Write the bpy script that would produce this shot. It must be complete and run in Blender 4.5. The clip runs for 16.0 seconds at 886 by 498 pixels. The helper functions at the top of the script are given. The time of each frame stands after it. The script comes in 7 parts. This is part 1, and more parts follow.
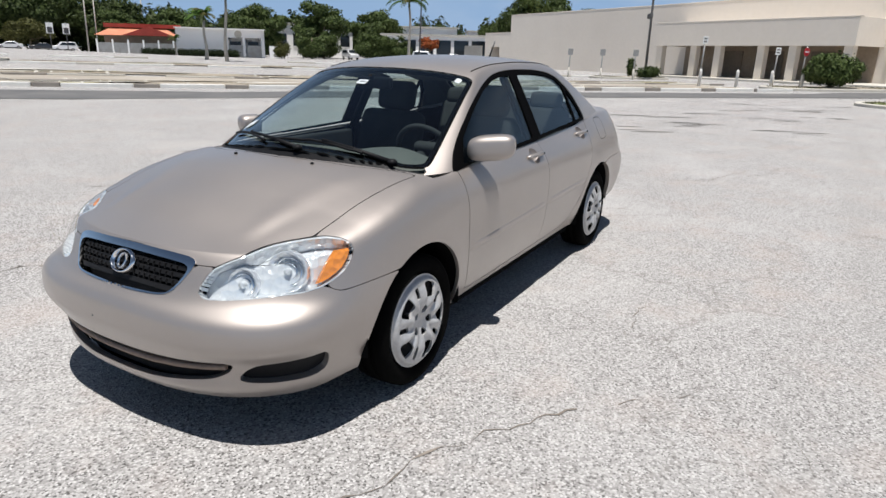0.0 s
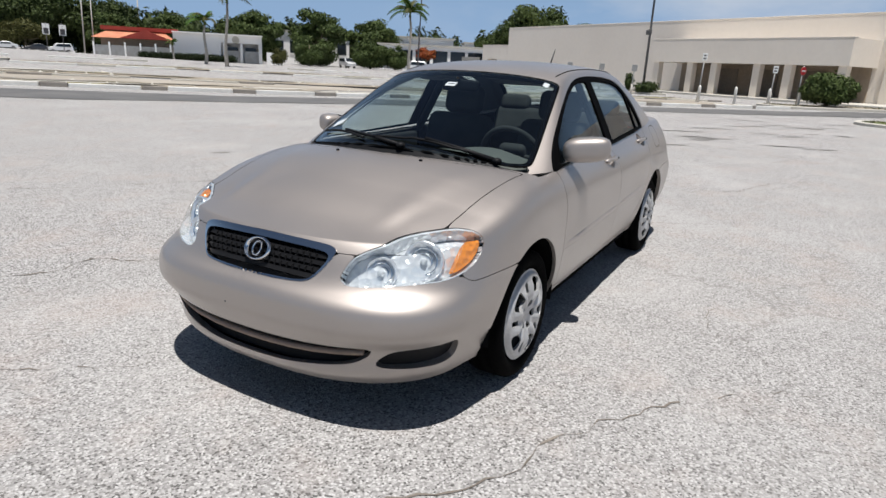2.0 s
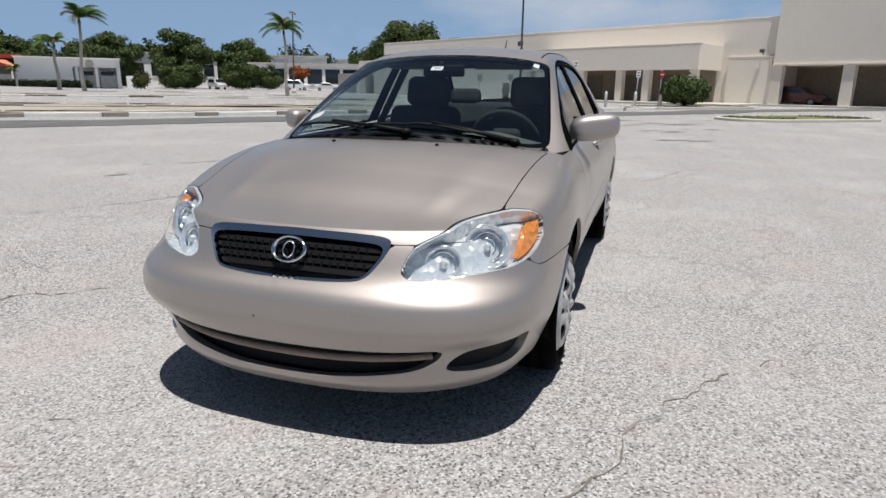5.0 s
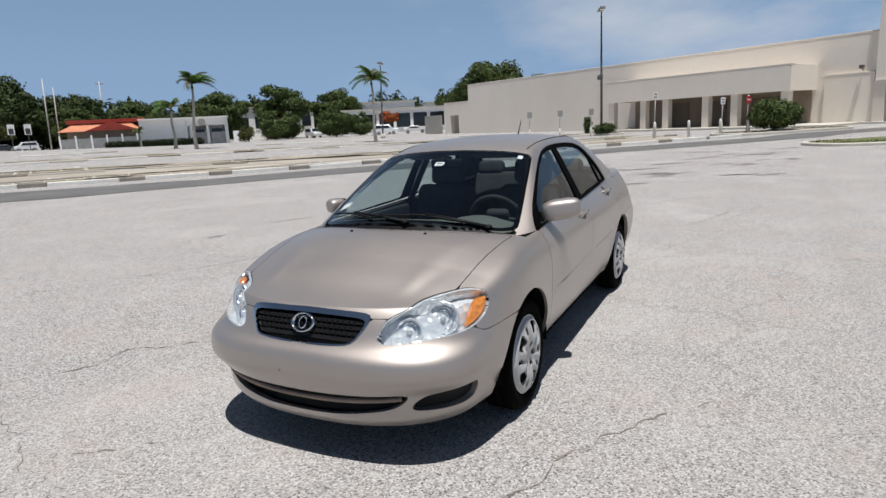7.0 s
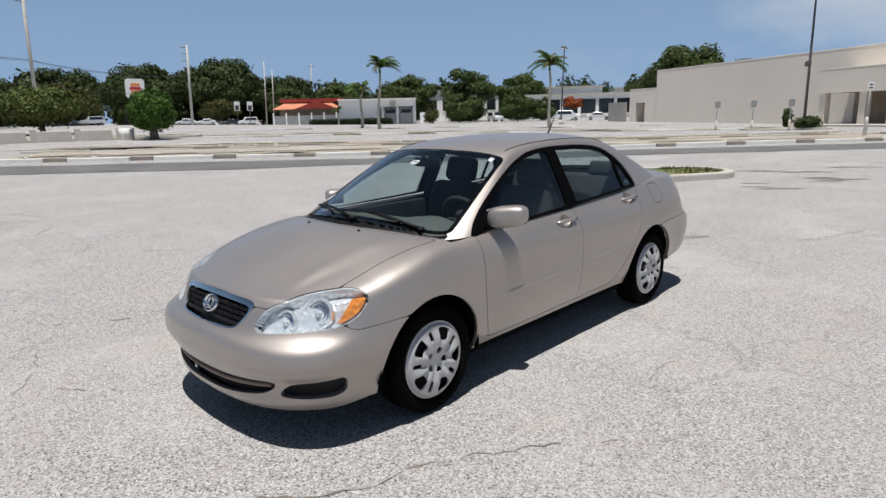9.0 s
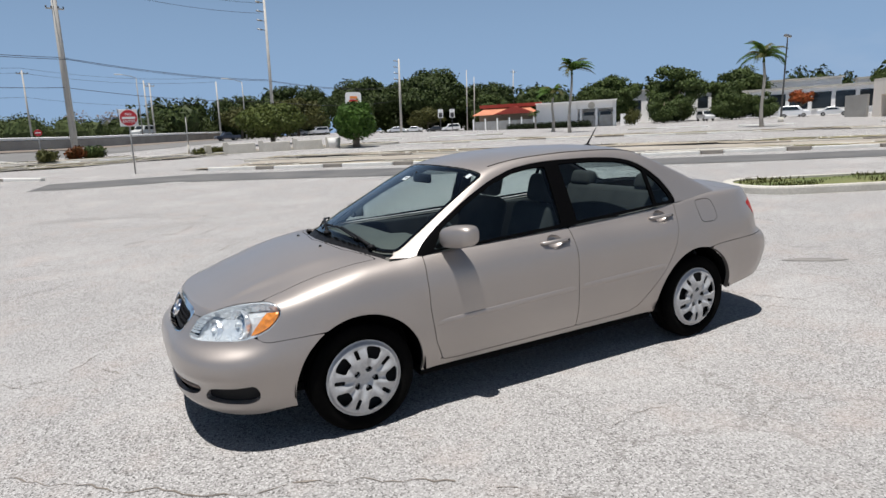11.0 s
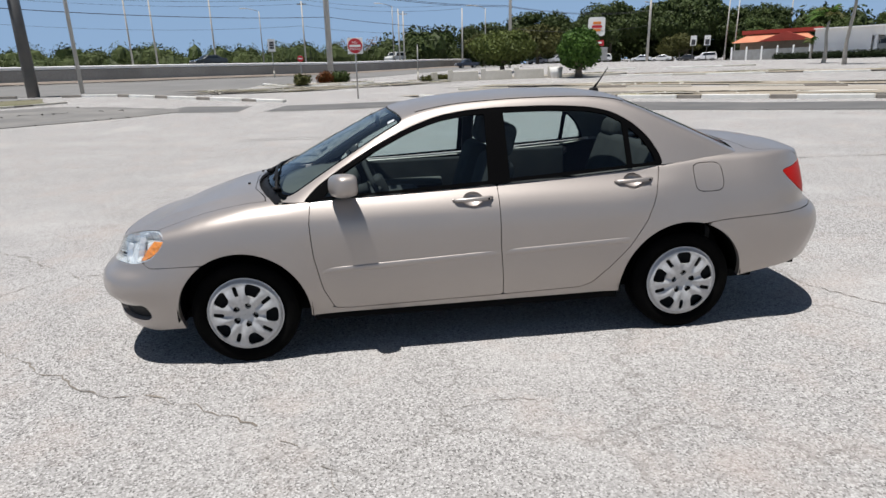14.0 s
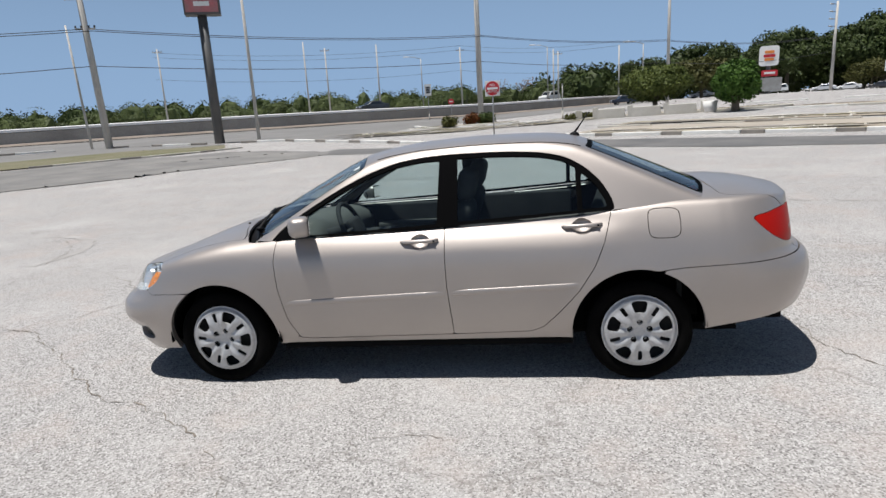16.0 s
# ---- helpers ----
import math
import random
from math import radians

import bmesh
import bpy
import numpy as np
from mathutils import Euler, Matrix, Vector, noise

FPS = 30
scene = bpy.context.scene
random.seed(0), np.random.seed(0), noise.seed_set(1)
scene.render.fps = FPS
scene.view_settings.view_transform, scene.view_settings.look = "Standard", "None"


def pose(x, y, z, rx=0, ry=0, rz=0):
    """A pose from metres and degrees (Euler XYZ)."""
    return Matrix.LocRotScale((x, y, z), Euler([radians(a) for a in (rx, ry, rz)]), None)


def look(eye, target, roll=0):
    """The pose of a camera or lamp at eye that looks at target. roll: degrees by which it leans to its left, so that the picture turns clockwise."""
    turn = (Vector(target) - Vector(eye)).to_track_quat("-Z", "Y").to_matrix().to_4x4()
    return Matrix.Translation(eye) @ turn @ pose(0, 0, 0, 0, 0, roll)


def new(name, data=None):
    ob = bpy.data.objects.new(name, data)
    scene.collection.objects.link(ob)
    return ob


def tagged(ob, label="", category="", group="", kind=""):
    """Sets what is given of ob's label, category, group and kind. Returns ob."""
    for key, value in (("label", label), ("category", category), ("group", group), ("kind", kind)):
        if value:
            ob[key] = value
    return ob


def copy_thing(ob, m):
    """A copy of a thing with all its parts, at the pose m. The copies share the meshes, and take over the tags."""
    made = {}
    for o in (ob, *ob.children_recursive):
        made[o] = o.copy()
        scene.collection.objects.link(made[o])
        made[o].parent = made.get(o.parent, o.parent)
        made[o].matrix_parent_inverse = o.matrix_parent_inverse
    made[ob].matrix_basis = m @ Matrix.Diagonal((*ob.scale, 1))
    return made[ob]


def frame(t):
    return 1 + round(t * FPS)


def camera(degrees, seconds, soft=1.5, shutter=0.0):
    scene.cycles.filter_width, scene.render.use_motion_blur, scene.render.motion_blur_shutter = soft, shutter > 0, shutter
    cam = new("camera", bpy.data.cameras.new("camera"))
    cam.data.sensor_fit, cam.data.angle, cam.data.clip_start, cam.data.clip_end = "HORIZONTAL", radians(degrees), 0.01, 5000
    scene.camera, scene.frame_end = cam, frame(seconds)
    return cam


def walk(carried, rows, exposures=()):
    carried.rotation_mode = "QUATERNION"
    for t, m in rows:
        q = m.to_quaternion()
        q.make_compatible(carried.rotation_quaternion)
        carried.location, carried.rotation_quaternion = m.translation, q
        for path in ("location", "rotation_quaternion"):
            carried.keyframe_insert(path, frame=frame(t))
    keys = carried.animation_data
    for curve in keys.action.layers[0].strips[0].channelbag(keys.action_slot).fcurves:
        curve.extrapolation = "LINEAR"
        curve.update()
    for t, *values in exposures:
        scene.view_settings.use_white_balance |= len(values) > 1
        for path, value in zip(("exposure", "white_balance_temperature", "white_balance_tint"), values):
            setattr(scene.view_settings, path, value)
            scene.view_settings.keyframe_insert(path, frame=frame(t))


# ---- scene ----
cam = camera(71.3, 16.0)

PATH = [
    (0, (-3.465, -2.187, 1.447), (-1.809, -1.24, 0.847), 1.3),
    (0.5, (-3.337, -2.167, 1.447), (-1.707, -1.178, 0.844), 1.3),
    (1, (-3.383, -2.105, 1.436), (-1.76, -1.122, 0.806), 2.3),
    (1.5, (-3.722, -1.964, 1.433), (-2.04, -1.047, 0.859), 2.2),
    (2, (-3.823, -1.774, 1.391), (-2.143, -0.85, 0.823), 2.7),
    (2.5, (-3.84, -1.539, 1.374), (-2.128, -0.665, 0.821), 2.2),
    (3, (-3.984, -1.31, 1.38), (-2.206, -0.576, 0.831), 1.4),
    (3.5, (-3.993, -1.176, 1.308), (-2.178, -0.545, 0.751), 1.5),
    (4, (-3.876, -1.126, 1.2), (-2.041, -0.509, 0.698), 1.2),
    (4.2, (-3.84, -1.109, 1.162), (-2.002, -0.496, 0.664), 1.3),
    (6.3, (-4.161, -1.309, 1.456), (-2.353, -0.658, 0.9), -3.6),
    (6.5, (-4.232, -1.429, 1.511), (-2.446, -0.676, 1.016), -5.3),
    (7, (-4.339, -1.887, 1.558), (-2.59, -1.003, 1.161), -3.0),
    (7.5, (-4.17, -2.173, 1.582), (-2.458, -1.214, 1.198), -1.6),
    (8, (-3.998, -2.507, 1.6), (-2.363, -1.426, 1.205), -4.9),
    (8.5, (-3.852, -2.91, 1.624), (-2.324, -1.704, 1.166), -5.4),
    (9, (-3.54, -3.054, 1.601), (-2.126, -1.705, 1.178), -1.4),
    (9.5, (-3.249, -3.195, 1.633), (-1.929, -1.746, 1.238), -4.4),
    (9.7, (-3.142, -3.316, 1.617), (-1.883, -1.805, 1.252), -4.6),
    (11.8, (-1.826, -3.943, 1.626), (-1.166, -2.109, 1.176), -2.3),
    (12, (-1.699, -3.92, 1.598), (-1.108, -2.071, 1.118), -2.1),
    (12.5, (-1.386, -3.927, 1.622), (-0.892, -2.051, 1.135), -2.7),
    (13, (-1.05, -4.155, 1.602), (-0.715, -2.241, 1.125), -1.9),
    (13.5, (-0.767, -4.246, 1.592), (-0.503, -2.318, 1.128), -4.4),
    (14, (-0.456, -4.211, 1.609), (-0.283, -2.3, 1.043), -2.5),
    (14.5, (-0.159, -4.344, 1.604), (-0.124, -2.394, 1.159), -4.2),
    (15, (0.17, -4.443, 1.609), (0.104, -2.503, 1.128), -3.7),
    (15.5, (0.445, -4.338, 1.606), (0.294, -2.408, 1.104), -1.7),
    (16, (0.761, -4.352, 1.604), (0.441, -2.423, 1.183), -4.3),
]
walk(cam, [(t, look(eye, target, roll)) for t, eye, target, roll in PATH], [(0.0, 0.11), (1.5, 0.06), (3.0, -0.05), (6.5, -0.08), (9.0, -0.06), (12.0, 0.03), (16.0, 0.04)])

# ---- world and light ----
SUN_DIR = Vector((-0.165, -0.11, 1.0)).normalized()
SUN_ELEV = math.asin(SUN_DIR.z)
SUN_ROT = math.atan2(SUN_DIR.x, SUN_DIR.y)
world = bpy.data.worlds.new("sky")
scene.world = world
world.use_nodes = True
wt = world.node_tree
sky = wt.nodes.new("ShaderNodeTexSky")
sky.sky_type = "NISHITA"
sky.sun_disc = False
sky.sun_elevation = SUN_ELEV
sky.sun_rotation = SUN_ROT
sky.air_density = 1.0
sky.dust_density = 0.6
sky.ozone_density = 1.6
wbg = wt.nodes["Background"]
wbg.inputs["Strength"].default_value = 0.036
geo_dir = wt.nodes.new("ShaderNodeTexCoord")
stretch = wt.nodes.new("ShaderNodeMapping")
stretch.inputs["Scale"].default_value = (1.0, 1.0, 2.6)
cloud = wt.nodes.new("ShaderNodeTexNoise")
cloud.inputs["Scale"].default_value = 2.3
cloud.inputs["Detail"].default_value = 7.0
cloud.inputs["Roughness"].default_value = 0.55
ramp = wt.nodes.new("ShaderNodeMapRange")
ramp.inputs["From Min"].default_value = 0.50
ramp.inputs["From Max"].default_value = 0.78
bank = wt.nodes.new("ShaderNodeVectorMath")
bank.operation = "DOT_PRODUCT"
bank.inputs[1].default_value = (0.93, -0.30, 0.10)
bank_ramp = wt.nodes.new("ShaderNodeMapRange")
bank_ramp.inputs["From Min"].default_value = 0.55
bank_ramp.inputs["From Max"].default_value = 0.95
both = wt.nodes.new("ShaderNodeMath")
both.operation = "MULTIPLY"
mixc = wt.nodes.new("ShaderNodeMix")
mixc.data_type = "RGBA"
mixc.inputs["B"].default_value = (18.0, 18.7, 20.0, 1)
wt.links.new(geo_dir.outputs["Generated"], stretch.inputs["Vector"])
wt.links.new(stretch.outputs["Vector"], cloud.inputs["Vector"])
wt.links.new(cloud.outputs["Fac"], ramp.inputs["Value"])
wt.links.new(geo_dir.outputs["Generated"], bank.inputs[0])
wt.links.new(bank.outputs["Value"], bank_ramp.inputs["Value"])
wt.links.new(ramp.outputs["Result"], both.inputs[0])
wt.links.new(bank_ramp.outputs["Result"], both.inputs[1])
wt.links.new(both.outputs["Value"], mixc.inputs["Factor"])
haze = wt.nodes.new("ShaderNodeMix")
haze.data_type = "RGBA"
haze.inputs["B"].default_value = (7.8, 12.0, 18.5, 1)
up = wt.nodes.new("ShaderNodeSeparateXYZ")
wt.links.new(geo_dir.outputs["Generated"], up.inputs["Vector"])
low_sky = wt.nodes.new("ShaderNodeMapRange")
low_sky.interpolation_type = "SMOOTHSTEP"
low_sky.inputs["From Min"].default_value = 0.0
low_sky.inputs["From Max"].default_value = 0.62
low_sky.inputs["To Min"].default_value = 0.9
low_sky.inputs["To Max"].default_value = 0.0
wt.links.new(up.outputs["Z"], low_sky.inputs["Value"])
wt.links.new(low_sky.outputs["Result"], haze.inputs["Factor"])
wt.links.new(sky.outputs["Color"], haze.inputs["A"])
wt.links.new(haze.outputs["Result"], mixc.inputs["A"])
wt.links.new(mixc.outputs["Result"], wbg.inputs["Color"])

sun = bpy.data.lights.new("sun", "SUN")
sun.energy = 5.4
sun.angle = radians(0.53)
sun.color = (1.0, 0.975, 0.945)
sun_ob = new("sun", sun)
sun_ob.matrix_world = look(SUN_DIR * 60, (0, 0, 0))


# ---- materials ----
def material(name, color, rough=0.6, metal=0.0, **more):
    m = bpy.data.materials.new(name)
    m.use_nodes = True
    b = m.node_tree.nodes["Principled BSDF"]
    b.inputs["Base Color"].default_value = (*color, 1)
    b.inputs["Roughness"].default_value = rough
    b.inputs["Metallic"].default_value = metal
    for key, value in more.items():
        b.inputs[key.replace("_", " ")].default_value = value
    return m


def node(m, kind, **values):
    n = m.node_tree.nodes.new(kind)
    for key, value in values.items():
        n.inputs[key.replace("_", " ")].default_value = value
    return n


def link(m, a, b):
    m.node_tree.links.new(a, b)


def bsdf(m):
    return m.node_tree.nodes["Principled BSDF"]


def coords(m, kind="Object"):
    return node(m, "ShaderNodeTexCoord").outputs[kind]


def mix(m, fac, a, b, blend="MIX"):
    n = m.node_tree.nodes.new("ShaderNodeMix")
    n.data_type, n.blend_type = "RGBA", blend
    for key, value in (("Factor", fac), ("A", a), ("B", b)):
        if isinstance(value, (int, float)):
            n.inputs[key].default_value = value
        elif isinstance(value, tuple):
            n.inputs[key].default_value = (*value, 1)
        else:
            link(m, value, n.inputs[key])
    return n.outputs["Result"]


def span(m, value, lo, hi, a=0.0, b=1.0):
    n = node(m, "ShaderNodeMapRange", From_Min=lo, From_Max=hi, To_Min=a, To_Max=b)
    link(m, value, n.inputs["Value"])
    return n.outputs["Result"]


def noise_of(m, vec, scale, detail=4.0, rough=0.55):
    n = node(m, "ShaderNodeTexNoise", Scale=scale, Detail=detail, Roughness=rough)
    link(m, vec, n.inputs["Vector"])
    return n.outputs["Fac"]


def bump(m, height, strength=0.3, distance=0.01):
    n = node(m, "ShaderNodeBump", Strength=strength, Distance=distance)
    link(m, height, n.inputs["Height"])
    link(m, n.outputs["Normal"], bsdf(m).inputs["Normal"])


def weathered(name, a, b, scale, rough=0.8, fine=40.0, relief=0.3, depth=0.01, kind="Object", metal=0.0, grain=0.35):
    """Two base colours mixed at a large and a small scale, with fine relief."""
    m = material(name, a, rough, metal)
    vec = coords(m, kind)
    big = span(m, noise_of(m, vec, scale, 5), 0.35, 0.68)
    small = noise_of(m, vec, fine, 3)
    colour = mix(m, big, a, b)
    colour = mix(m, span(m, small, 0.3, 0.7, 0.0, grain), colour, tuple(0.6 * c for c in b))
    link(m, colour, bsdf(m).inputs["Base Color"])
    link(m, span(m, small, 0.3, 0.7, rough - 0.08, min(1.0, rough + 0.1)), bsdf(m).inputs["Roughness"])
    if relief:
        bump(m, small, relief, depth)
    return m


def leafy(name, dark, light):
    m = material(name, dark, 0.55)
    info = node(m, "ShaderNodeNewGeometry")
    shade = span(m, info.outputs["Random Per Island"], 0, 1)
    vec = coords(m)
    patch = span(m, noise_of(m, vec, 0.9, 2), 0.35, 0.65)
    colour = mix(m, shade, dark, light)
    colour = mix(m, patch, colour, tuple(0.75 * c for c in light))
    link(m, colour, bsdf(m).inputs["Base Color"])
    bsdf(m).inputs["Specular IOR Level"].default_value = 0.15
    return m


def make_lot():
    """Worn, pale asphalt: exposed stone chips in grey binder, brown and dark patches."""
    m = material("lot_asphalt", (0.4, 0.39, 0.37), 0.9)
    vec = coords(m)
    cells = node(m, "ShaderNodeTexVoronoi", Scale=118.0, Randomness=1.0)
    link(m, vec, cells.inputs["Vector"])
    tone = node(m, "ShaderNodeSeparateColor")
    link(m, cells.outputs["Color"], tone.inputs["Color"])
    chips = mix(m, span(m, tone.outputs["Red"], 0.10, 0.80), (0.211, 0.202, 0.195), (0.450, 0.436, 0.424))
    chips = mix(m, span(m, tone.outputs["Green"], 0.83, 0.86), chips, (0.062, 0.057, 0.054))
    chips = mix(m, span(m, tone.outputs["Blue"], 0.88, 0.91), chips, (0.56, 0.545, 0.535))
    clump = span(m, noise_of(m, vec, 26.0, 5, 0.8), 0.56, 0.72, 0.0, 0.35)
    chips = mix(m, clump, chips, (0.16, 0.153, 0.148))
    chips = mix(m, span(m, cells.outputs["Distance"], 0.45, 0.75, 0.0, 0.35), chips, (0.24, 0.23, 0.22))
    grit = span(m, noise_of(m, vec, 45.0, 4), 0.40, 0.7, 0.0, 0.15)
    chips = mix(m, grit, chips, (0.45, 0.435, 0.42))
    worn = span(m, noise_of(m, vec, 0.16, 6, 0.6), 0.42, 0.66)
    chips = mix(m, span(m, worn, 0, 1, 0.0, 0.30), chips, (0.33, 0.32, 0.31))
    pale = span(m, noise_of(m, vec, 0.5, 5, 0.6), 0.50, 0.72, 0.0, 0.35)
    chips = mix(m, pale, chips, (0.51, 0.495, 0.48))
    stain = span(m, noise_of(m, vec, 1.2, 7, 0.7), 0.50, 0.68, 0.0, 0.38)
    chips = mix(m, stain, chips, (0.40, 0.325, 0.285))
    turned = node(m, "ShaderNodeMapping", Rotation=(0, 0, radians(-52)), Scale=(0.10, 1.3, 1.0))
    link(m, vec, turned.inputs["Vector"])
    streak = span(m, noise_of(m, turned.outputs["Vector"], 1.0, 6, 0.6), 0.52, 0.70, 0.0, 0.32)
    chips = mix(m, streak, chips, (0.27, 0.258, 0.245))
    wander = node(m, "ShaderNodeTexNoise", Scale=1.1, Detail=5.0, Roughness=0.65)
    link(m, vec, wander.inputs["Vector"])
    bent = m.node_tree.nodes.new("ShaderNodeVectorMath")
    bent.operation = "MULTIPLY_ADD"
    bent.inputs[1].default_value = (1.6, 1.6, 0.0)
    link(m, wander.outputs["Color"], bent.inputs[0])
    link(m, vec, bent.inputs[2])
    hair = node(m, "ShaderNodeTexVoronoi", Scale=0.42)
    hair.feature = "DISTANCE_TO_EDGE"
    link(m, bent.outputs["Vector"], hair.inputs["Vector"])
    line = span(m, hair.outputs["Distance"], 0.002, 0.007, 1.0, 0.0)
    some = span(m, noise_of(m, vec, 0.28, 3), 0.44, 0.58, 0.0, 0.34)
    both = node(m, "ShaderNodeMath")
    both.operation = "MULTIPLY"
    link(m, line, both.inputs[0])
    link(m, some, both.inputs[1])
    chips = mix(m, both.outputs["Value"], chips, (0.13, 0.115, 0.10))
    link(m, chips, bsdf(m).inputs["Base Color"])
    bump(m, cells.outputs["Distance"], 0.6, 0.005)
    return m


LOT = make_lot()
ASPHALT = weathered("dark_asphalt", (0.105, 0.105, 0.105), (0.16, 0.155, 0.15), 0.7, 0.9, 60, 0.4, 0.005)
OLD_ASPHALT = weathered("faded_dark_asphalt", (0.15, 0.145, 0.14), (0.24, 0.23, 0.215), 0.6, 0.9, 60, 0.4, 0.005)
ROAD = weathered("road_asphalt", (0.17, 0.165, 0.158), (0.215, 0.208, 0.20), 0.3, 0.9, 40, 0.3, 0.005)
CRACK = weathered("crack_fill", (0.14, 0.12, 0.10), (0.27, 0.235, 0.20), 3.0, 0.95, 60, 0.2)
SCUFF = weathered("tyre_scuff", (0.30, 0.285, 0.27), (0.40, 0.385, 0.37), 2.0, 0.95, 60, 0.2)
TAR = weathered("dark_streak_stain", (0.10, 0.095, 0.09), (0.24, 0.225, 0.21), 3.0, 0.95, 50, 0.2)
PATCH = weathered("tar_stain", (0.20, 0.19, 0.18), (0.30, 0.28, 0.26), 2.0, 0.95, 50, 0.2)
KERB_WHITE = weathered("kerb_white_paint", (0.86, 0.85, 0.82), (0.68, 0.66, 0.61), 1.2, 0.8, 25, 0.3)
KERB_BARE = weathered("kerb_bare_concrete", (0.22, 0.20, 0.18), (0.33, 0.30, 0.26), 1.5, 0.9, 30, 0.4)
CONCRETE = weathered("old_concrete", (0.62, 0.59, 0.53), (0.49, 0.46, 0.40), 0.8, 0.9, 20, 0.4)
WALL_GREY = weathered("barrier_concrete", (0.43, 0.41, 0.375), (0.30, 0.285, 0.26), 0.25, 0.9, 8, 0.4)
DRY_GRASS = weathered("dry_grass_soil", (0.41, 0.355, 0.285), (0.29, 0.25, 0.19), 0.35, 1.0, 9, 0.8, 0.05)
DUST = weathered("dusty_soil", (0.44, 0.395, 0.335), (0.33, 0.29, 0.24), 0.3, 1.0, 9, 0.6, 0.03)
BANK = weathered("bank_grass", (0.19, 0.17, 0.11), (0.13, 0.13, 0.065), 0.5, 1.0, 9, 0.8, 0.05)
GRASS_PATCH = weathered("yellowed_grass", (0.36, 0.31, 0.17), (0.22, 0.21, 0.09), 0.8, 1.0, 12, 0.6, 0.03)
GREEN_GRASS = weathered("green_grass", (0.10, 0.14, 0.045), (0.20, 0.20, 0.08), 0.6, 1.0, 14, 0.8, 0.05)
STUCCO = weathered("cream_stucco", (0.83, 0.76, 0.67), (0.77, 0.70, 0.615), 0.12, 0.85, 3, 0.04, 0.01, grain=0.07)
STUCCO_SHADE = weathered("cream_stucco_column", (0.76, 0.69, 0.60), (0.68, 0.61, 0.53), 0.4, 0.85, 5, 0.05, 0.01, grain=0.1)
# Brown for roofed-over walls and soffits: their shade is part of the base colour.
RECESS_SHADE = weathered("recess_shade_brown", (0.40, 0.32, 0.24), (0.31, 0.245, 0.18), 0.3, 0.9, 5, 0.2)
# A step darker than the recess brown, for panels added in its shade.
RECESS_PANEL = weathered("recess_panel_brown", (0.24, 0.19, 0.145), (0.17, 0.135, 0.10), 0.6, 0.7, 8, 0.2)
WHITE_WALL = weathered("white_painted_wall", (0.93, 0.925, 0.91), (0.89, 0.88, 0.86), 0.3, 0.8, 5, 0.05, grain=0.03)
RED_ROOF = weathered("red_roof_tiles", (0.36, 0.045, 0.028), (0.28, 0.035, 0.022), 0.8, 0.7, 12, 0.4)
ORANGE_ROOF = weathered("orange_roof_tiles", (0.66, 0.27, 0.15), (0.54, 0.20, 0.11), 0.8, 0.7, 12, 0.4)
POLE_GREY = weathered("weathered_pole", (0.64, 0.61, 0.56), (0.50, 0.475, 0.43), 0.8, 0.85, 12, 0.3)
POLE_DARK = weathered("dark_painted_steel", (0.075, 0.08, 0.085), (0.12, 0.11, 0.10), 1.0, 0.5, 20, 0.1)
POLE_STEEL = weathered("galvanised_steel", (0.42, 0.42, 0.41), (0.33, 0.32, 0.30), 1.5, 0.5, 20, 0.1, metal=0.5)
BARK = weathered("tree_bark", (0.14, 0.11, 0.08), (0.22, 0.18, 0.13), 2.0, 0.95, 18, 0.8, 0.03)
PALM_BARK = weathered("palm_bark", (0.50, 0.46, 0.41), (0.38, 0.35, 0.30), 2.0, 0.95, 14, 0.8, 0.03)
LEAF_DARK = leafy("leaves_dark", (0.016, 0.030, 0.010), (0.064, 0.088, 0.026))
LEAF_HEDGE = leafy("leaves_hedge", (0.007, 0.014, 0.005), (0.024, 0.036, 0.012))
LEAF_CLIPPED = leafy("leaves_clipped_tree", (0.026, 0.042, 0.010), (0.110, 0.135, 0.032))
LEAF_MID = leafy("leaves_mid", (0.026, 0.046, 0.013), (0.088, 0.120, 0.036))
LEAF_OLIVE = leafy("leaves_olive", (0.030, 0.038, 0.011), (0.105, 0.105, 0.032))
LEAF_BRIGHT = leafy("leaves_bright", (0.018, 0.050, 0.008), (0.075, 0.145, 0.024))
LEAF_RED = leafy("leaves_flame_red", (0.06, 0.04, 0.012), (0.42, 0.10, 0.03))
LEAF_RUST = leafy("leaves_rust", (0.02, 0.035, 0.01), (0.20, 0.06, 0.02))
LEAF_SCRUB = leafy("leaves_scrub", (0.040, 0.060, 0.020), (0.100, 0.125, 0.046))
LEAF_GREY = leafy("branches_grey", (0.14, 0.12, 0.11), (0.24, 0.21, 0.20))
SIGN_WHITE = material("sign_white", (0.80, 0.80, 0.78), 0.5)
SIGN_RED = material("sign_red", (0.50, 0.02, 0.03), 0.45)
SIGN_ORANGE = material("sign_orange", (0.75, 0.25, 0.05), 0.5)
SIGN_DARK = material("sign_dark", (0.05, 0.05, 0.055), 0.5)
SIGN_PINK = weathered("faded_sign_face", (0.55, 0.16, 0.17), (0.40, 0.20, 0.20), 2.0, 0.6, 10, 0)
WIRE = material("cable_black", (0.03, 0.03, 0.035), 0.7)
GLASS_DARK = material("dark_window_glass", (0.02, 0.025, 0.03), 0.08)
BLACK = material("matt_black", (0.012, 0.012, 0.013), 0.7)


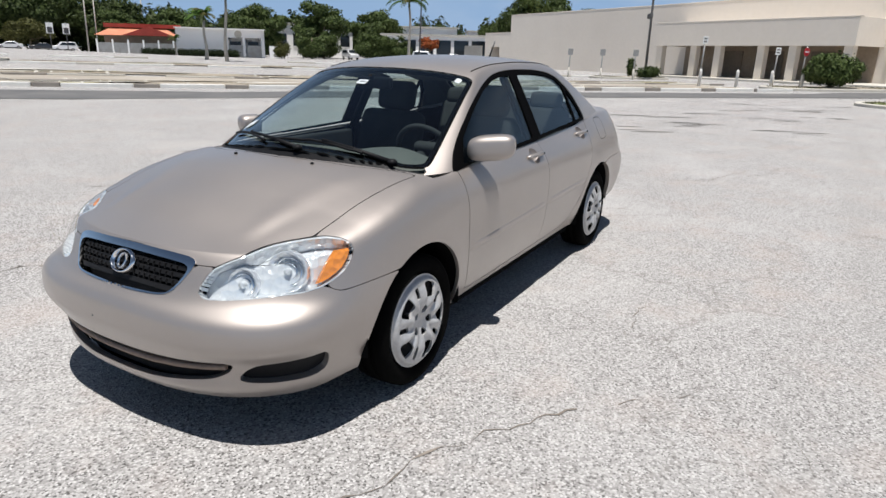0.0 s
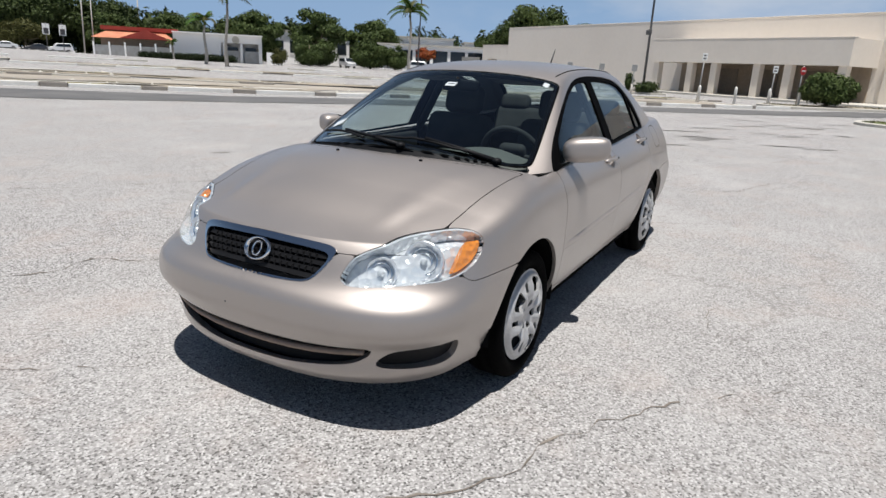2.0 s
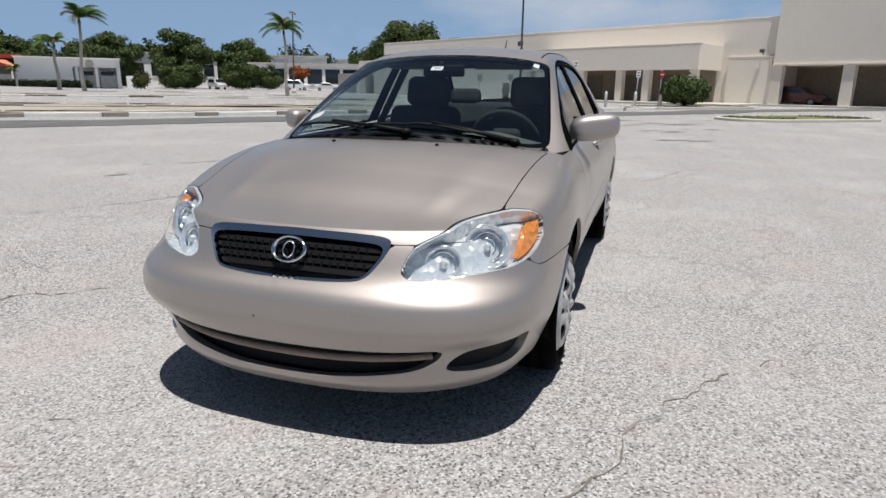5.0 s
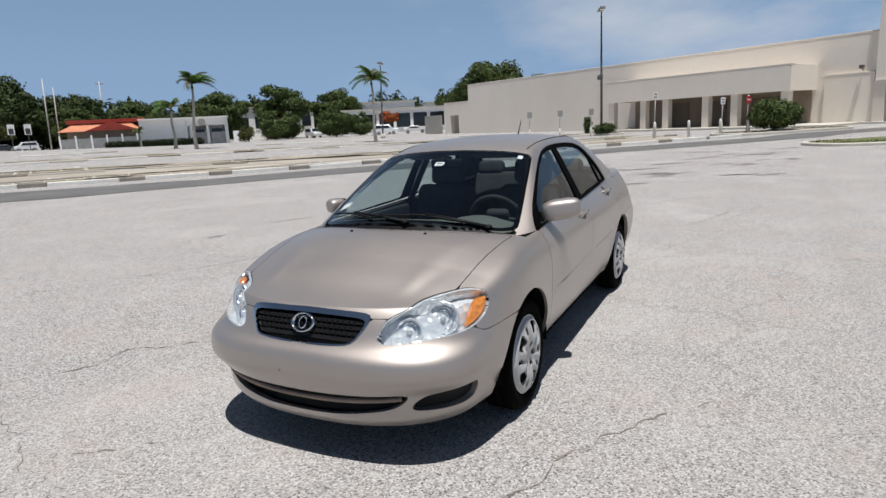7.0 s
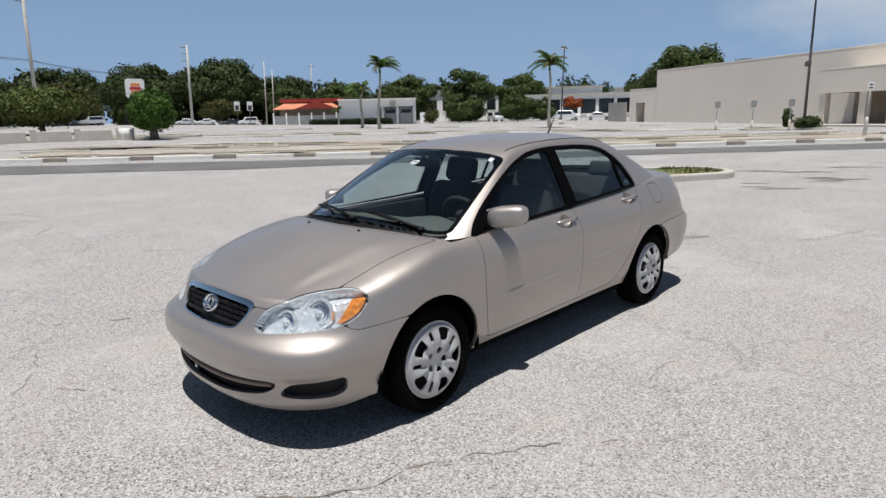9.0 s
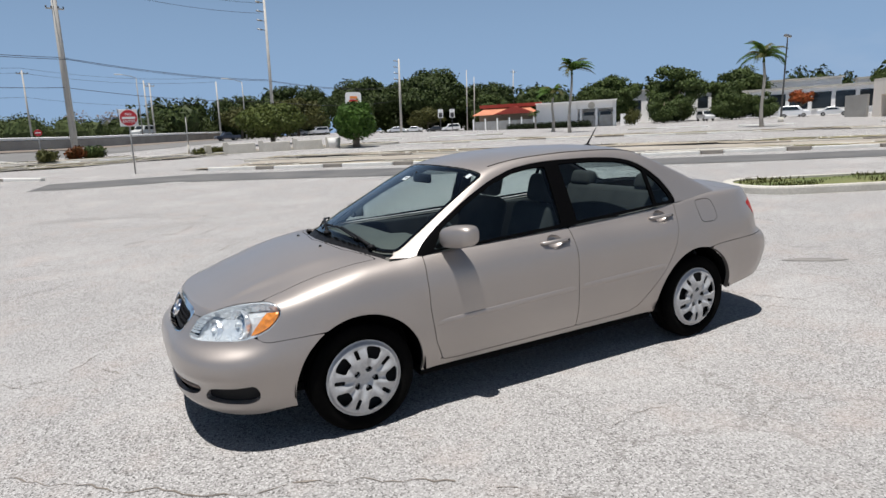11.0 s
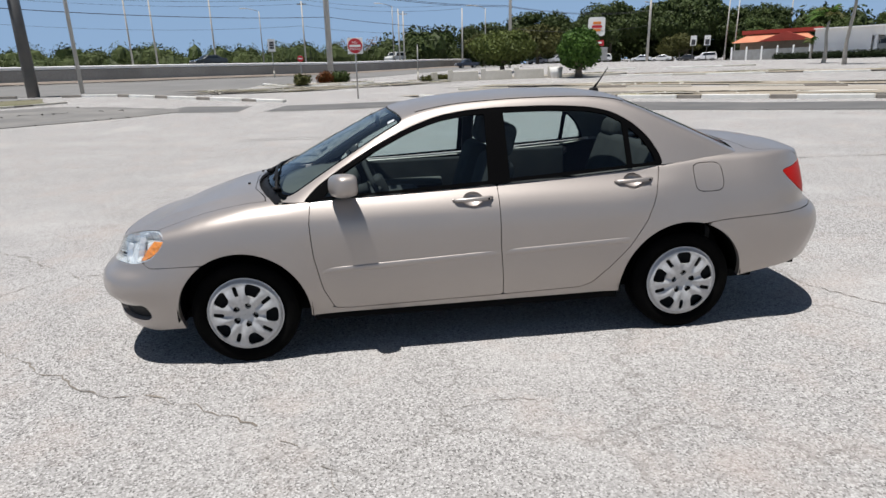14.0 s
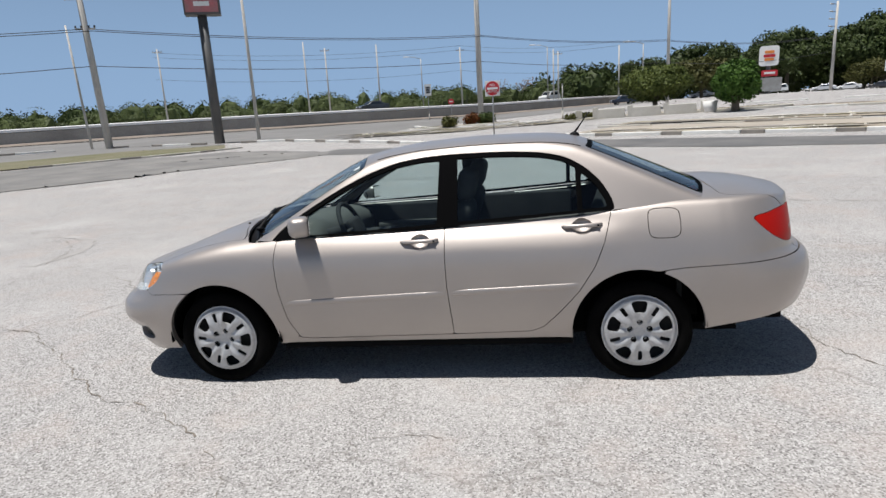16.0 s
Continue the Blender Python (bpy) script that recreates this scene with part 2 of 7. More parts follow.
# ---- mesh helpers ----
def mesh_of(name, verts, faces, mats, smooth=False, index=None):
    me = bpy.data.meshes.new(name)
    me.from_pydata([tuple(map(float, v)) for v in verts], [], faces)
    for m in mats if isinstance(mats, (list, tuple)) else [mats]:
        me.materials.append(m)
    if index is not None:
        me.polygons.foreach_set("material_index", index)
    if smooth:
        me.polygons.foreach_set("use_smooth", [True] * len(me.polygons))
    me.update()
    return me


def part(name, data, parent, label="", mat=None):
    """Links a mesh, or a bmesh with its material, as one object under a thing or part."""
    if isinstance(data, bmesh.types.BMesh):
        me = bpy.data.meshes.new(name)
        data.to_mesh(me)
        data.free()
        for m in mat if isinstance(mat, (list, tuple)) else [mat]:
            me.materials.append(m)
        data = me
    ob = new(name, data)
    ob.parent = parent
    if label:
        ob["label"] = label
    return ob


def thing(name, m, label, category, group="", kind=""):
    ob = new(name)
    ob.matrix_world = m
    ob.empty_display_size = 0.2
    return tagged(ob, label, category, group, kind)


def solid(name, data, label, category="", group="", kind="", m=None, mat=None):
    ob = part(name, data, None, "", mat)
    if m is not None:
        ob.matrix_world = m
    return tagged(ob, label, category, group, kind)


def add_box(bm, c, s, rz=0.0, bevel=0.0, taper=1.0):
    made = bmesh.ops.create_cube(bm, size=1.0)["verts"]
    for v in made:
        if v.co.z > 0:
            v.co.x *= taper
            v.co.y *= taper
    bmesh.ops.transform(bm, matrix=pose(*c, 0, 0, rz) @ Matrix.Diagonal((*s, 1)), verts=made)
    if bevel:
        edges = {e for v in made for e in v.link_edges}
        bmesh.ops.bevel(bm, geom=list(edges), offset=bevel, segments=2, affect="EDGES", profile=0.6)
    return made


def box(c, s, rz=0.0, bevel=0.0, taper=1.0):
    bm = bmesh.new()
    add_box(bm, c, s, rz, bevel, taper)
    return bm


def add_tube(bm, points, radii, sides=8, caps=True):
    """A tapered tube along points."""
    rings, last = [], None
    pts = [Vector(p) for p in points]
    for i, p in enumerate(pts):
        d = (pts[min(i + 1, len(pts) - 1)] - pts[max(i - 1, 0)]).normalized()
        a = Vector((1, 0, 0)) if abs(d.x) < 0.8 else Vector((0, 1, 0))
        u = (last if last is not None else a)
        u = (u - d * u.dot(d)).normalized()
        last = u
        w = d.cross(u)
        r = radii[i] if isinstance(radii, (list, tuple)) else radii
        rings.append([bm.verts.new(p + r * (math.cos(k * math.tau / sides) * u + math.sin(k * math.tau / sides) * w)) for k in range(sides)])
    made = []
    for a, b in zip(rings, rings[1:]):
        for k in range(sides):
            made.append(bm.faces.new((a[k], a[(k + 1) % sides], b[(k + 1) % sides], b[k])))
    if caps:
        made.append(bm.faces.new(rings[0][::-1]))
        made.append(bm.faces.new(rings[-1]))
    for f in made:
        f.smooth = len(f.verts) == 4
    return bm


def tube(points, radii, sides=8):
    return add_tube(bmesh.new(), points, radii, sides)


def prism(outline, lo, hi):
    """An upright prism over an outline of (x, y)."""
    bm = bmesh.new()
    a = [bm.verts.new((x, y, lo)) for x, y in outline]
    b = [bm.verts.new((x, y, hi)) for x, y in outline]
    n = len(a)
    for k in range(n):
        bm.faces.new((a[k], a[(k + 1) % n], b[(k + 1) % n], b[k]))
    bm.faces.new(a[::-1])
    bm.faces.new(b)
    bmesh.ops.recalc_face_normals(bm, faces=bm.faces[:])
    return bm


def smooth01(a, b, x):
    t = min(1.0, max(0.0, (x - a) / (b - a)))
    return t * t * (3 - 2 * t)


def ground_z(x, y):
    """The lot is level near the car and climbs gently towards the main road."""
    ahead = 1.5 * math.tanh(0.022 * max(0.0, y - 16.0) / 1.5) * (1 - 0.7 * smooth01(30, 72, x))
    aside = 1.6 * math.tanh(0.027 * max(0.0, -x - 5.0) / 1.6) * smooth01(2, 18, y)
    return ahead + aside


LEAN = (0.018, -0.024)


def on_ground(x, y, rz=0.0, lean=False, dz=0.0):
    m = pose(x, y, ground_z(x, y) + dz, 0, 0, rz)
    if lean:
        shear = Matrix.Rotation(LEAN[0], 4, "Y") @ Matrix.Rotation(-LEAN[1], 4, "X")
        m = Matrix.Translation(m.translation) @ shear @ Matrix.Rotation(radians(rz), 4, "Z")
    return m


# ---- ground, road and kerbs ----
def graded(lo, hi, step, far, growth=1.35):
    core = list(np.arange(lo, hi + 0.1, step))
    out, d = [], step
    x = hi
    while x < far:
        d *= growth
        x += d
        out.append(x)
    left, d, x = [], step, lo
    while x > -far:
        d *= growth
        x -= d
        left.append(x)
    return left[::-1] + core + out


def ground_sheet():
    xs, ys = graded(-60, 100, 4.0, 2500), graded(-40, 130, 4.0, 2500)
    verts = [(x, y, ground_z(x, y)) for y in ys for x in xs]
    n = len(xs)
    faces = [(j * n + i, j * n + i + 1, (j + 1) * n + i + 1, (j + 1) * n + i) for j in range(len(ys) - 1) for i in range(n - 1)]
    return mesh_of("ground", verts, faces, LOT, smooth=True)


solid("ground", ground_sheet(), "pale worn asphalt of a wide empty parking lot", "ground", kind="structure")


def resample(line, step):
    pts = [np.array(p, float) for p in line]
    out = []
    for a, b in zip(pts, pts[1:]):
        n = max(1, int(round(np.linalg.norm(b - a) / step)))
        out += [a + (b - a) * k / n for k in range(n)]
    return out + [pts[-1]]


def strip_mesh(name, line, w0, w1, dz, mat, step=2.0, wob=0.0):
    """A sheet along a line, from w0 to w1 metres to its left, lying on the ground."""
    pts = resample(line, step)
    verts, faces = [], []
    for i, p in enumerate(pts):
        d = pts[min(i + 1, len(pts) - 1)] - pts[max(i - 1, 0)]
        nrm = np.array([-d[1], d[0]]) / np.linalg.norm(d)
        for k in range(5):
            w = w0 + (w1 - w0) * k / 4
            j = wob * (random.random() - 0.5) if k in (0, 4) else 0
            q = p + nrm * (w + j)
            verts.append((q[0], q[1], ground_z(*q) + dz))
    for i in range(len(pts) - 1):
        for k in range(4):
            a = i * 5 + k
            faces.append((a, a + 1, a + 6, a + 5))
    return mesh_of(name, verts, faces, mat, smooth=True)


KERB = [(1.5, 26.0), (8.0, 21.2), (15.0, 16.2), (22.0, 10.4), (28.5, 4.0), (33.5, -0.8)]
solid("asphalt_band", strip_mesh("asphalt_band", [(-9, 27.5)] + KERB + [(37, -2.5), (60, -28)], -4.85, -1.7, 0.012, ASPHALT, 2.0, 0.25), "dark newer asphalt band along the kerb", "road", kind="structure")
solid("verge", strip_mesh("verge", KERB, 0.2, 3.4, 0.05, DRY_GRASS, 2.0, 0.4), "dry patchy grass verge behind the kerb", "verge", kind="structure")
solid("verge", strip_mesh("verge", KERB, 3.2, 6.4, 0.044, DUST, 2.0, 0.7), "bare dusty soil between the kerb lines", "verge", kind="structure")


def kerb_run(name, line, label, height=0.15, width=0.22, seg=2.3, bare=0.85, mats=(KERB_WHITE, KERB_BARE), broken=0.0):
    """A kerb of cast blocks, painted and bare by turns."""
    top = tagged(new(name), label, "kerb", kind="structure")
    data = []
    for length, m in ((seg, mats[0]), (bare, mats[1])):
        bm = box((0, 0, height / 2 - 0.06), (length - 0.03, width, height + 0.12), 0, 0.025)
        me = bpy.data.meshes.new("kerb_block")
        bm.to_mesh(me)
        bm.free()
        me.materials.append(m)
        data.append(me)
    pts, run, k = resample(line, 0.05), 0.0, 0
    ends = [0.0]
    while ends[-1] < 0.05 * len(pts):
        ends.append(ends[-1] + (seg, bare)[k % 2])
        k += 1
    for k, (a, b) in enumerate(zip(ends, ends[1:])):
        i, j = int(a / 0.05), min(int(b / 0.05), len(pts) - 1)
        if i >= len(pts) - 5 or random.random() < broken:
            continue
        p, q = pts[i], pts[j]
        c = (p + q) / 2
        ob = part("kerb_block", data[k % 2], top)
        tilt = math.degrees(math.atan2(ground_z(*q) - ground_z(*p), np.linalg.norm(q - p) + 1e-6))
        ob.matrix_world = pose(c[0], c[1], ground_z(*c) + random.uniform(-0.015, 0.01), 0, -tilt, math.degrees(math.atan2(q[1] - p[1], q[0] - p[0])) + random.uniform(-0.6, 0.6))
    return top


kerb_run("kerb", KERB, "kerb of white-painted blocks with bare worn gaps")
REAR_KERB = [(4, 31), (14, 24.5), (24, 16.5), (33, 8.5), (39, 3)]
kerb_run("kerb", REAR_KERB, "broken cream concrete kerb on the far side of the verge", 0.12, 0.25, 3.0, 1.6, (CONCRETE, KERB_BARE), 0.25)
kerb_run("kerb", [(16, 38), (28, 30), (40, 20), (48, 12)], "worn kerb of a parking row", 0.12, 0.25, 3.4, 2.0, (KERB_WHITE, CONCRETE), 0.3)
kerb_run("kerb", [(18, 52), (34, 44), (48, 33), (56, 24)], "worn kerb of a distant parking row", 0.12, 0.3, 4.5, 2.5, (KERB_WHITE, CONCRETE), 0.3)
solid("verge", strip_mesh("verge", [(5, 32), (14, 26), (24, 18), (33, 10), (39, 4)], 0.2, 2.6, 0.05, DRY_GRASS, 2.0, 0.8), "dry grass strip between parking rows", "verge", kind="structure")
solid("verge", strip_mesh("verge", [(17, 39), (28, 31.5), (40, 21.5), (48, 13.5)], 0.2, 2.2, 0.05, DRY_GRASS, 2.0, 0.8), "dry grass strip between parking rows", "verge", kind="structure")


def island(c, size, rz, label, mat, height=0.15, m_kerb=CONCRETE):
    """A kerbed traffic island with rounded ends, filled with grass."""
    top = thing("traffic_island", on_ground(*c, rz), label, "traffic island", kind="structure")
    a, b = size[0] / 2, size[1] / 2
    r = min(a, b) * 0.95
    ring = []
    for k in range(32):
        t = k * math.tau / 32
        sx, sy = math.copysign(1, math.cos(t)), math.copysign(1, math.sin(t))
        ring.append((sx * (a - r) + r * math.cos(t), sy * (b - r) + r * math.sin(t)))
    inner = [(x * (1 - 0.2 / a), y * (1 - 0.2 / b)) for x, y in ring]
    bm = bmesh.new()
    rows = [[bm.verts.new((x, y, z)) for x, y in o] for o, z in ((ring, -0.1), (ring, height - 0.03), ([(x * 0.99, y * 0.99) for x, y in ring], height), (inner, height), (inner, height - 0.1))]
    for u, w in zip(rows, rows[1:]):
        for k in range(32):
            bm.faces.new((u[k], u[(k + 1) % 32], w[(k + 1) % 32], w[k]))
    part("kerb_ring", bm, top, "chipped pale concrete kerb", m_kerb)
    rng = random.Random(int(c[0] * 10))
    verts, faces = [(0, 0, height + 0.03)], []
    for f in (0.5, 1.0):
        verts += [(x * f, y * f, height - 0.05 + rng.random() * 0.08 * (1.3 - f)) for x, y in inner]
    for k in range(32):
        faces += [(0, 1 + k, 1 + (k + 1) % 32), (1 + k, 33 + k, 33 + (k + 1) % 32, 1 + (k + 1) % 32)]
    part("turf", mesh_of("turf", verts, faces, mat, True), top, "patchy dry turf")
    blades_v, blades_f = [], []
    for _ in range(900):
        t, f = rng.random() * math.tau, math.sqrt(rng.random()) * 0.96
        k = int(t / math.tau * 32) % 32
        x, y = inner[k][0] * f, inner[k][1] * f
        h, w, g = rng.uniform(0.015, 0.07), 0.02, rng.random() * math.tau
        n = len(blades_v)
        blades_v += [(x - w * math.cos(g), y - w * math.sin(g), height - 0.05), (x + w * math.cos(g), y + w * math.sin(g), height - 0.05), (x + rng.uniform(-0.06, 0.06), y + rng.uniform(-0.06, 0.06), height + h)]
        blades_f.append((n, n + 1, n + 2))
    tagged(part("grass", mesh_of("grass", blades_v, blades_f, LEAF_OLIVE), top), kind="stuff")
    return top


island((10.7, 3.65), (4.3, 2.1), -31, "kerbed island of dry grass behind the parked car", GREEN_GRASS)
island((25.2, -6.8), (7.0, 3.4), -55, "low kerbed island with sparse green grass", GREEN_GRASS, 0.12)
island((39.0, -3.4), (9.0, 3.6), -50, "kerbed planting island in front of the store", DRY_GRASS, 0.15)
island((46.3, 10.2), (6.0, 3.0), -60, "kerbed island at the foot of a lamp post", DRY_GRASS, 0.15)
island((9.6, 43.6), (17.0, 4.2), -12, "dry planting strip with trimmed trees", DRY_GRASS, 0.12)
island((-5.2, 46.0), (9.0, 4.0), -6, "dry median with low shrubs", DRY_GRASS, 0.15)

# Frontage road, grass bank and dark asphalt strips on the west side.
def between(name, near, far, dz, mat, label, category, wob=0.0):
    """A sheet lying on the ground between two lines of equally many points."""
    rng = random.Random(len(name) * 7 + int(near[0][1] * 10))
    rows = []
    for (p, q), (r, s) in zip(zip(near, near[1:]), zip(far, far[1:])):
        n = 10
        for k in range(n):
            t = k / n
            rows.append(((p[0] + (q[0] - p[0]) * t, p[1] + (q[1] - p[1]) * t), (r[0] + (s[0] - r[0]) * t, r[1] + (s[1] - r[1]) * t)))
    rows.append((near[-1], far[-1]))
    m = 9
    verts, faces = [], []
    for u, v in rows:
        for k in range(m):
            t = k / (m - 1)
            j = wob * (rng.random() - 0.5) if k in (0, m - 1) else 0.0
            x, y = u[0] + (v[0] - u[0]) * t + j, u[1] + (v[1] - u[1]) * t + j
            verts.append((x, y, ground_z(x, y) + dz))
    for i in range(len(rows) - 1):
        for k in range(m - 1):
            faces.append((i * m + k, i * m + k + 1, (i + 1) * m + k + 1, (i + 1) * m + k))
    return solid(name, mesh_of(name, verts, faces, mat, True), label, category, kind="structure")


WEST_KERB = [(-50, 25.5), (-35.1, 32.8), (-28.0, 36.6), (-23.5, 35.1), (-20.1, 35.2), (-16.5, 35.8), (-11.5, 32.1), (-5.5, 27.6)]
between("frontage_road", [(-70, 17), (-50, 25.5), (-35.1, 32.8), (-28, 36.6), (-16.5, 35.8), (-11.5, 33.5), (-9.5, 47), (-6, 54), (0, 62), (8, 76), (20, 100)], [(-110, 9), (-84, 25), (-62, 40), (-50, 47.5), (-39, 54.5), (-28, 62), (-18, 72), (-7, 83), (1, 96), (9, 107), (20, 135)], 0.02, ROAD, "grey frontage road beside the highway wall", "road")
between("entry_lane", [(-45, 16), (-28.4, 25.7), (-24.3, 31.0), (-20.9, 31.8), (-19.2, 33.4)], WEST_KERB[:3] + [(-23.5, 34.9), (-20.1, 35.0)], 0.022, ROAD, "grey asphalt lane inside the kerb", "road", 0.2)
between("verge", [(-38, 10), (-23.6, 20.9), (-19.8, 25.2), (-18.0, 26.8), (-16.9, 29.0)], [(-45, 16), (-28.4, 25.7), (-24.3, 31.0), (-20.9, 31.8), (-19.2, 33.4)], 0.05, BANK, "patchy dry grass bank beside the billboard", "verge", 0.9)
between("asphalt_band", [(-32, 6), (-19.65, 17.5), (-17.35, 21.4), (-15.4, 22.0), (-13.9, 23.5), (-11.8, 24.65), (-9.1, 24.1)], [(-38, 10), (-23.4, 20.6), (-19.7, 25.0), (-17.4, 25.5), (-15.7, 27.5), (-12.5, 26.45), (-9.2, 24.4)], 0.012, OLD_ASPHALT, "faded dark asphalt strip tapering into the lot", "road", 0.5)
between("asphalt_band", [(-28, 1), (-16, 13.5), (-13.8, 15.9), (-13.0, 17.7), (-11.7, 19.0), (-10.2, 20.5), (-8.7, 22.9)], [(-32, 6), (-19.65, 17.5), (-17.35, 21.4), (-15.4, 22.0), (-13.9, 23.5), (-11.8, 24.65), (-9.1, 24.1)], 0.016, OLD_ASPHALT, "faded dark asphalt strip tapering into the lot", "road", 0.5)
kerb_run("kerb", WEST_KERB, "white-painted kerb along the road", 0.15, 0.25, 2.4, 1.1, broken=0.08)
kerb_run("kerb", [(-38, 10), (-23.6, 20.9), (-19.8, 25.2), (-18.0, 26.8), (-16.9, 29.0)], "low pale kerb below the grass bank", 0.10, 0.2, 3.0, 1.0, (CONCRETE, KERB_BARE), 0.2)
kerb_run("kerb", [(-9.6, 48.6), (-7.8, 45.2), (-5.5, 43.6), (-2.0, 43.2), (1.0, 44.0)], "low worn kerb round the median", 0.12, 0.25, 2.0, 1.0, (KERB_WHITE, CONCRETE))


def crack(points, width, seed):
    """A ragged, broken crack with short side branches, a dark sliver just proud of the surface."""
    rng = random.Random(seed)
    verts, faces = [], []

    def run(line, wide):
        pts = resample(line, 0.05)
        off, gap, last = 0.0, 0, None
        for i, p in enumerate(pts):
            d = pts[min(i + 1, len(pts) - 1)] - pts[max(i - 1, 0)]
            d = d / (np.linalg.norm(d) + 1e-9)
            nrm = np.array([-d[1], d[0]])
            off = 0.88 * off + rng.uniform(-0.028, 0.028)
            w = 0.42 * wide * rng.uniform(0.1, 1.0) ** 1.3 * min(1.0, 0.15 + 0.1 * min(i, len(pts) - 1 - i))
            gap = gap - 1 if gap > 0 else (rng.randint(2, 7) if rng.random() < 0.035 else 0)
            c = p + nrm * off
            row = len(verts)
            for s in (-1, 1):
                q = c + nrm * s * w / 2
                verts.append((q[0], q[1], ground_z(*q) + 0.004))
            if last is not None and gap == 0:
                faces.append((last, last + 1, row + 1, row))
            last = row
            if wide > 0.012 and i > 3 and rng.random() < 0.035:
                turn = rng.choice((-1, 1)) * rng.uniform(0.6, 1.2)
                side = np.array([d[0] * math.cos(turn) - d[1] * math.sin(turn), d[0] * math.sin(turn) + d[1] * math.cos(turn)])
                run([tuple(c), tuple(c + side * rng.uniform(0.08, 0.4))], 0.010)

    run(points, width)
    return solid("pavement_crack", mesh_of("pavement_crack", verts, faces, CRACK), "thin dark crack in the worn asphalt", "crack", "cracks in the lot", "structure")



# ---- cracks in the lot ----
crack([(-4.25, 0.43), (-3.80, 0.23), (-2.90, -0.42), (-2.25, -0.90), (-1.68, -1.19), (-1.22, -1.48), (-0.92, -1.80), (-0.72, -2.15)], 0.035, 1)
crack([(-3.80, 0.25), (-3.64, 0.55), (-3.40, 0.95), (-2.95, 1.15), (-2.72, 1.2), (-2.42, 0.86), (-2.13, 0.59)], 0.028, 2)
crack([(-4.54, 2.36), (-4.07, 1.92), (-3.66, 1.58), (-3.34, 1.31), (-2.95, 0.95)], 0.03, 3)
crack([(2.52, 0.43), (2.47, -0.10), (2.56, -0.47), (2.72, -0.68), (3.05, -0.86)], 0.03, 4)
crack([(2.89, 1.13), (3.22, 0.97), (3.46, 0.90), (4.2, 0.75)], 0.025, 5)
crack([(3.31, 2.56), (3.72, 2.34), (4.03, 2.03), (5.2, 1.4)], 0.03, 6)
crack([(-7.78, 4.85), (-7.16, 4.82), (-6.39, 3.95), (-6.07, 3.02), (-6.46, 2.92)], 0.05, 7)
crack([(-2.60, 2.80), (-2.13, 2.52), (-1.69, 2.27), (-1.43, 2.37), (-1.24, 2.0), (-0.99, 1.75), (-0.5, 1.3)], 0.045, 9)
crack([(-0.80, 5.21), (-0.29, 4.76), (0.35, 4.36), (1.15, 3.92), (1.77, 3.70), (2.6, 3.2)], 0.055, 10)
crack([(-1.68, 2.26), (-1.31, 2.65), (-0.96, 2.72), (-0.54, 3.0)], 0.02, 11)
crack([(-2.36, 2.21), (-2.59, 1.65), (-2.82, 1.20), (-2.95, 0.8)], 0.022, 12)
crack([(-1.31, -0.87), (-1.42, -0.98), (-1.54, -1.22)], 0.02, 13)
crack([(-0.38, -1.56), (0.0, -1.50), (0.28, -1.56), (0.50, -1.68), (0.75, -1.86)], 0.016, 14)
crack([(3.09, -2.35), (2.92, -2.75), (2.82, -3.2), (3.0, -3.9)], 0.025, 15)
crack([(4.5, -0.88), (5.05, -1.42), (6.35, -2.1), (6.46, -2.5)], 0.035, 16)
crack([(-2.01, 5.6), (-1.29, 5.39), (-0.50, 6.58), (0.6, 7.2)], 0.05, 17)
crack([(-4.25, 3.21), (-3.95, 3.81), (-3.58, 4.2), (-2.91, 4.82), (-2.2, 5.2)], 0.04, 18)
crack([(5.9, -1.3), (5.66, -1.86), (5.2, -2.6)], 0.04, 19)
crack([(4.4, -0.60), (4.94, -1.25), (6.2, -1.65), (6.7, -2.3)], 0.045, 23)
crack([(-0.84, 3.13), (-0.93, 2.80), (-1.04, 2.48)], 0.03, 24)
crack([(3.6, 5.9), (5.2, 5.1), (7.4, 4.6), (8.6, 3.6)], 0.05, 25)
crack([(-5.6, 6.9), (-4.6, 6.3), (-3.9, 6.6), (-2.9, 6.0)], 0.045, 26)
crack([(6.9, -0.4), (8.8, -1.6), (10.4, -2.1)], 0.05, 27)
crack([(-0.84, -2.2), (-0.92, -2.37), (-1.13, -2.5)], 0.016, 20)
crack([(6.5, 6.0), (9.0, 4.9), (13.0, 2.0), (16.0, -1.5)], 0.05, 21)
crack([(-9.5, 9.0), (-6.0, 8.4), (-2.5, 9.6), (1.5, 9.0)], 0.05, 22)


def tyre_mark(points, width, seed):
    """A faint, broken scuff left by a turning tyre."""
    rng = random.Random(seed)
    pts = resample(points, 0.12)
    verts, faces, skip = [], [], 0
    for i, p in enumerate(pts):
        d = pts[min(i + 1, len(pts) - 1)] - pts[max(i - 1, 0)]
        nrm = np.array([-d[1], d[0]]) / (np.linalg.norm(d) + 1e-9)
        w = width * rng.uniform(0.35, 1.0)
        for q in (p - nrm * w / 2, p + nrm * w / 2):
            verts.append((q[0], q[1], ground_z(*q) + 0.005))
        skip = skip - 1 if skip > 0 else (rng.randint(1, 4) if rng.random() < 0.12 else 0)
        if i and not skip:
            faces.append((2 * i - 2, 2 * i - 1, 2 * i + 1, 2 * i))
    return solid("tyre_mark", mesh_of("tyre_mark", verts, faces, SCUFF), "faint grey tyre scuff curving over the asphalt", "tyre mark", "tyre marks on the lot", "structure")


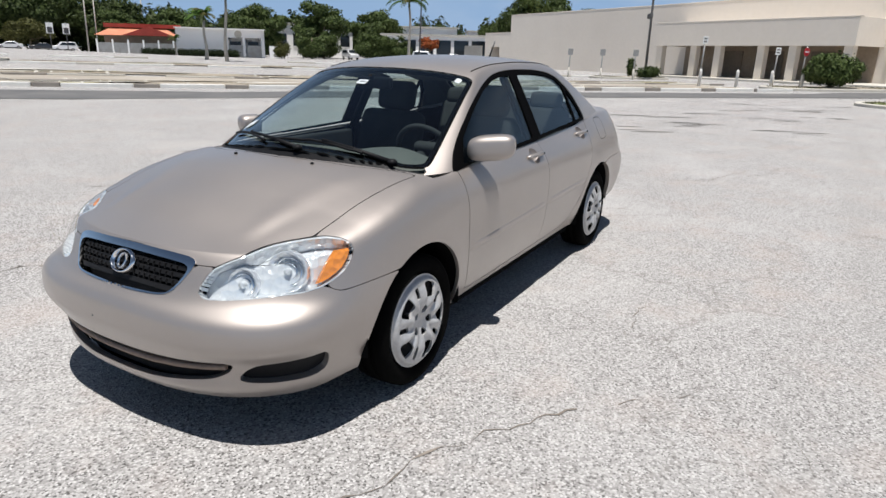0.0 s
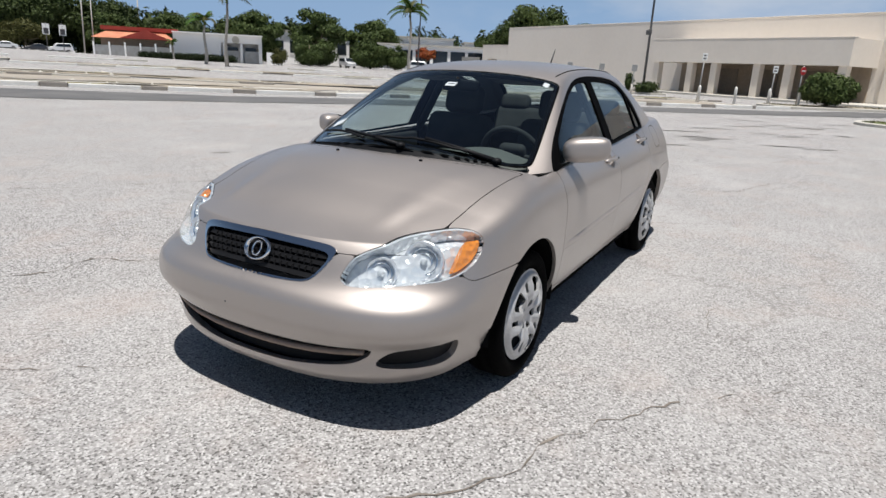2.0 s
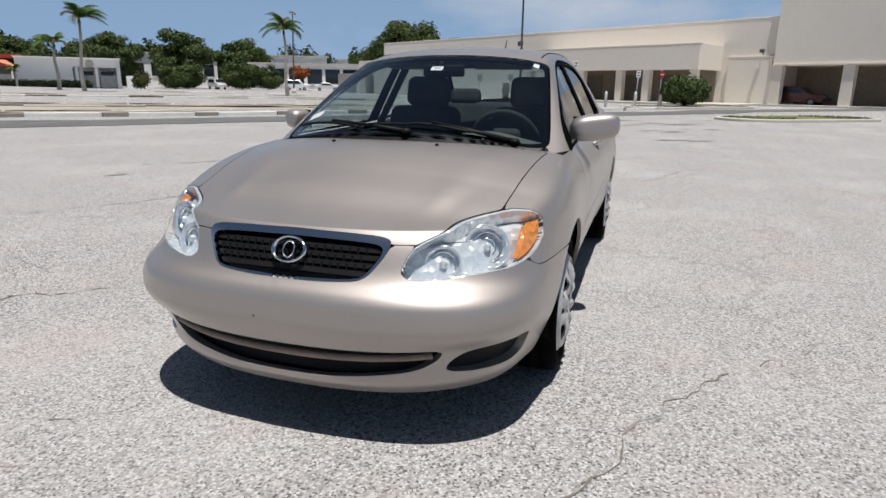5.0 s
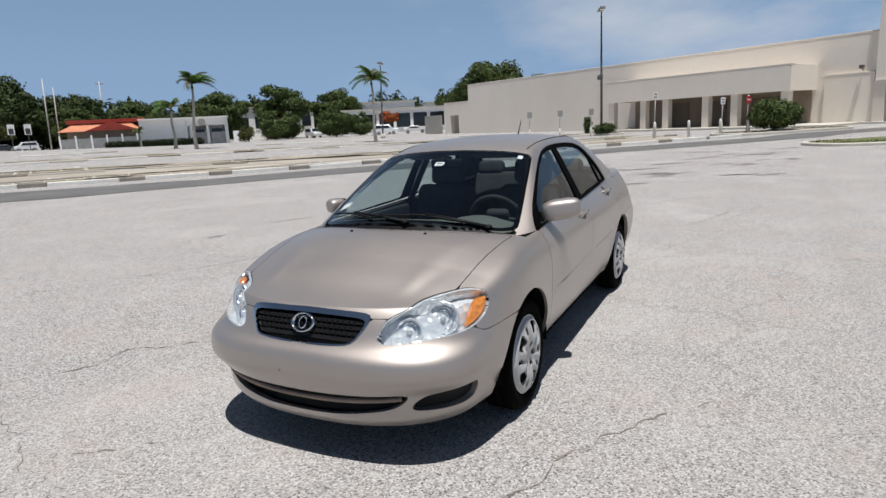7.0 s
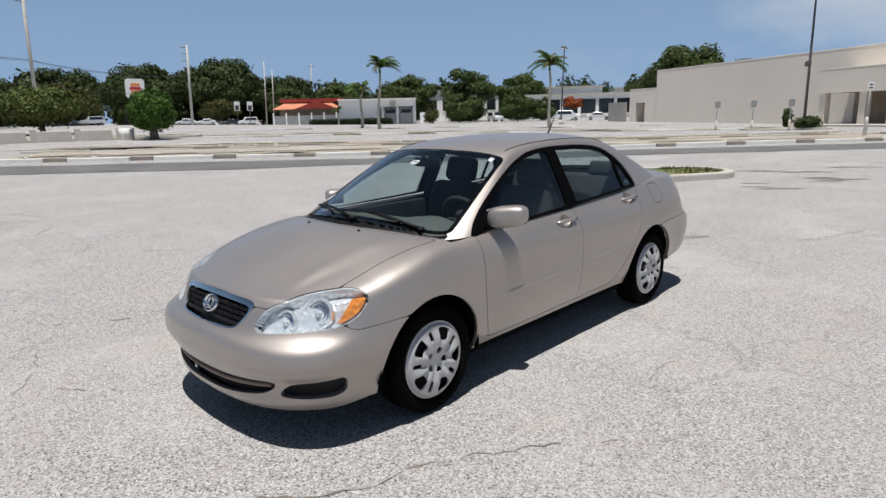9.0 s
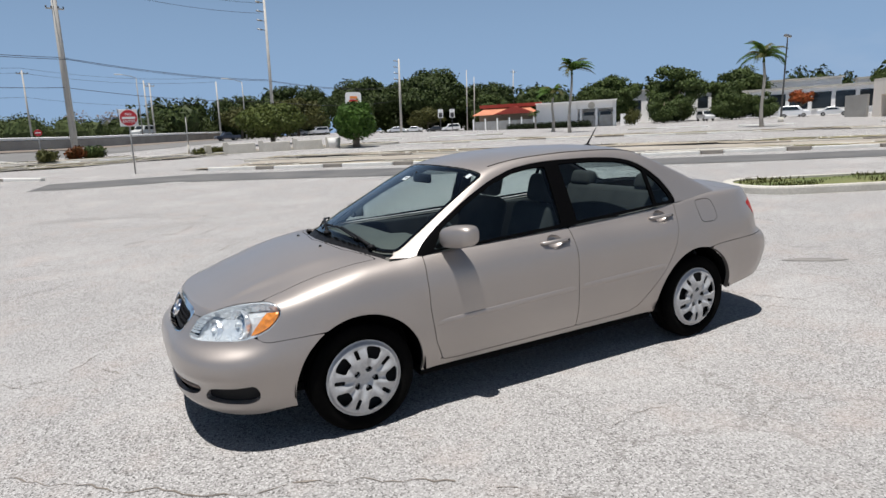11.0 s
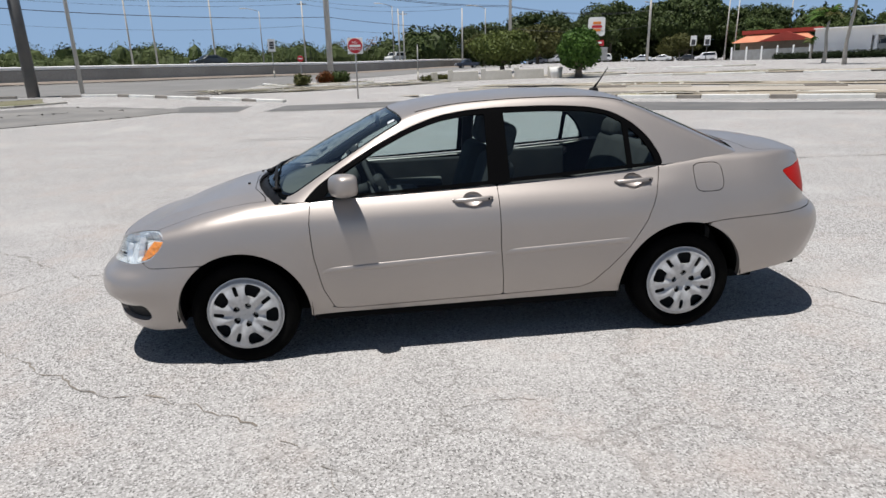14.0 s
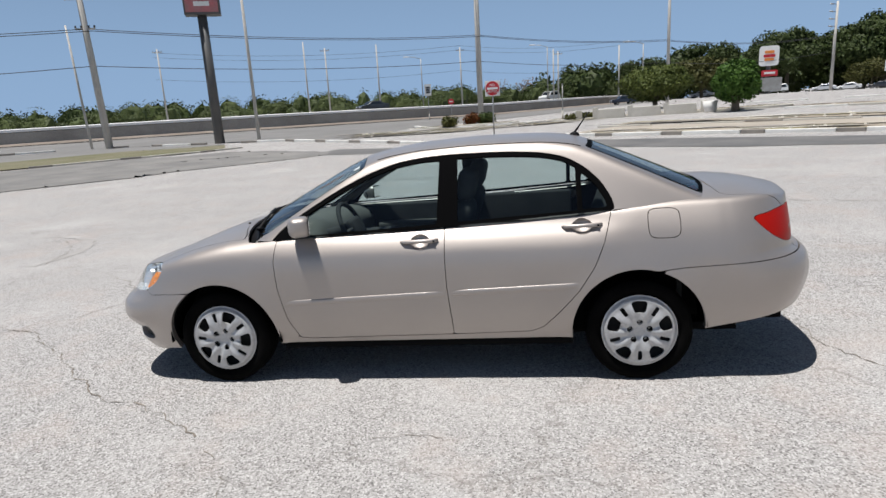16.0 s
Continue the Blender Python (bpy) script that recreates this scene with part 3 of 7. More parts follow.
def arc(c, rx, ry, a0, a1, n=14):
    return [(c[0] + rx * math.cos(radians(a0 + (a1 - a0) * k / n)), c[1] + ry * math.sin(radians(a0 + (a1 - a0) * k / n))) for k in range(n + 1)]


tyre_mark(arc((-3.6, 9.6), 2.5, 2.5, 150, -60), 0.22, 401)
tyre_mark(arc((-3.5, 9.5), 2.95, 3.0, 120, -40), 0.16, 402)
tyre_mark(arc((-8.2, 3.4), 2.1, 1.9, 95, -15), 0.20, 403)
tyre_mark(arc((7.5, 7.0), 4.2, 2.2, 200, 330), 0.18, 404)


def stain(c, size, rz, seed, mat=PATCH):
    rng = random.Random(seed)
    verts = [(0, 0, 0)]
    for k in range(28):
        t = k * math.tau / 28
        r = 0.6 + 0.4 * rng.random()
        verts.append((size[0] / 2 * r * math.cos(t), size[1] / 2 * r * math.sin(t), 0))
    faces = [(0, 1 + k, 1 + (k + 1) % 28) for k in range(28)]
    solid("pavement_stain", mesh_of("pavement_stain", verts, faces, mat), "dark worn stain on the asphalt", "stain", "stains on the lot", "structure", on_ground(*c, rz, dz=0.006))


stain((2.62, 5.62), (0.35, 0.16), -30, 1)
stain((4.2, 0.05), (0.7, 0.22), -40, 2)
STREAKS = ((13.97, 1.99), (13.86, 0.93), (15.81, 0.51), (12.96, 0.05), (10.55, 1.02), (17.96, -0.56), (15.28, -1.27), (19.16, -1.67), (19.61, -2.52), (16.91, -2.57), (12.51, -1.94), (12.18, 0.48), (22.5, -3.0), (21.0, -0.2))
for k, (x, y) in enumerate(STREAKS):
    for j in range(3):
        stain((x + random.uniform(-0.5, 0.5), y + random.uniform(-0.5, 0.5)), (random.uniform(0.5, 1.4), random.uniform(0.10, 0.24)), -60 + random.uniform(-9, 9), 10 + 3 * k + j, TAR)


def verge_litter(line, reach, count, seed):
    """Elongated dirt, grass and concrete patches along a verge, and loose stones on it."""
    rng = random.Random(seed)
    pts = resample(line, 0.5)
    for k in range(count):
        i = rng.randrange(len(pts) - 1)
        d = pts[i + 1] - pts[i]
        d = d / np.linalg.norm(d)
        w = rng.uniform(*reach)
        c = pts[i] + np.array([-d[1], d[0]]) * w
        verts = [(0, 0, 0)]
        a, b = rng.uniform(1.2, 4.0), rng.uniform(0.25, 0.75)
        for j in range(20):
            t, r = j * math.tau / 20, 0.55 + 0.45 * rng.random()
            verts.append((a * r * math.cos(t), b * r * math.sin(t), 0))
        mat = rng.choice((BANK, PATCH, CONCRETE, KERB_BARE, DRY_GRASS, GRASS_PATCH))
        m = on_ground(c[0], c[1], math.degrees(math.atan2(d[1], d[0])) + rng.uniform(-6, 6), dz=0.058 + 0.0006 * k)
        solid("verge_patch", mesh_of("verge_patch", verts, [(0, 1 + j, 1 + (j + 1) % 20) for j in range(20)], mat), "worn patch of dirt and dry grass on the verge", "patch", "patches on the verges", "structure", m)
    verts, faces = [], []
    for k in range(count * 3):
        i = rng.randrange(len(pts) - 1)
        d = pts[i + 1] - pts[i]
        d = d / np.linalg.norm(d)
        c = pts[i] + np.array([-d[1], d[0]]) * rng.uniform(*reach) + d * rng.random() * 0.5
        s = rng.uniform(0.03, 0.11)
        z = ground_z(*c) + 0.05
        n = len(verts)
        ring = [(c[0] + s * rng.uniform(0.6, 1.2) * math.cos(j * math.tau / 5), c[1] + s * rng.uniform(0.6, 1.2) * math.sin(j * math.tau / 5), z) for j in range(5)]
        verts += ring + [(c[0] + rng.uniform(-0.3, 0.3) * s, c[1] + rng.uniform(-0.3, 0.3) * s, z + s * rng.uniform(0.5, 1.0))]
        faces += [(n + j, n + (j + 1) % 5, n + 5) for j in range(5)]
    solid("loose_stones", mesh_of("loose_stones", verts, faces, CONCRETE), "loose pale stones scattered on the verge", "stones", kind="stuff")


verge_litter(KERB, (0.5, 3.2), 46, 301)
verge_litter([(5, 32), (14, 26), (24, 18), (33, 10), (39, 4)], (0.3, 3.6), 40, 302)
verge_litter([(17, 39), (28, 31.5), (40, 21.5), (48, 13.5)], (-1.0, 3.2), 34, 303)
verge_litter([(-11, 36), (-4, 38.5), (4, 40.5)], (-1.0, 4.5), 44, 306)
verge_litter([(-62, 38), (-39, 53), (-28, 60.5), (-18, 70), (-7, 81)], (-0.5, 1.6), 30, 305)


# ---- the vacant store ----
STORE = Matrix(((0.489, -0.872, 0, 76.0), (0.872, 0.489, 0, 37.5), (0, 0, 1, 0), (0, 0, 0, 1)))


def store():
    """Local frame: -x along the front from its far end, y out towards the lot."""
    top = tagged(new("store_building"), "vacant cream stucco store with canopies on square columns", "building")
    top.matrix_world = STORE

    def add(name, c, s, mat, bevel=0.0, label=""):
        return part(name, box((-c[0], c[1], c[2]), s, 0, bevel), top, label, mat)

    # annex with a blind door
    bm = bmesh.new()
    add_box(bm, (-0.6, -6.2, 2.15), (1.4, 12.0, 4.3))
    add_box(bm, (-4.6, -6.2, 2.15), (2.6, 12.0, 4.3))
    add_box(bm, (-2.3, -6.2, 3.45), (2.0, 12.0, 1.7))
    add_box(bm, (-2.3, -8.0, 1.3), (2.0, 9.0, 2.6))
    part("annex", bm, top, "", STUCCO)
    add("coping", (2.9, -6.2, 4.33), (6.02, 12.04, 0.10), STUCCO_SHADE, 0.02)
    add("loading_door", (2.3, -3.42, 1.3), (1.96, 0.12, 2.56), CONCRETE, 0.02, "grey metal loading door")
    # main block
    add("main_wall", (29.95, -15.0, 3.17), (48.1, 30.0, 6.34), STUCCO)
    add("lower_wall", (52.2, 0.10, 1.78), (3.3, 0.2, 3.55), STUCCO)
    add("ledge", (52.2, 0.11, 3.60), (3.3, 0.22, 0.10), STUCCO_SHADE, 0.02)
    add("coping", (29.95, -15.0, 6.38), (48.1, 30.04, 0.12), STUCCO_SHADE, 0.03)
    # first canopy
    add("canopy_fascia", (41.45, 3.70, 3.55), (17.0, 0.4, 1.85), STUCCO)
    add("canopy_end", (49.75, 1.75, 3.55), (0.4, 3.5, 1.85), STUCCO)
    add("canopy_end", (33.15, 1.75, 3.55), (0.4, 3.5, 1.85), STUCCO)
    # Soffit and shopfront colours include the shade under the canopy.
    add("canopy_slab", (41.45, 1.76, 2.78), (16.2, 3.48, 0.24), RECESS_SHADE, 0, "canopy soffit with its shade put into a brown colour")
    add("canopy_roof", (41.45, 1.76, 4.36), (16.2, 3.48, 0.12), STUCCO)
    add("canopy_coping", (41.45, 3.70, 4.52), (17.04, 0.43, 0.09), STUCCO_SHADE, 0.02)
    add("shopfront", (41.45, 0.06, 1.33), (16.4, 0.1, 2.66), RECESS_SHADE, 0, "shopfront wall with the canopy's shade put into its brown")
    # Three added panels that only darken the shaded recess, not real shutters.
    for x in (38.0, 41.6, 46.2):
        add("shutter", (x, 0.16, 1.15), (2.4, 0.1, 2.3), RECESS_PANEL, 0.02, "added darker brown panel in the shopfront's shade")
    for x in (33.35, 36.95, 39.3, 43.1, 45.6, 49.5):
        add("column", (x, 3.45, 1.33), (0.60, 0.60, 2.60), STUCCO_SHADE, 0.04)
    add("walkway", (43.0, 2.9, 0.05), (21.0, 5.6, 0.22), CONCRETE, 0.02, "raised concrete walkway")
    # taller block with a second canopy
    add("tower_wall", (77.0, -14.6, 6.3), (46.0, 30.0, 6.8), STUCCO)
    # The arcade's shade is painted into this back wall's brown.
    add("tower_back", (77.0, -17.2, 1.45), (46.0, 25.0, 2.9), RECESS_SHADE, 0, "back wall of the arcade, its shade put into the brown")
    for x in (54.3, 59.0, 63.7, 68.4, 73.1):
        add("column", (x, 0.05, 1.44), (0.75, 0.75, 2.92), STUCCO_SHADE, 0.04)
    add("walkway", (76.0, 0.1, 0.04), (46.0, 1.6, 0.20), CONCRETE, 0.02, "raised concrete walkway")
    add("ledge", (77.0, 0.46, 2.98), (46.0, 0.14, 0.12), STUCCO_SHADE, 0.02)
    # wall lamp
    lampb = part("floodlight", box((-53.1, 0.45, 4.0), (0.3, 0.25, 0.25), 0, 0.03), top, "small dark wall floodlight", POLE_DARK)
    part("bracket", tube([(-53.1, 0.1, 3.75), (-53.1, 0.4, 3.9)], 0.04), lampb, "", POLE_DARK)
    return top


store()


# ---- plants ----
def lobes(rng, count, spread, size, lift):
    out = []
    for _ in range(count):
        t, f = rng.random() * math.tau, math.sqrt(rng.random())
        c = (spread[0] * f * math.cos(t) * 1.1, spread[1] * f * math.sin(t) * 1.1, lift + spread[2] * (rng.random() - 0.38) * (1.2 - 0.75 * f))
        s = size * rng.choice((0.5, 0.65, 0.85, 1.0, 1.2)) * rng.uniform(0.85, 1.15)
        out.append((c, (s * rng.uniform(0.85, 1.3), s, s * rng.uniform(0.5, 0.8))))
    return out


def leaf_mesh(name, blobs, count, leaf, mat, seed, shell=0.55, core=0.62, fray=0.0):
    """Many small folded leaves in and on overlapping lobes."""
    rng = np.random.default_rng(seed)
    sizes = np.array([b[1][0] ** 2 for b in blobs])
    pick = rng.choice(len(blobs), count, p=sizes / sizes.sum())
    c = np.array([b[0] for b in blobs])[pick]
    s = np.array([b[1] for b in blobs])[pick]
    d = rng.normal(size=(count, 3))
    d /= np.linalg.norm(d, axis=1, keepdims=True)
    r = shell + (1.06 - shell) * rng.random(count) ** 0.6 + fray * np.abs(rng.normal(size=count)) ** 1.5
    p = c + d * s * r[:, None]
    up = d + rng.normal(scale=0.55, size=(count, 3))
    up /= np.linalg.norm(up, axis=1, keepdims=True)
    a = np.cross(up, rng.normal(size=(count, 3)))
    a /= np.linalg.norm(a, axis=1, keepdims=True)
    b = np.cross(up, a)
    size = leaf * rng.uniform(0.6, 1.35, (count, 1))
    verts = np.stack([p - a * size, p - b * size * 0.55 + up * size * 0.12, p + a * size, p + b * size * 0.55 + up * size * 0.12], 1).reshape(-1, 3)
    faces = [(4 * k, 4 * k + 1, 4 * k + 2, 4 * k + 3) for k in range(count)]
    # twiggy inner mass of each lobe, so that the sky shows only at the edges
    core_v, core_f = [], []
    for bc, bs in blobs:
        base = 4 * count + len(core_v)
        for lat in range(5):
            for lon in range(8):
                e, t = math.pi * (lat / 4 - 0.5), math.tau * lon / 8
                k = core * rng.uniform(0.75, 1.1)
                core_v.append((bc[0] + bs[0] * k * math.cos(e) * math.cos(t), bc[1] + bs[1] * k * math.cos(e) * math.sin(t), bc[2] + bs[2] * k * math.sin(e)))
        for lat in range(4):
            for lon in range(8):
                core_f.append((base + lat * 8 + lon, base + lat * 8 + (lon + 1) % 8, base + (lat + 1) * 8 + (lon + 1) % 8, base + (lat + 1) * 8 + lon))
    if core:
        verts = np.concatenate([verts, np.array(core_v)])
        faces += core_f
    return mesh_of(name, verts, faces, mat)


def branching(rng, height, radius, blobs, limbs=7):
    bm = bmesh.new()
    fork = height * 0.35
    sway = rng.uniform(-0.2, 0.2)
    add_tube(bm, [(0, 0, -0.15), (sway * 0.3, 0, fork * 0.5), (sway, sway * 0.5, fork), (sway * 1.3, sway, height * 0.7)], [radius * 1.35, radius, radius * 0.85, radius * 0.35], 9)
    for c, s in blobs[:limbs]:
        mid = ((sway + c[0]) / 2 + rng.uniform(-0.2, 0.2), (sway * 0.5 + c[1]) / 2, (fork + c[2]) / 2 - 0.1 * abs(c[0]))
        add_tube(bm, [(sway, sway * 0.5, fork * 0.9), mid, c], [radius * 0.6, radius * 0.4, radius * 0.12], 6)
    return bm


def tree(name, label, height, width, mat, seed, leaf=0.4, count=3200, group="", lobe_count=14, trunk=0.25, flat=0.6, lift=0.62, clump=0.24):
    rng = random.Random(seed)
    size = width * clump
    blobs = lobes(rng, lobe_count, (width * 0.36, width * 0.36, height * flat * 0.6), size, height * lift)
    top = thing(name, pose(0, 0, 0), label, "tree", group)
    part("trunk", branching(rng, height, trunk, blobs), top, "", BARK)
    part("crown", leaf_mesh("crown", blobs, count, leaf, mat, seed, 0.42, 0.46, 0.06), top)
    return top


def place(proto, spots):
    """The first spot takes the built thing, the others copies of it: (x, y, turn, scale)."""
    for k, (x, y, rz, s) in enumerate(spots):
        m = on_ground(x, y, rz) @ Matrix.Scale(s, 4)
        if k == 0:
            proto.matrix_world = m
        else:
            twin = copy_thing(proto, m)
            twin.matrix_world = m


wood_a = tree("tree", "broad dark green shade tree in the wood behind the lot", 11.5, 13, LEAF_DARK, 11, 0.28, 15000, "trees behind the lot", 34, 0.35, 0.80, 0.56, 0.19)
place(wood_a, [(62, 128, 0, 1.16), (50, 132, 70, 1.16), (78, 124, 140, 1.02), (36, 138, 200, 1.04), (24, 140, 20, 0.86), (88, 116, 260, 0.85), (70, 137, 310, 1.42), (42, 122, 110, 0.84)])
wood_b = tree("tree", "rounded mid green tree behind the low white building", 9.5, 10, LEAF_MID, 23, 0.25, 11000, "trees behind the lot", 34, 0.28, 1.15, 0.50, 0.18)
place(wood_b, [(84, 88, 0, 1.02), (92, 80, 60, 1.12), (88, 96, 200, 0.95), (78, 104, 20, 0.9), (104, 76, 300, 1.05), (70, 110, 40, 0.85)])
wood_c = tree("tree", "olive yellow-green tree at the edge of the wood", 7.5, 10, LEAF_OLIVE, 31, 0.25, 7000, "trees behind the lot", 16, 0.25, 0.9, 0.52)
place(wood_c, [(29, 112, 0, 1.0), (20, 118, 90, 0.85), (58, 116, 200, 0.75)])
store_tree = tree("tree", "dark green spreading tree rising behind the store", 11.0, 9.5, LEAF_MID, 47, 0.24, 10000, "", 28, 0.3, 0.95, 0.58, 0.18)
place(store_tree, [(89.5, 35.6, 0, 1.06), (93.0, 31.0, 120, 0.86), (94, 41, 200, 0.78), (116, 55, 60, 0.8)])
flame = tree("tree", "small flame tree with red blossom beside the vehicles", 5.0, 5.0, LEAF_RED, 53, 0.22, 1800, "", 12, 0.15, 0.6, 0.62, 0.18)
place(flame, [(93, 56.8, 0, 0.9)])
lowtree = tree("tree", "bushy green tree in front of the far buildings", 6.0, 7.0, LEAF_MID, 61, 0.20, 9000, "trees by the far buildings", 34, 0.16, 1.3, 0.40, 0.175)
place(lowtree, [(78, 70, 0, 0.80), (86, 63.5, 100, 0.95), (89, 60.5, 220, 0.75), (85, 73.5, 300, 0.85)])


def trimmed(name, label, height, width, mat, seed, leaf, count, trunk, clear, squash=0.8):
    """A clipped garden tree: short trunk under a dense rounded crown."""
    rng = random.Random(seed)
    h = height - clear
    blobs = [((0, 0, clear + h * 0.5), (width * 0.40, width * 0.40, h * 0.42))]
    for k in range(24):
        t, e = rng.random() * math.tau, rng.uniform(-0.75, 0.95)
        blobs.append(((width * 0.30 * math.cos(t) * math.cos(e), width * 0.30 * math.sin(t) * math.cos(e), clear + h * 0.5 + h * 0.34 * math.sin(e)), (width * 0.17, width * 0.17, h * 0.15 * squash / 0.8)))
    top = thing(name, pose(0, 0, 0), label, "tree")
    bm = branching(rng, clear + h * 0.6, trunk, blobs[1:], 6)
    part("trunk", bm, top, "", BARK)
    part("crown", leaf_mesh("crown", blobs, count, leaf, mat, seed, 0.72, 0.62, 0.05), top)
    return top


t0 = trimmed("trimmed_tree", "broad clipped green tree on a short dark trunk", 4.0, 7.2, LEAF_CLIPPED, 71, 0.15, 16000, 0.22, 0.45)
t0.matrix_world = on_ground(11.6, 57.0, 10)
t1 = trimmed("trimmed_tree", "round clipped bright green tree on a thick trunk", 3.4, 3.15, LEAF_BRIGHT, 73, 0.12, 12000, 0.24, 0.38)
t1.matrix_world = on_ground(13.4, 39.0, 50)
b0 = trimmed("shrub", "wind-leaning dense green shrub on the planting island", 2.1, 3.2, LEAF_MID, 79, 0.10, 8000, 0.14, 0.1)
b0.matrix_world = on_ground(38.4, -3.0, 40)


def low_shrub(c, size, mat, label, seed, count=1500, leaf=0.09):
    rng = random.Random(seed)
    blobs = [((rng.uniform(-0.3, 0.3) * size[0], rng.uniform(-0.3, 0.3) * size[1], size[2] * rng.uniform(0.35, 0.6)), (size[0] * 0.3, size[1] * 0.3, size[2] * 0.4)) for _ in range(9)]
    ob = solid("shrub", leaf_mesh("shrub", blobs, count, leaf, mat, seed, 0.3), label, "shrub")
    ob.matrix_world = on_ground(*c)
    return ob


low_shrub((-6.05, 43.9), (1.3, 1.2, 1.0), LEAF_OLIVE, "small round dry green shrub on the median", 81)
low_shrub((-4.4, 45.6), (1.2, 1.2, 1.1), LEAF_RUST, "rust red and green shrub at the foot of the pole", 82)
low_shrub((-3.3, 46.2), (1.5, 1.3, 1.1), LEAF_MID, "dark green shrub at the foot of the pole", 83)
low_shrub((46.0, 8.6), (1.6, 1.6, 1.1), LEAF_DARK, "dark clipped shrub at the lamp post", 84)
low_shrub((46.8, 10.2), (0.7, 0.7, 1.7), LEAF_DARK, "tall thin dark shrub beside the lamp post", 85, 700)
low_shrub((70.5, 69.5), (2.2, 2.0, 2.6), LEAF_OLIVE, "yellow-green shrub beside the white wall", 86, 1500, 0.16)
low_shrub((4.2, 43.2), (3.0, 1.2, 0.55), LEAF_OLIVE, "tuft of tall dry grass by the concrete blocks", 87)


def palm(label, height, lean, frond, count, seed, group="palms in the lot"):
    rng = random.Random(seed)
    top = thing("palm_tree", pose(0, 0, 0), label, "palm tree", group)
    bend = [(lean * (k / 6) ** 2, 0.1 * math.sin(k), height * k / 6) for k in range(7)]
    bend[0] = (0, 0, -0.2)
    part("trunk", tube(bend, [0.19, 0.15, 0.125, 0.115, 0.11, 0.105, 0.09], 9), top, "", PALM_BARK)
    hub = bend[-1]
    part("crownshaft", tube([hub, (hub[0], hub[1], hub[2] + 0.5)], [0.12, 0.06], 8), top, "green crownshaft", LEAF_MID)
    for k in range(count):
        yaw = k * 2.399 + rng.uniform(-0.3, 0.3)
        rise = rng.uniform(0.4, 1.5)
        verts, faces = [], []
        n, length = 16, frond * rng.uniform(0.85, 1.1)
        wind = 0.5
        px = np.array([hub[0], hub[1], hub[2] + 0.4])
        ang = rise
        spine = []
        for i in range(n + 1):
            spine.append(px.copy())
            step = length / n
            px = px + step * np.array([math.cos(ang) * math.cos(yaw) + wind * i / n, math.cos(ang) * math.sin(yaw) - wind * 0.4 * i / n, math.sin(ang)])
            ang -= (0.075 + 0.05 * i / n) * (1.2 if rise > 0.3 else 0.8)
        for i in range(1, n + 1):
            d = spine[i] - spine[i - 1]
            d /= np.linalg.norm(d)
            side = np.cross(d, (0, 0, 1))
            side /= np.linalg.norm(side) + 1e-9
            reach = 0.55 * math.sin(math.pi * min(1.0, 0.12 + 0.88 * i / n)) + 0.08
            for s in (-1, 1):
                tip = spine[i] + s * side * reach * 0.75 + d * reach * 0.55 + np.array([0, 0, -0.45 * reach])
                q = len(verts)
                verts += [spine[i - 1], spine[i], tip]
                faces.append((q, q + 1, q + 2))
        part("frond", mesh_of("frond", verts, faces, LEAF_BRIGHT if k % 3 else LEAF_OLIVE), top)
    return top


palm_a = palm("tall palm with wind-swept fronds in the lot", 5.0, 0.3, 2.0, 18, 91)
palm_a.matrix_world = on_ground(34.4, 40.8, 0)
palm_b = palm("tall palm with full crown in front of the far buildings", 5.1, 0.2, 2.2, 20, 93)
palm_b.matrix_world = on_ground(44.7, 29.2, 60)
palm_c = palm("palm with drooping yellowed fronds", 3.3, -0.2, 1.7, 14, 95)
palm_c.matrix_world = on_ground(35.7, 44.9, 200)
palm_d = palm("small young palm in front of the white building", 1.9, 0.1, 1.2, 10, 97)
palm_d.matrix_world = on_ground(58.5, 78.5, 120)


# ---- posts, poles, wires and signs ----
def lamp_post(spot, height, label, arms=True, lean=True):
    top = thing("lamp_post", on_ground(*spot, 20, lean), label, "lamp post", "lamp posts of the lot")
    part("footing", tube([(0, 0, -0.2), (0, 0, 0.55)], [0.28, 0.28], 14), top, "round concrete footing", CONCRETE)
    part("pole", tube([(0, 0, 0.5), (0, 0, height * 0.5), (0, 0, height)], [0.10, 0.085, 0.06], 10), top, "", POLE_DARK)
    for s in (-1, 1):
        head = part("lamp_head", box((s * 0.5, 0, height + 0.02), (0.75, 0.42, 0.22), 0, 0.05, 0.8), top, "dark box lamp head", POLE_DARK)
        part("lens", box((s * 0.5, 0, height - 0.10), (0.55, 0.32, 0.03)), head, "pale glass lens", SIGN_WHITE)
        if arms:
            part("floodlight", box((s * 0.42, 0.1, height * 0.47), (0.28, 0.3, 0.34), 0, 0.06), top, "small floodlight on the mast", POLE_DARK)
    part("crossarm", tube([(-0.45, 0, height - 0.05), (0.45, 0, height - 0.05)], 0.035, 6), top, "", POLE_DARK)
    return top


lamp_post((46.58, 9.05), 9.6, "tall dark lamp post with twin box heads", lean=False)
lamp_post((61.3, 38.7), 8.8, "distant lamp post with twin box heads", False)


def utility_pole(spot, height, radius, label, arms=(), rz=0.0, square=False, lean=True, extra=0.0):
    m = on_ground(*spot, rz, lean)
    if extra:
        m = m @ Matrix.Rotation(radians(extra), 4, "Y")
    top = thing("utility_pole", m, label, "utility pole", "utility poles")
    part("shaft", tube([(0, 0, -0.5), (0, 0, height * 0.5), (0, 0, height)], [radius, radius * 0.85, radius * 0.65], 4 if square else 9), top, "", POLE_GREY)
    for z, half in arms:
        arm = part("crossarm", box((0, 0, z), (2 * half, 0.10, 0.12), 0, 0.015), top, "weathered crossarm", POLE_GREY)
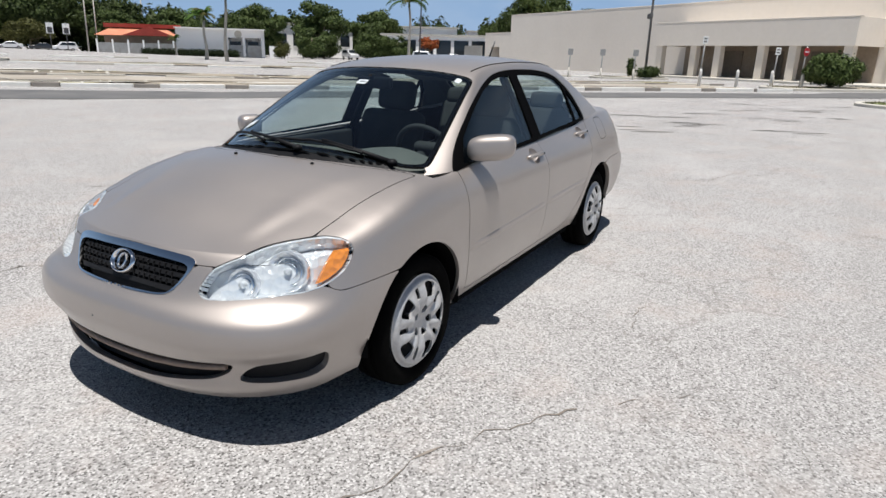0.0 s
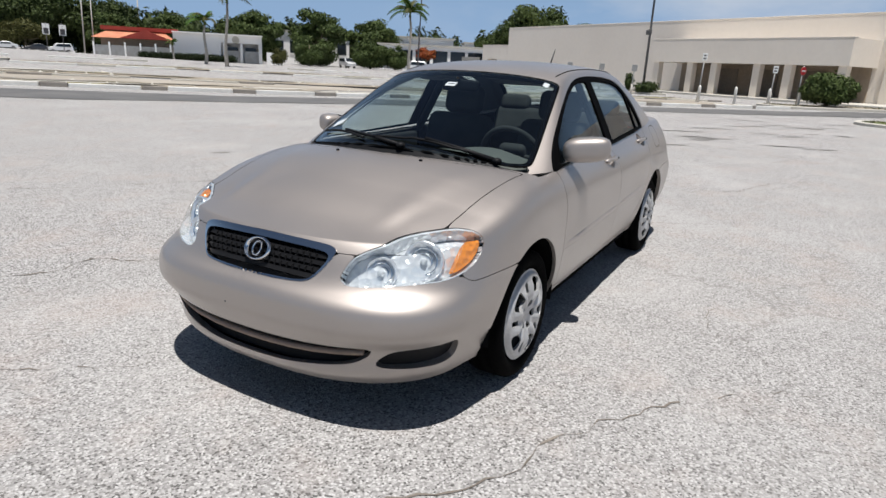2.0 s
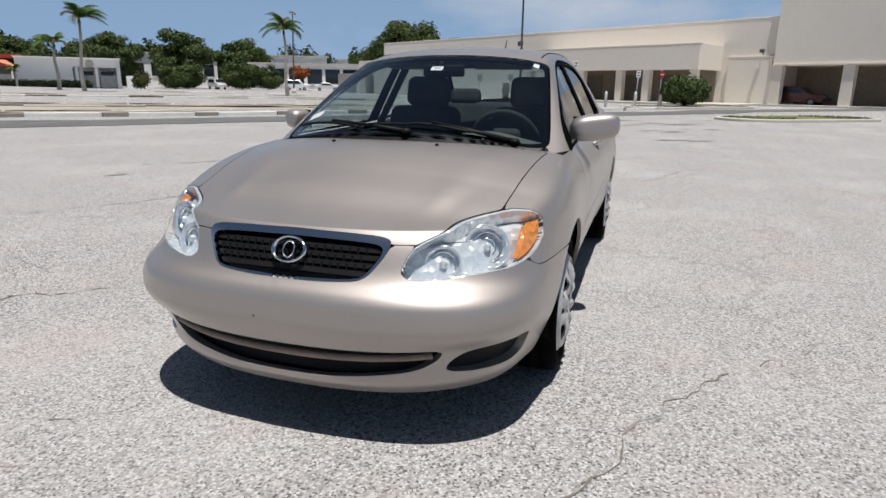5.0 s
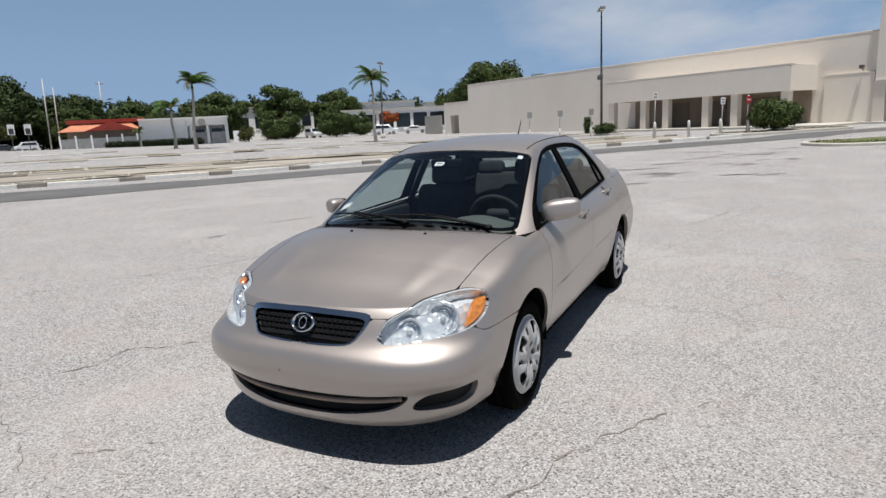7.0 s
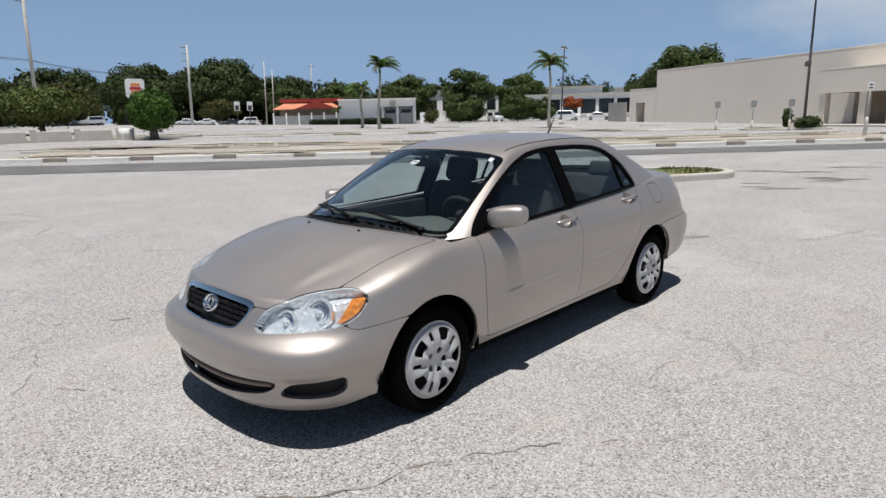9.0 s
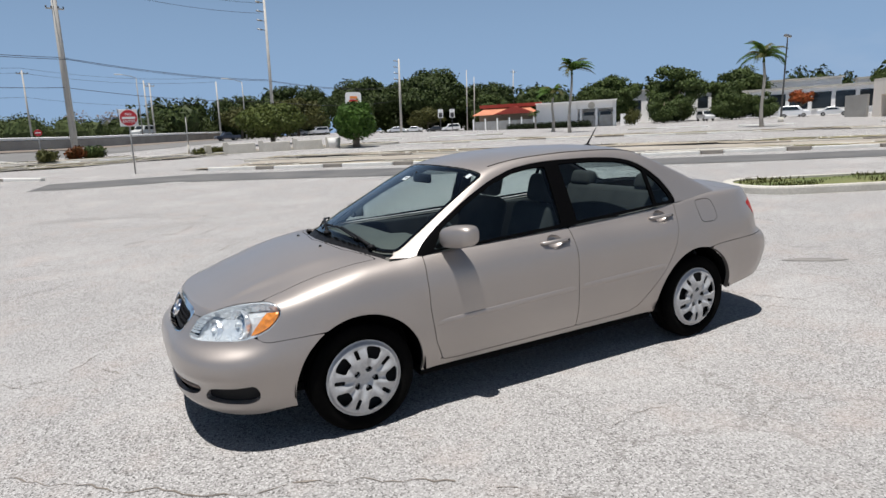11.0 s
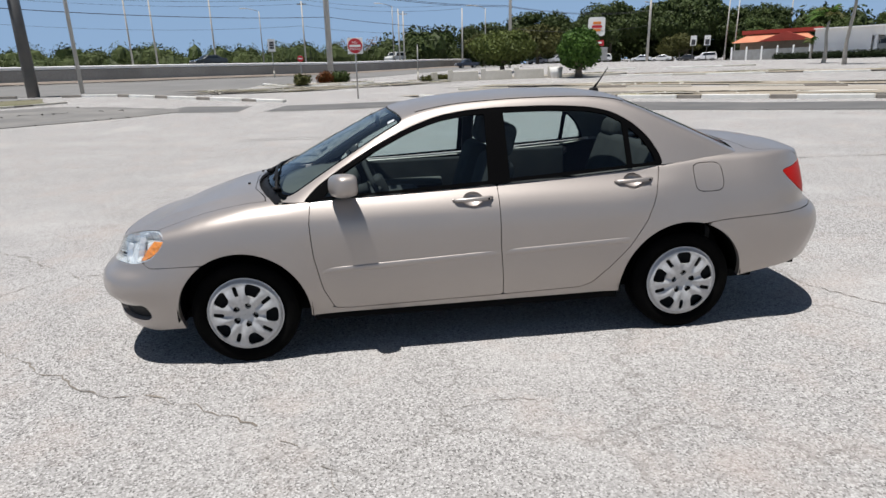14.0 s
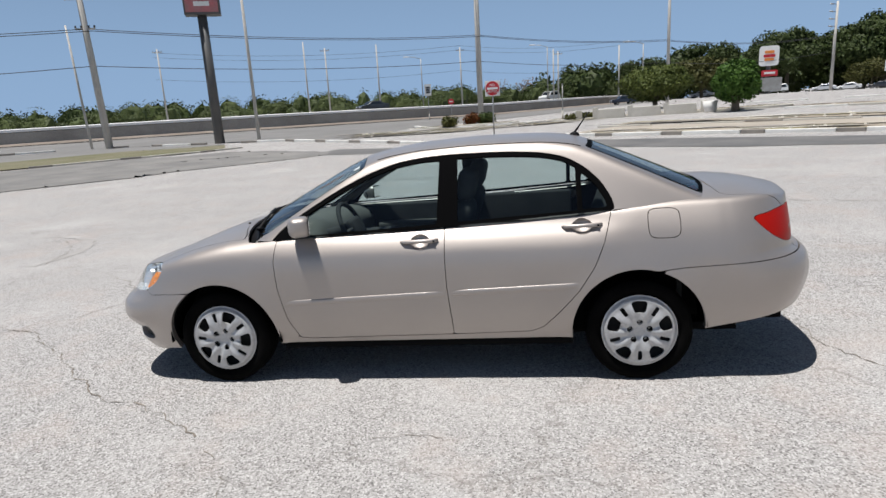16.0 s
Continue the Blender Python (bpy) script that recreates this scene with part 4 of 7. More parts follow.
        for s in (-1, -0.4, 0.4, 1):
            part("insulator", tube([(s * half * 0.95, 0, z + 0.05), (s * half * 0.95, 0, z + 0.22)], [0.05, 0.07], 6), arm, "dark insulator", POLE_DARK)
    return top


def stub_pole(spot, height, radius, label):
    """A high-voltage pole with short stub arms to one side."""
    top = utility_pole(spot, height, radius, label)
    for k in range(4):
        arm = part("stub_arm", tube([(0, 0, height - 0.5 - 1.1 * k), (-0.9, 0, height - 0.35 - 1.1 * k)], 0.05, 6), top, "short stub arm", POLE_DARK)
        part("insulator", tube([(-0.55, 0, height - 0.42 - 1.1 * k), (-1.1, 0, height - 0.33 - 1.1 * k)], [0.10, 0.09], 8), arm, "grey insulator stack", POLE_STEEL)
    return top


utility_pole((-29.0, 35.6), 13.5, 0.25, "thick leaning concrete utility pole on the grass bank", ((9.9, 0.9), (8.0, 0.6)), 30, True, True, -1.0)
utility_pole((-30.6, 35.9), 8.4, 0.09, "thin wooden pole with a lamp arm", (), 0, False, True, -1.8)
utility_pole((-19.5, 39.2), 12.0, 0.13, "tall slim grey pole beside the billboard", (), 0, False, True)
utility_pole((-5.1, 61.6), 17.0, 0.31, "tall grey utility pole behind the median", ((15.8, 1.2), (12.5, 0.7)), 15, True)
stub_pole((17.0, 79.5), 17.5, 0.22, "tall high-voltage pole above the clipped trees")
stub_pole((47.1, 105.7), 13.5, 0.25, "high-voltage pole in front of the wood")
utility_pole((54.6, 93.6), 10.5, 0.11, "grey pole beside the red-roofed restaurant", (), 0)
utility_pole((57.2, 95.4), 9.5, 0.10, "thin grey pole beside the red-roofed restaurant", (), 0)
utility_pole((84, 122), 13.5, 0.16, "distant pole rising over the trees", ((13, 0.8),), 0)
for k, (x, y, h) in enumerate(((-58.4, 90.2, 12.8), (-38.1, 100.5, 13.3), (-34.8, 101.7, 12.3), (-26.4, 104.1, 12.5), (-12.3, 106.9, 11.4), (3.6, 107.6, 10.0), (4.4, 107.6, 9.6), (14.4, 106.8, 9.6))):
    utility_pole((x, y), h, 0.15, "distant utility pole beyond the highway", ((h - 0.5, 0.7),) if k % 2 == 0 else (), 10)


def street_lamp(spot, height, reach, label):
    top = thing("street_lamp", on_ground(*spot, 0, True), label, "street lamp", "street lamps of the highway")
    part("pole", tube([(0, 0, 0), (0, 0, height)], [0.11, 0.07], 8), top, "", POLE_STEEL)
    arm = part("arm", tube([(0, 0, height), (-reach * 0.5, 0, height + 0.35), (-reach, 0, height + 0.5)], 0.05, 6), top, "", POLE_STEEL)
    part("lamp_head", box((-reach - 0.3, 0, height + 0.5), (1.0, 0.35, 0.16), 0, 0.05), arm, "pale cobra lamp head", SIGN_WHITE)
    return top


for x, y, h in ((2.6, 107.6, 10.4), (16.9, 98, 8.8), (-19.1, 105.9, 9.8)):
    street_lamp((x, y), h, 2.2, "highway street lamp with a long arm")


def wire(a, b, sag, radius=0.025):
    a, b = Vector(a), Vector(b)
    pts = [a.lerp(b, k / 14) - Vector((0, 0, sag * 4 * (k / 14) * (1 - k / 14))) for k in range(15)]
    return solid("overhead_wire", tube(pts, radius, 5), "black overhead cable sagging between poles", "cable", "overhead wires", "structure", mat=WIRE)


def pole_top(spot, height, off=0.0):
    m = on_ground(*spot, 0, True)
    return m @ Vector((off, 0, height))


P1, P2, P3, P4 = (-29.0, 35.6), (-5.1, 61.6), (16.4, 79.6), (47.1, 105.7)
for z1, z2, z3, z4, off in ((8.0, 8.45, 7.7, 8.6, 0.0), (5.6, 5.9, 5.0, 6.1, 0.0), (7.85, 8.3, 7.55, 8.45, 0.3)):
    wire(pole_top((-70, 2), z1, off), pole_top(P1, z1, off), 0.7)
    wire(pole_top(P1, z1, off), pole_top(P2, z2, off), 0.45)
    wire(pole_top(P2, z2, off), pole_top(P3, z3, off), 0.4)
    wire(pole_top(P3, z3, off), pole_top(P4, z4, off), 0.8)
for z in (8.2, 11.6, 12.3):
    wire(pole_top((-59.3, 90.2), z), pole_top((-12.4, 106.9), z - 0.6), 1.0, 0.02)
    wire(pole_top((-12.4, 106.9), z - 0.6), pole_top((14.5, 106.8), z - 2.0), 0.8, 0.02)
for z in (16.2, 15.0):
    wire(pole_top((-70, 20), z - 2), pole_top(P2, z), 0.8, 0.02)
    wire(pole_top(P2, z), pole_top(P3, z + 0.8), 0.6, 0.02)


def text_mesh(words, size, mat):
    font = bpy.data.curves.new("lettering", "FONT")
    font.body, font.size, font.extrude = words, size, 0.004
    font.align_x = font.align_y = "CENTER"
    holder = bpy.data.objects.new("lettering", font)
    scene.collection.objects.link(holder)
    bpy.context.view_layer.update()
    me = bpy.data.meshes.new_from_object(holder.evaluated_get(bpy.context.evaluated_depsgraph_get()))
    bpy.data.objects.remove(holder)
    me.materials.clear()
    me.materials.append(mat)
    return me


def disc(radius, depth, sides=40):
    bm = bmesh.new()
    bmesh.ops.create_cone(bm, cap_ends=True, segments=sides, radius1=radius, radius2=radius, depth=depth, matrix=Matrix.Rotation(math.pi / 2, 4, "X"))
    return bm


def no_entry_sign(spot, rz):
    top = thing("no_entry_sign", on_ground(*spot, rz, True), "red and white no-entry sign on a thin steel post", "road sign")
    part("post", tube([(0, 0.03, -0.2), (0, 0.03, 2.85)], 0.035, 8), top, "", POLE_STEEL)
    plate = part("plate", box((0, 0, 2.50), (0.74, 0.02, 0.74), 0, 0.006), top, "white square plate", SIGN_WHITE)
    red = part("red_disc", disc(0.345, 0.012), plate, "red disc", SIGN_RED)
    red.matrix_basis = pose(0, -0.016, 2.50)
    part("bar", box((0, -0.026, 2.50), (0.54, 0.008, 0.10)), plate, "white bar", SIGN_WHITE)
    for words, z in (("NO", 2.655), ("ENTRE", 2.345)):
        ob = part("lettering", text_mesh(words, 0.17, SIGN_WHITE), plate, "white lettering")
        ob.matrix_basis = pose(0, -0.026, z, 90, 0, 0)
    return top


no_entry_sign((-1.47, 27.6), 0)


def stop_sign(spot, rz, height=2.2, size=0.38, label="small octagonal red stop sign on a post"):
    top = thing("stop_sign", on_ground(*spot, rz, True), label, "road sign")
    part("post", tube([(0, 0.03, -0.2), (0, 0.03, height)], 0.035, 8), top, "", POLE_STEEL)
    plate = part("plate", disc(size, 0.02, 8), top, "red octagonal plate", SIGN_RED)
    plate.matrix_basis = pose(0, 0, height - 0.3) @ Matrix.Rotation(math.pi / 8, 4, "Y")
    part("marking", box((0, -0.014, height - 0.3), (size * 1.3, 0.006, size * 0.3)), top, "white marking bar", SIGN_WHITE)
    return top


stop_sign((-7.1, 53.6), 0, 2.30, 0.28)
stop_sign((39.2, -1.5), -40, 2.35, 0.24)


def lot_sign(spot, rz, height, size, label, mat=SIGN_WHITE, rows=2):
    top = thing("lot_sign", on_ground(*spot, rz, True), label, "sign", "small signs of the lot")
    part("post", tube([(0, 0.03, -0.2), (0, 0.03, height)], 0.04, 8), top, "", POLE_STEEL)
    part("base", tube([(0, 0.03, -0.1), (0, 0.03, 0.75)], 0.07, 10), top, "cream concrete post base", CONCRETE)
    plate = part("plate", box((0, 0, height - size[1] / 2), (size[0], 0.02, size[1]), 0, 0.006), top, "", mat)
    for k in range(rows):
        part("bar", box((0, -0.013, height - size[1] * (0.3 + 0.4 * k / max(1, rows - 1))), (size[0] * 0.6, 0.006, size[1] * 0.16)), plate, "dark marking bar", SIGN_DARK)
    return top


lot_sign((44.2, 14.3), -62, 2.1, (0.38, 0.46), "grey back of a parking sign on a post", POLE_STEEL, 0)
lot_sign((44.2, 11.8), -62, 2.1, (0.38, 0.46), "grey back of a parking sign on a post", POLE_STEEL, 0)
lot_sign((43.9, 9.3), -62, 2.1, (0.38, 0.46), "grey back of a parking sign beside the lamp post", POLE_STEEL, 0)
lot_sign((35.4, 3.5), -72, 2.75, (0.27, 0.40), "white parking sign with dark markings on a post")
lot_sign((38.0, -0.1), -72, 2.25, (0.27, 0.40), "white parking sign with dark markings on a post")
lot_sign((-12.1, 70.5), 10, 4.2, (0.8, 1.35), "white rectangular road sign beside the highway", SIGN_WHITE, 3)
lot_sign((2.6, 44.0), 0, 2.7, (0.1, 0.1), "thin bare post at the edge of the median", POLE_STEEL, 0)


def bollard(spot):
    top = solid("bollard", tube([(0, 0, -0.2), (0, 0, 0.85), (0, 0, 0.95), (0, 0, 1.0)], [0.085, 0.085, 0.072, 0.03], 14), "round white-painted concrete bollard", "bollard", "bollards by the store", mat=KERB_WHITE)
    top.matrix_world = on_ground(*spot)


for spot in ((35.35, 3.45), (36.1, 1.6), (36.9, -0.1), (38.2, -1.6)):
    bollard(spot)


def barrier_block(c, rz, length=2.6):
    ob = solid("concrete_barrier", box((0, 0, 0.32), (length, 0.45, 0.70), 0, 0.04, 0.94), "low cream concrete barrier block", "concrete barrier", "barrier blocks", mat=CONCRETE)
    ob.matrix_world = on_ground(*c, rz)


for k, t in enumerate((0.0, 0.36, 0.70)):
    barrier_block((5.9 + 6.6 * t, 42.1 - 1.3 * t), -11, 2.0)
barrier_block((3.7, 42.8), -80, 0.5)
for k in range(4):
    ob = solid("concrete_post", box((0, 0, 0.38), (0.35, 0.35, 0.85), 0, 0.03), "square cream concrete post", "concrete post", "concrete posts", mat=CONCRETE)
    ob.matrix_world = on_ground(4.85 + 2.35 * k, 42.25 - 0.45 * k, -11)
pot = solid("planter", tube([(0, 0, 0), (0, 0, 0.75)], [0.38, 0.48], 16), "round cream concrete planter", "planter", mat=KERB_WHITE)
pot.matrix_world = on_ground(12.2, 40.4)


def billboard():
    top = thing("billboard", on_ground(-21.0, 36.2, 0, True), "dark pole billboard with a faded pink face", "billboard")
    part("pole", tube([(0, 0, -0.3), (0, 0, 8.3)], [0.34, 0.30], 16), top, "dark blue-grey steel pole", POLE_DARK)
    cab = part("cabinet", box((0.1, 0, 9.6), (2.25, 1.2, 2.5), 25, 0.04), top, "dark sign cabinet", POLE_DARK)
    f = part("face", box((0, 0, 0), (2.02, 0.03, 2.2)), cab, "faded pink printed face", SIGN_PINK)
    f.matrix_basis = pose(0.1, 0, 9.6, 0, 0, 25) @ pose(0, -0.62, 0)
    for k in range(3):
        g = part("bar", box((0, 0, 0), (1.5 - 0.27 * k, 0.02, 0.28)), f, "pale unreadable line", SIGN_WHITE)
        g.matrix_basis = pose(0, -0.02, 0.5 - 0.55 * k)
    return top


billboard()


def rounded_plate(w, h, r, depth):
    ring = []
    for cx, cz, a0 in ((w / 2 - r, h / 2 - r, 0), (-w / 2 + r, h / 2 - r, 90), (-w / 2 + r, -h / 2 + r, 180), (w / 2 - r, -h / 2 + r, 270)):
        for k in range(6):
            t = radians(a0 + 18 * k)
            ring.append((cx + r * math.cos(t), cz + r * math.sin(t)))
    bm = prism(ring, -depth / 2, depth / 2)
    bmesh.ops.rotate(bm, verts=bm.verts[:], cent=(0, 0, 0), matrix=Matrix.Rotation(math.pi / 2, 3, "X"))
    return bm


def restaurant_sign():
    """A pole sign: a plain white rounded board with round coloured marks, no lettering."""
    top = thing("pole_sign", on_ground(35.6, 99.8, -18, True), "white rounded restaurant pole sign with red and orange marks", "sign")
    part("pole", tube([(0, 0.3, -0.3), (0, 0.3, 6.0)], 0.3, 10), top, "", POLE_DARK)
    board = part("board", rounded_plate(2.7, 2.9, 0.45, 0.5), top, "white rounded board", SIGN_WHITE)
    board.matrix_basis = pose(0, 0, 5.6)
    for z, w, mat in ((0.55, 1.3, SIGN_ORANGE), (0.0, 1.6, SIGN_RED), (-0.55, 1.3, SIGN_ORANGE)):
        g = part("mark", rounded_plate(w, 0.42, 0.18, 0.06), board, "plain coloured mark", mat)
        g.matrix_basis = pose(0.05, -0.28, z)
    reader = part("panel", box((0.2, 0, 3.05), (2.2, 0.4, 0.9), 0, 0.03), top, "red panel under the board", SIGN_RED)
    part("bar", box((0.2, -0.22, 3.1), (1.5, 0.03, 0.3)), reader, "pale bar", SIGN_WHITE)
    part("panel", box((0.5, 0, 1.4), (2.9, 0.4, 2.0), 0, 0.03), top, "grey letter board", POLE_STEEL)
    return top


restaurant_sign()
for x in (50.2, 51.9):
    top = thing("lot_sign", on_ground(x, 95.6 - (x - 50) * 0.7, -25, True), "black and white banner board on a post", "sign", "banner boards")
    part("post", tube([(0, 0.03, -0.2), (0, 0.03, 4.0)], 0.06, 8), top, "", POLE_DARK)
    pl = part("plate", box((0, 0, 3.1), (0.9, 0.05, 1.5)), top, "", SIGN_WHITE)
    part("bar", box((0, -0.04, 2.85), (0.62, 0.02, 0.8)), pl, "dark panel", SIGN_DARK)


# ---- restaurant and far buildings ----
def restaurant():
    top = tagged(new("restaurant"), "low white building with a red-roofed open wing", "building")
    a, b = Vector((61.5, 82.3, 0)), Vector((71.2, 73.8, 0))
    z0 = ground_z(66, 78) - 0.1
    yaw = math.atan2(b.y - a.y, b.x - a.x)
    top.matrix_world = Matrix.Translation((a.x, a.y, z0)) @ Matrix.Rotation(yaw, 4, "Z")
    n = (b - a).length
    bm = bmesh.new()
    add_box(bm, (3.4, 4.0, 2.05), (6.8, 8.0, 4.3))
    add_box(bm, (n / 2, 6.0, 2.05), (n, 6.0, 4.3))
    add_box(bm, (n - 0.25, 1.5, 2.05), (0.5, 3.0, 4.3))
    add_box(bm, (n - 3.2, 1.5, 3.6), (6.2, 3.0, 1.2))
    add_box(bm, (n - 3.1, 0.25, 1.5), (0.4, 0.5, 3.2))
    add_box(bm, (n - 5.6, 0.25, 1.5), (0.4, 0.5, 3.2))
    part("wall", bm, top, "", WHITE_WALL)
    part("coping", box((n / 2, 4.0, 4.24), (n + 0.2, 10.1, 0.12)), top, "", WHITE_WALL)
    for x in (n - 1.6, n - 4.3):
        part("fence_panel", box((x, 0.2, 0.95), (2.2, 0.06, 1.9)), top, "grey slatted gate", POLE_STEEL)
        part("window", box((x, 2.96, 2.1), (1.7, 0.1, 0.8)), top, "dark window", GLASS_DARK)
    round_mark = part("mark", disc(0.55, 0.08, 24), top, "round faded wall mark", CONCRETE)
    round_mark.matrix_basis = pose(n - 3.9, -0.05, 3.5)
    part("side_wall", box((n + 2.0, 0.3, 0.95), (2.6, 0.25, 1.9)), top, "low white screen wall", WHITE_WALL)
    part("hedge", leaf_mesh("hedge", [((-4.2 + 0.6 * k, -2.6, 0.6), (0.7, 0.6, 0.62)) for k in range(22)], 6000, 0.12, LEAF_HEDGE, 5, 0.5), top, "dark clipped hedge")
    # open wing with the hipped roof
    wing = Matrix.Translation((-10.5, 2.0, 0))
    bm = bmesh.new()
    add_box(bm, (-5.0, 5.0, 1.45), (10.0, 6.5, 3.0))
    # Same brown here: shade under the wing roof as wall colour.
    part("wing_wall", bm, top, "wall behind the fence, its shade put into the brown", RECESS_SHADE)
    ridge = bmesh.new()
    v = [ridge.verts.new(p) for p in ((-11, 0.2, 2.9), (0.2, 0.2, 2.9), (0.2, 8, 2.9), (-11, 8, 2.9), (-9, 3.2, 4.1), (-1.5, 3.2, 4.1), (-1.5, 5, 4.1), (-9, 5, 4.1))]
    for q in ((0, 1, 5, 4), (1, 2, 6, 5), (2, 3, 7, 6), (3, 0, 4, 7), (4, 5, 6, 7), (3, 2, 1, 0)):
        ridge.faces.new([v[k] for k in q])
    part("roof", ridge, top, "orange tiled hip roof", ORANGE_ROOF)
    gable = bmesh.new()
    v = [gable.verts.new(p) for p in ((-7.3, -0.4, 2.9), (-0.1, -0.4, 2.9), (-3.7, -0.4, 4.2), (-7.3, 4, 2.9), (-0.1, 4, 2.9), (-3.7, 4, 4.2))]
    for q in ((0, 1, 2), (0, 2, 5, 3), (1, 4, 5, 2), (3, 5, 4), (0, 3, 4, 1)):
        gable.faces.new([v[k] for k in q])
    part("gable", gable, top, "red gable over the entrance", RED_ROOF)
    part("fascia", box((-4.7, 4.1, 4.35), (10.6, 3.2, 0.55)), top, "red roof band", RED_ROOF)
    for k in range(6):
        part("fence_post", box((-10.6 + 2.05 * k, -0.9, 1.15), (0.22, 0.22, 2.3)), top, "white fence post", WHITE_WALL)
    for k in range(5):
        part("fence_panel", box((-9.57 + 2.05 * k, -0.9, 1.0), (1.8, 0.05, 1.7)), top, "pale mesh fence panel", POLE_STEEL)
    return top


restaurant()


def far_block(c, size, rz, label, mat=WHITE_WALL, windows=4, wide=0.6, high=0.36):
    top = thing("far_building", pose(*c, 0, 0, 0, rz), label, "building", "far buildings")
    top.matrix_world = on_ground(*c, rz)
    part("wall", box((0, 0, size[2] / 2 - 0.2), (size[0], size[1], size[2] + 0.4)), top, "", mat)
    part("roof", box((0, 0, size[2] + 0.06), (size[0] + 0.8, size[1] + 0.8, 0.28)), top, "flat roof slab", CONCRETE)
    for k in range(windows):
        x = -size[0] / 2 + size[0] * (k + 0.5) / windows
        win = part("window", box((x, -size[1] / 2 - 0.02, size[2] * 0.52), (size[0] / windows * wide, 0.1, size[2] * high)), top, "dark window band", GLASS_DARK)
        part("sill", box((x, -size[1] / 2 - 0.08, size[2] * (0.50 - high / 2)), (size[0] / windows * (wide + 0.04), 0.14, 0.1)), win, "", WHITE_WALL)
    return top


far_block((106.5, 63.5), (20, 9, 4.6), -60, "long low white shop row with dark bays", WHITE_WALL, 6, 0.82, 0.58)
yard = solid("yard_wall", box((0, 0, 1.2), (4.2, 0.25, 2.8), 0, 0.02), "plain grey concrete yard wall beside the store", "wall", mat=WALL_GREY)
yard.matrix_world = on_ground(77.6, 40.0, 61)
far_block((118, 74), (14, 10, 6.5), -50, "white flat-roofed building behind the trees", WHITE_WALL, 4)
far_block((103, 92), (16, 9, 6.4), -45, "grey-white building behind the trees", WHITE_WALL, 5)
far_block((126, 60), (12, 9, 6.0), -58, "small white rooftop building in the distance", WHITE_WALL, 3)


# ---- parked and passing vehicles far off ----
def far_car(spot, rz, paint, label, kind="saloon", group="parked cars", dz=0.0):
    top = thing("parked_car", on_ground(*spot, rz, dz=dz), label, "car", group)
    m = material(label.split()[0] + "_car_paint", paint, 0.35, 0.2, Coat_Weight=0.7)
    tall = {"saloon": 1.42, "van": 1.85, "pickup": 1.75}[kind]
    prof = {"saloon": ((-2.2, 0.35), (-2.25, 0.62), (-2.1, 0.78), (-1.15, 0.92), (-0.45, 1.38), (0.85, 1.42), (1.55, 1.02), (2.15, 0.98), (2.25, 0.6), (2.15, 0.35)),
            "van": ((-2.3, 0.4), (-2.35, 0.8), (-2.1, 1.02), (-1.3, 1.12), (-0.7, 1.8), (1.9, 1.85), (2.25, 1.2), (2.3, 0.5)),
            "pickup": ((-2.6, 0.45), (-2.65, 0.9), (-2.5, 1.08), (-1.3, 1.15), (-0.7, 1.75), (0.6, 1.75), (0.8, 1.12), (2.6, 1.12), (2.6, 0.5))}[kind]
    bm = bmesh.new()
    rings = []
    for y, f in ((-0.86, 0.0), (-0.82, 0.04), (0.82, 0.04), (0.86, 0.0)):
        rings.append([bm.verts.new((x, y * (1 - 0.16 * max(0, z - 0.95)), z + (f if z > 0.5 else 0))) for x, z in prof])
    for a, b in zip(rings, rings[1:]):
        for k in range(len(prof)):
            bm.faces.new((a[k], a[(k + 1) % len(prof)], b[(k + 1) % len(prof)], b[k]))
    bm.faces.new(rings[0])
    bm.faces.new(rings[-1][::-1])
    bmesh.ops.recalc_face_normals(bm, faces=bm.faces[:])
    part("body", bm, top, "", m)
    for s in (-1, 1):
        lo = 1.0 if kind == "saloon" else 1.2
        glassy = bmesh.new()
        pts = [(-0.85, lo), (-0.4, tall - 0.12), (0.75 if kind != "van" else 1.8, tall - 0.1), (1.2 if kind != "van" else 2.0, lo)]
        if kind == "pickup":
            pts[2:] = [(0.5, tall - 0.12), (0.6, lo)]
        vv = [glassy.verts.new((x, s * 0.875 * (1 - 0.16 * max(0, z - 0.95)), z)) for x, z in pts]
        glassy.faces.new(vv)
        part("side_window", glassy, top, "dark side glass", GLASS_DARK)
        for x in (-1.4, 1.4):
            w = part("wheel", disc(0.32, 0.2, 20), top, "black wheel", FAR_TYRE)
            w.matrix_basis = pose(x, s * 0.80, 0.32)
            hub = part("hub", disc(0.18, 0.02, 16), w, "grey hub", POLE_STEEL)
            hub.matrix_basis = pose(0, s * 0.10, 0)
    scr = bmesh.new()
    i = 3
    (x0, q0), (x1, q1) = prof[i], prof[i + 1]
    vv = [scr.verts.new((x0 + (x1 - x0) * f - 0.03, y, q0 + (q1 - q0) * f + 0.03)) for f, y in ((0.1, -0.7), (0.1, 0.7), (0.92, 0.62), (0.92, -0.62))]
    scr.faces.new(vv)
    part("windscreen", scr, top, "dark windscreen", GLASS_DARK)
    part("headlamp", box((prof[1][0] + 0.08, -0.6, prof[1][1] + 0.05), (0.14, 0.35, 0.14), 0, 0.02), top, "clear headlamp", SIGN_WHITE)
    part("headlamp", box((prof[1][0] + 0.08, 0.6, prof[1][1] + 0.05), (0.14, 0.35, 0.14), 0, 0.02), top, "clear headlamp", SIGN_WHITE)
    return top


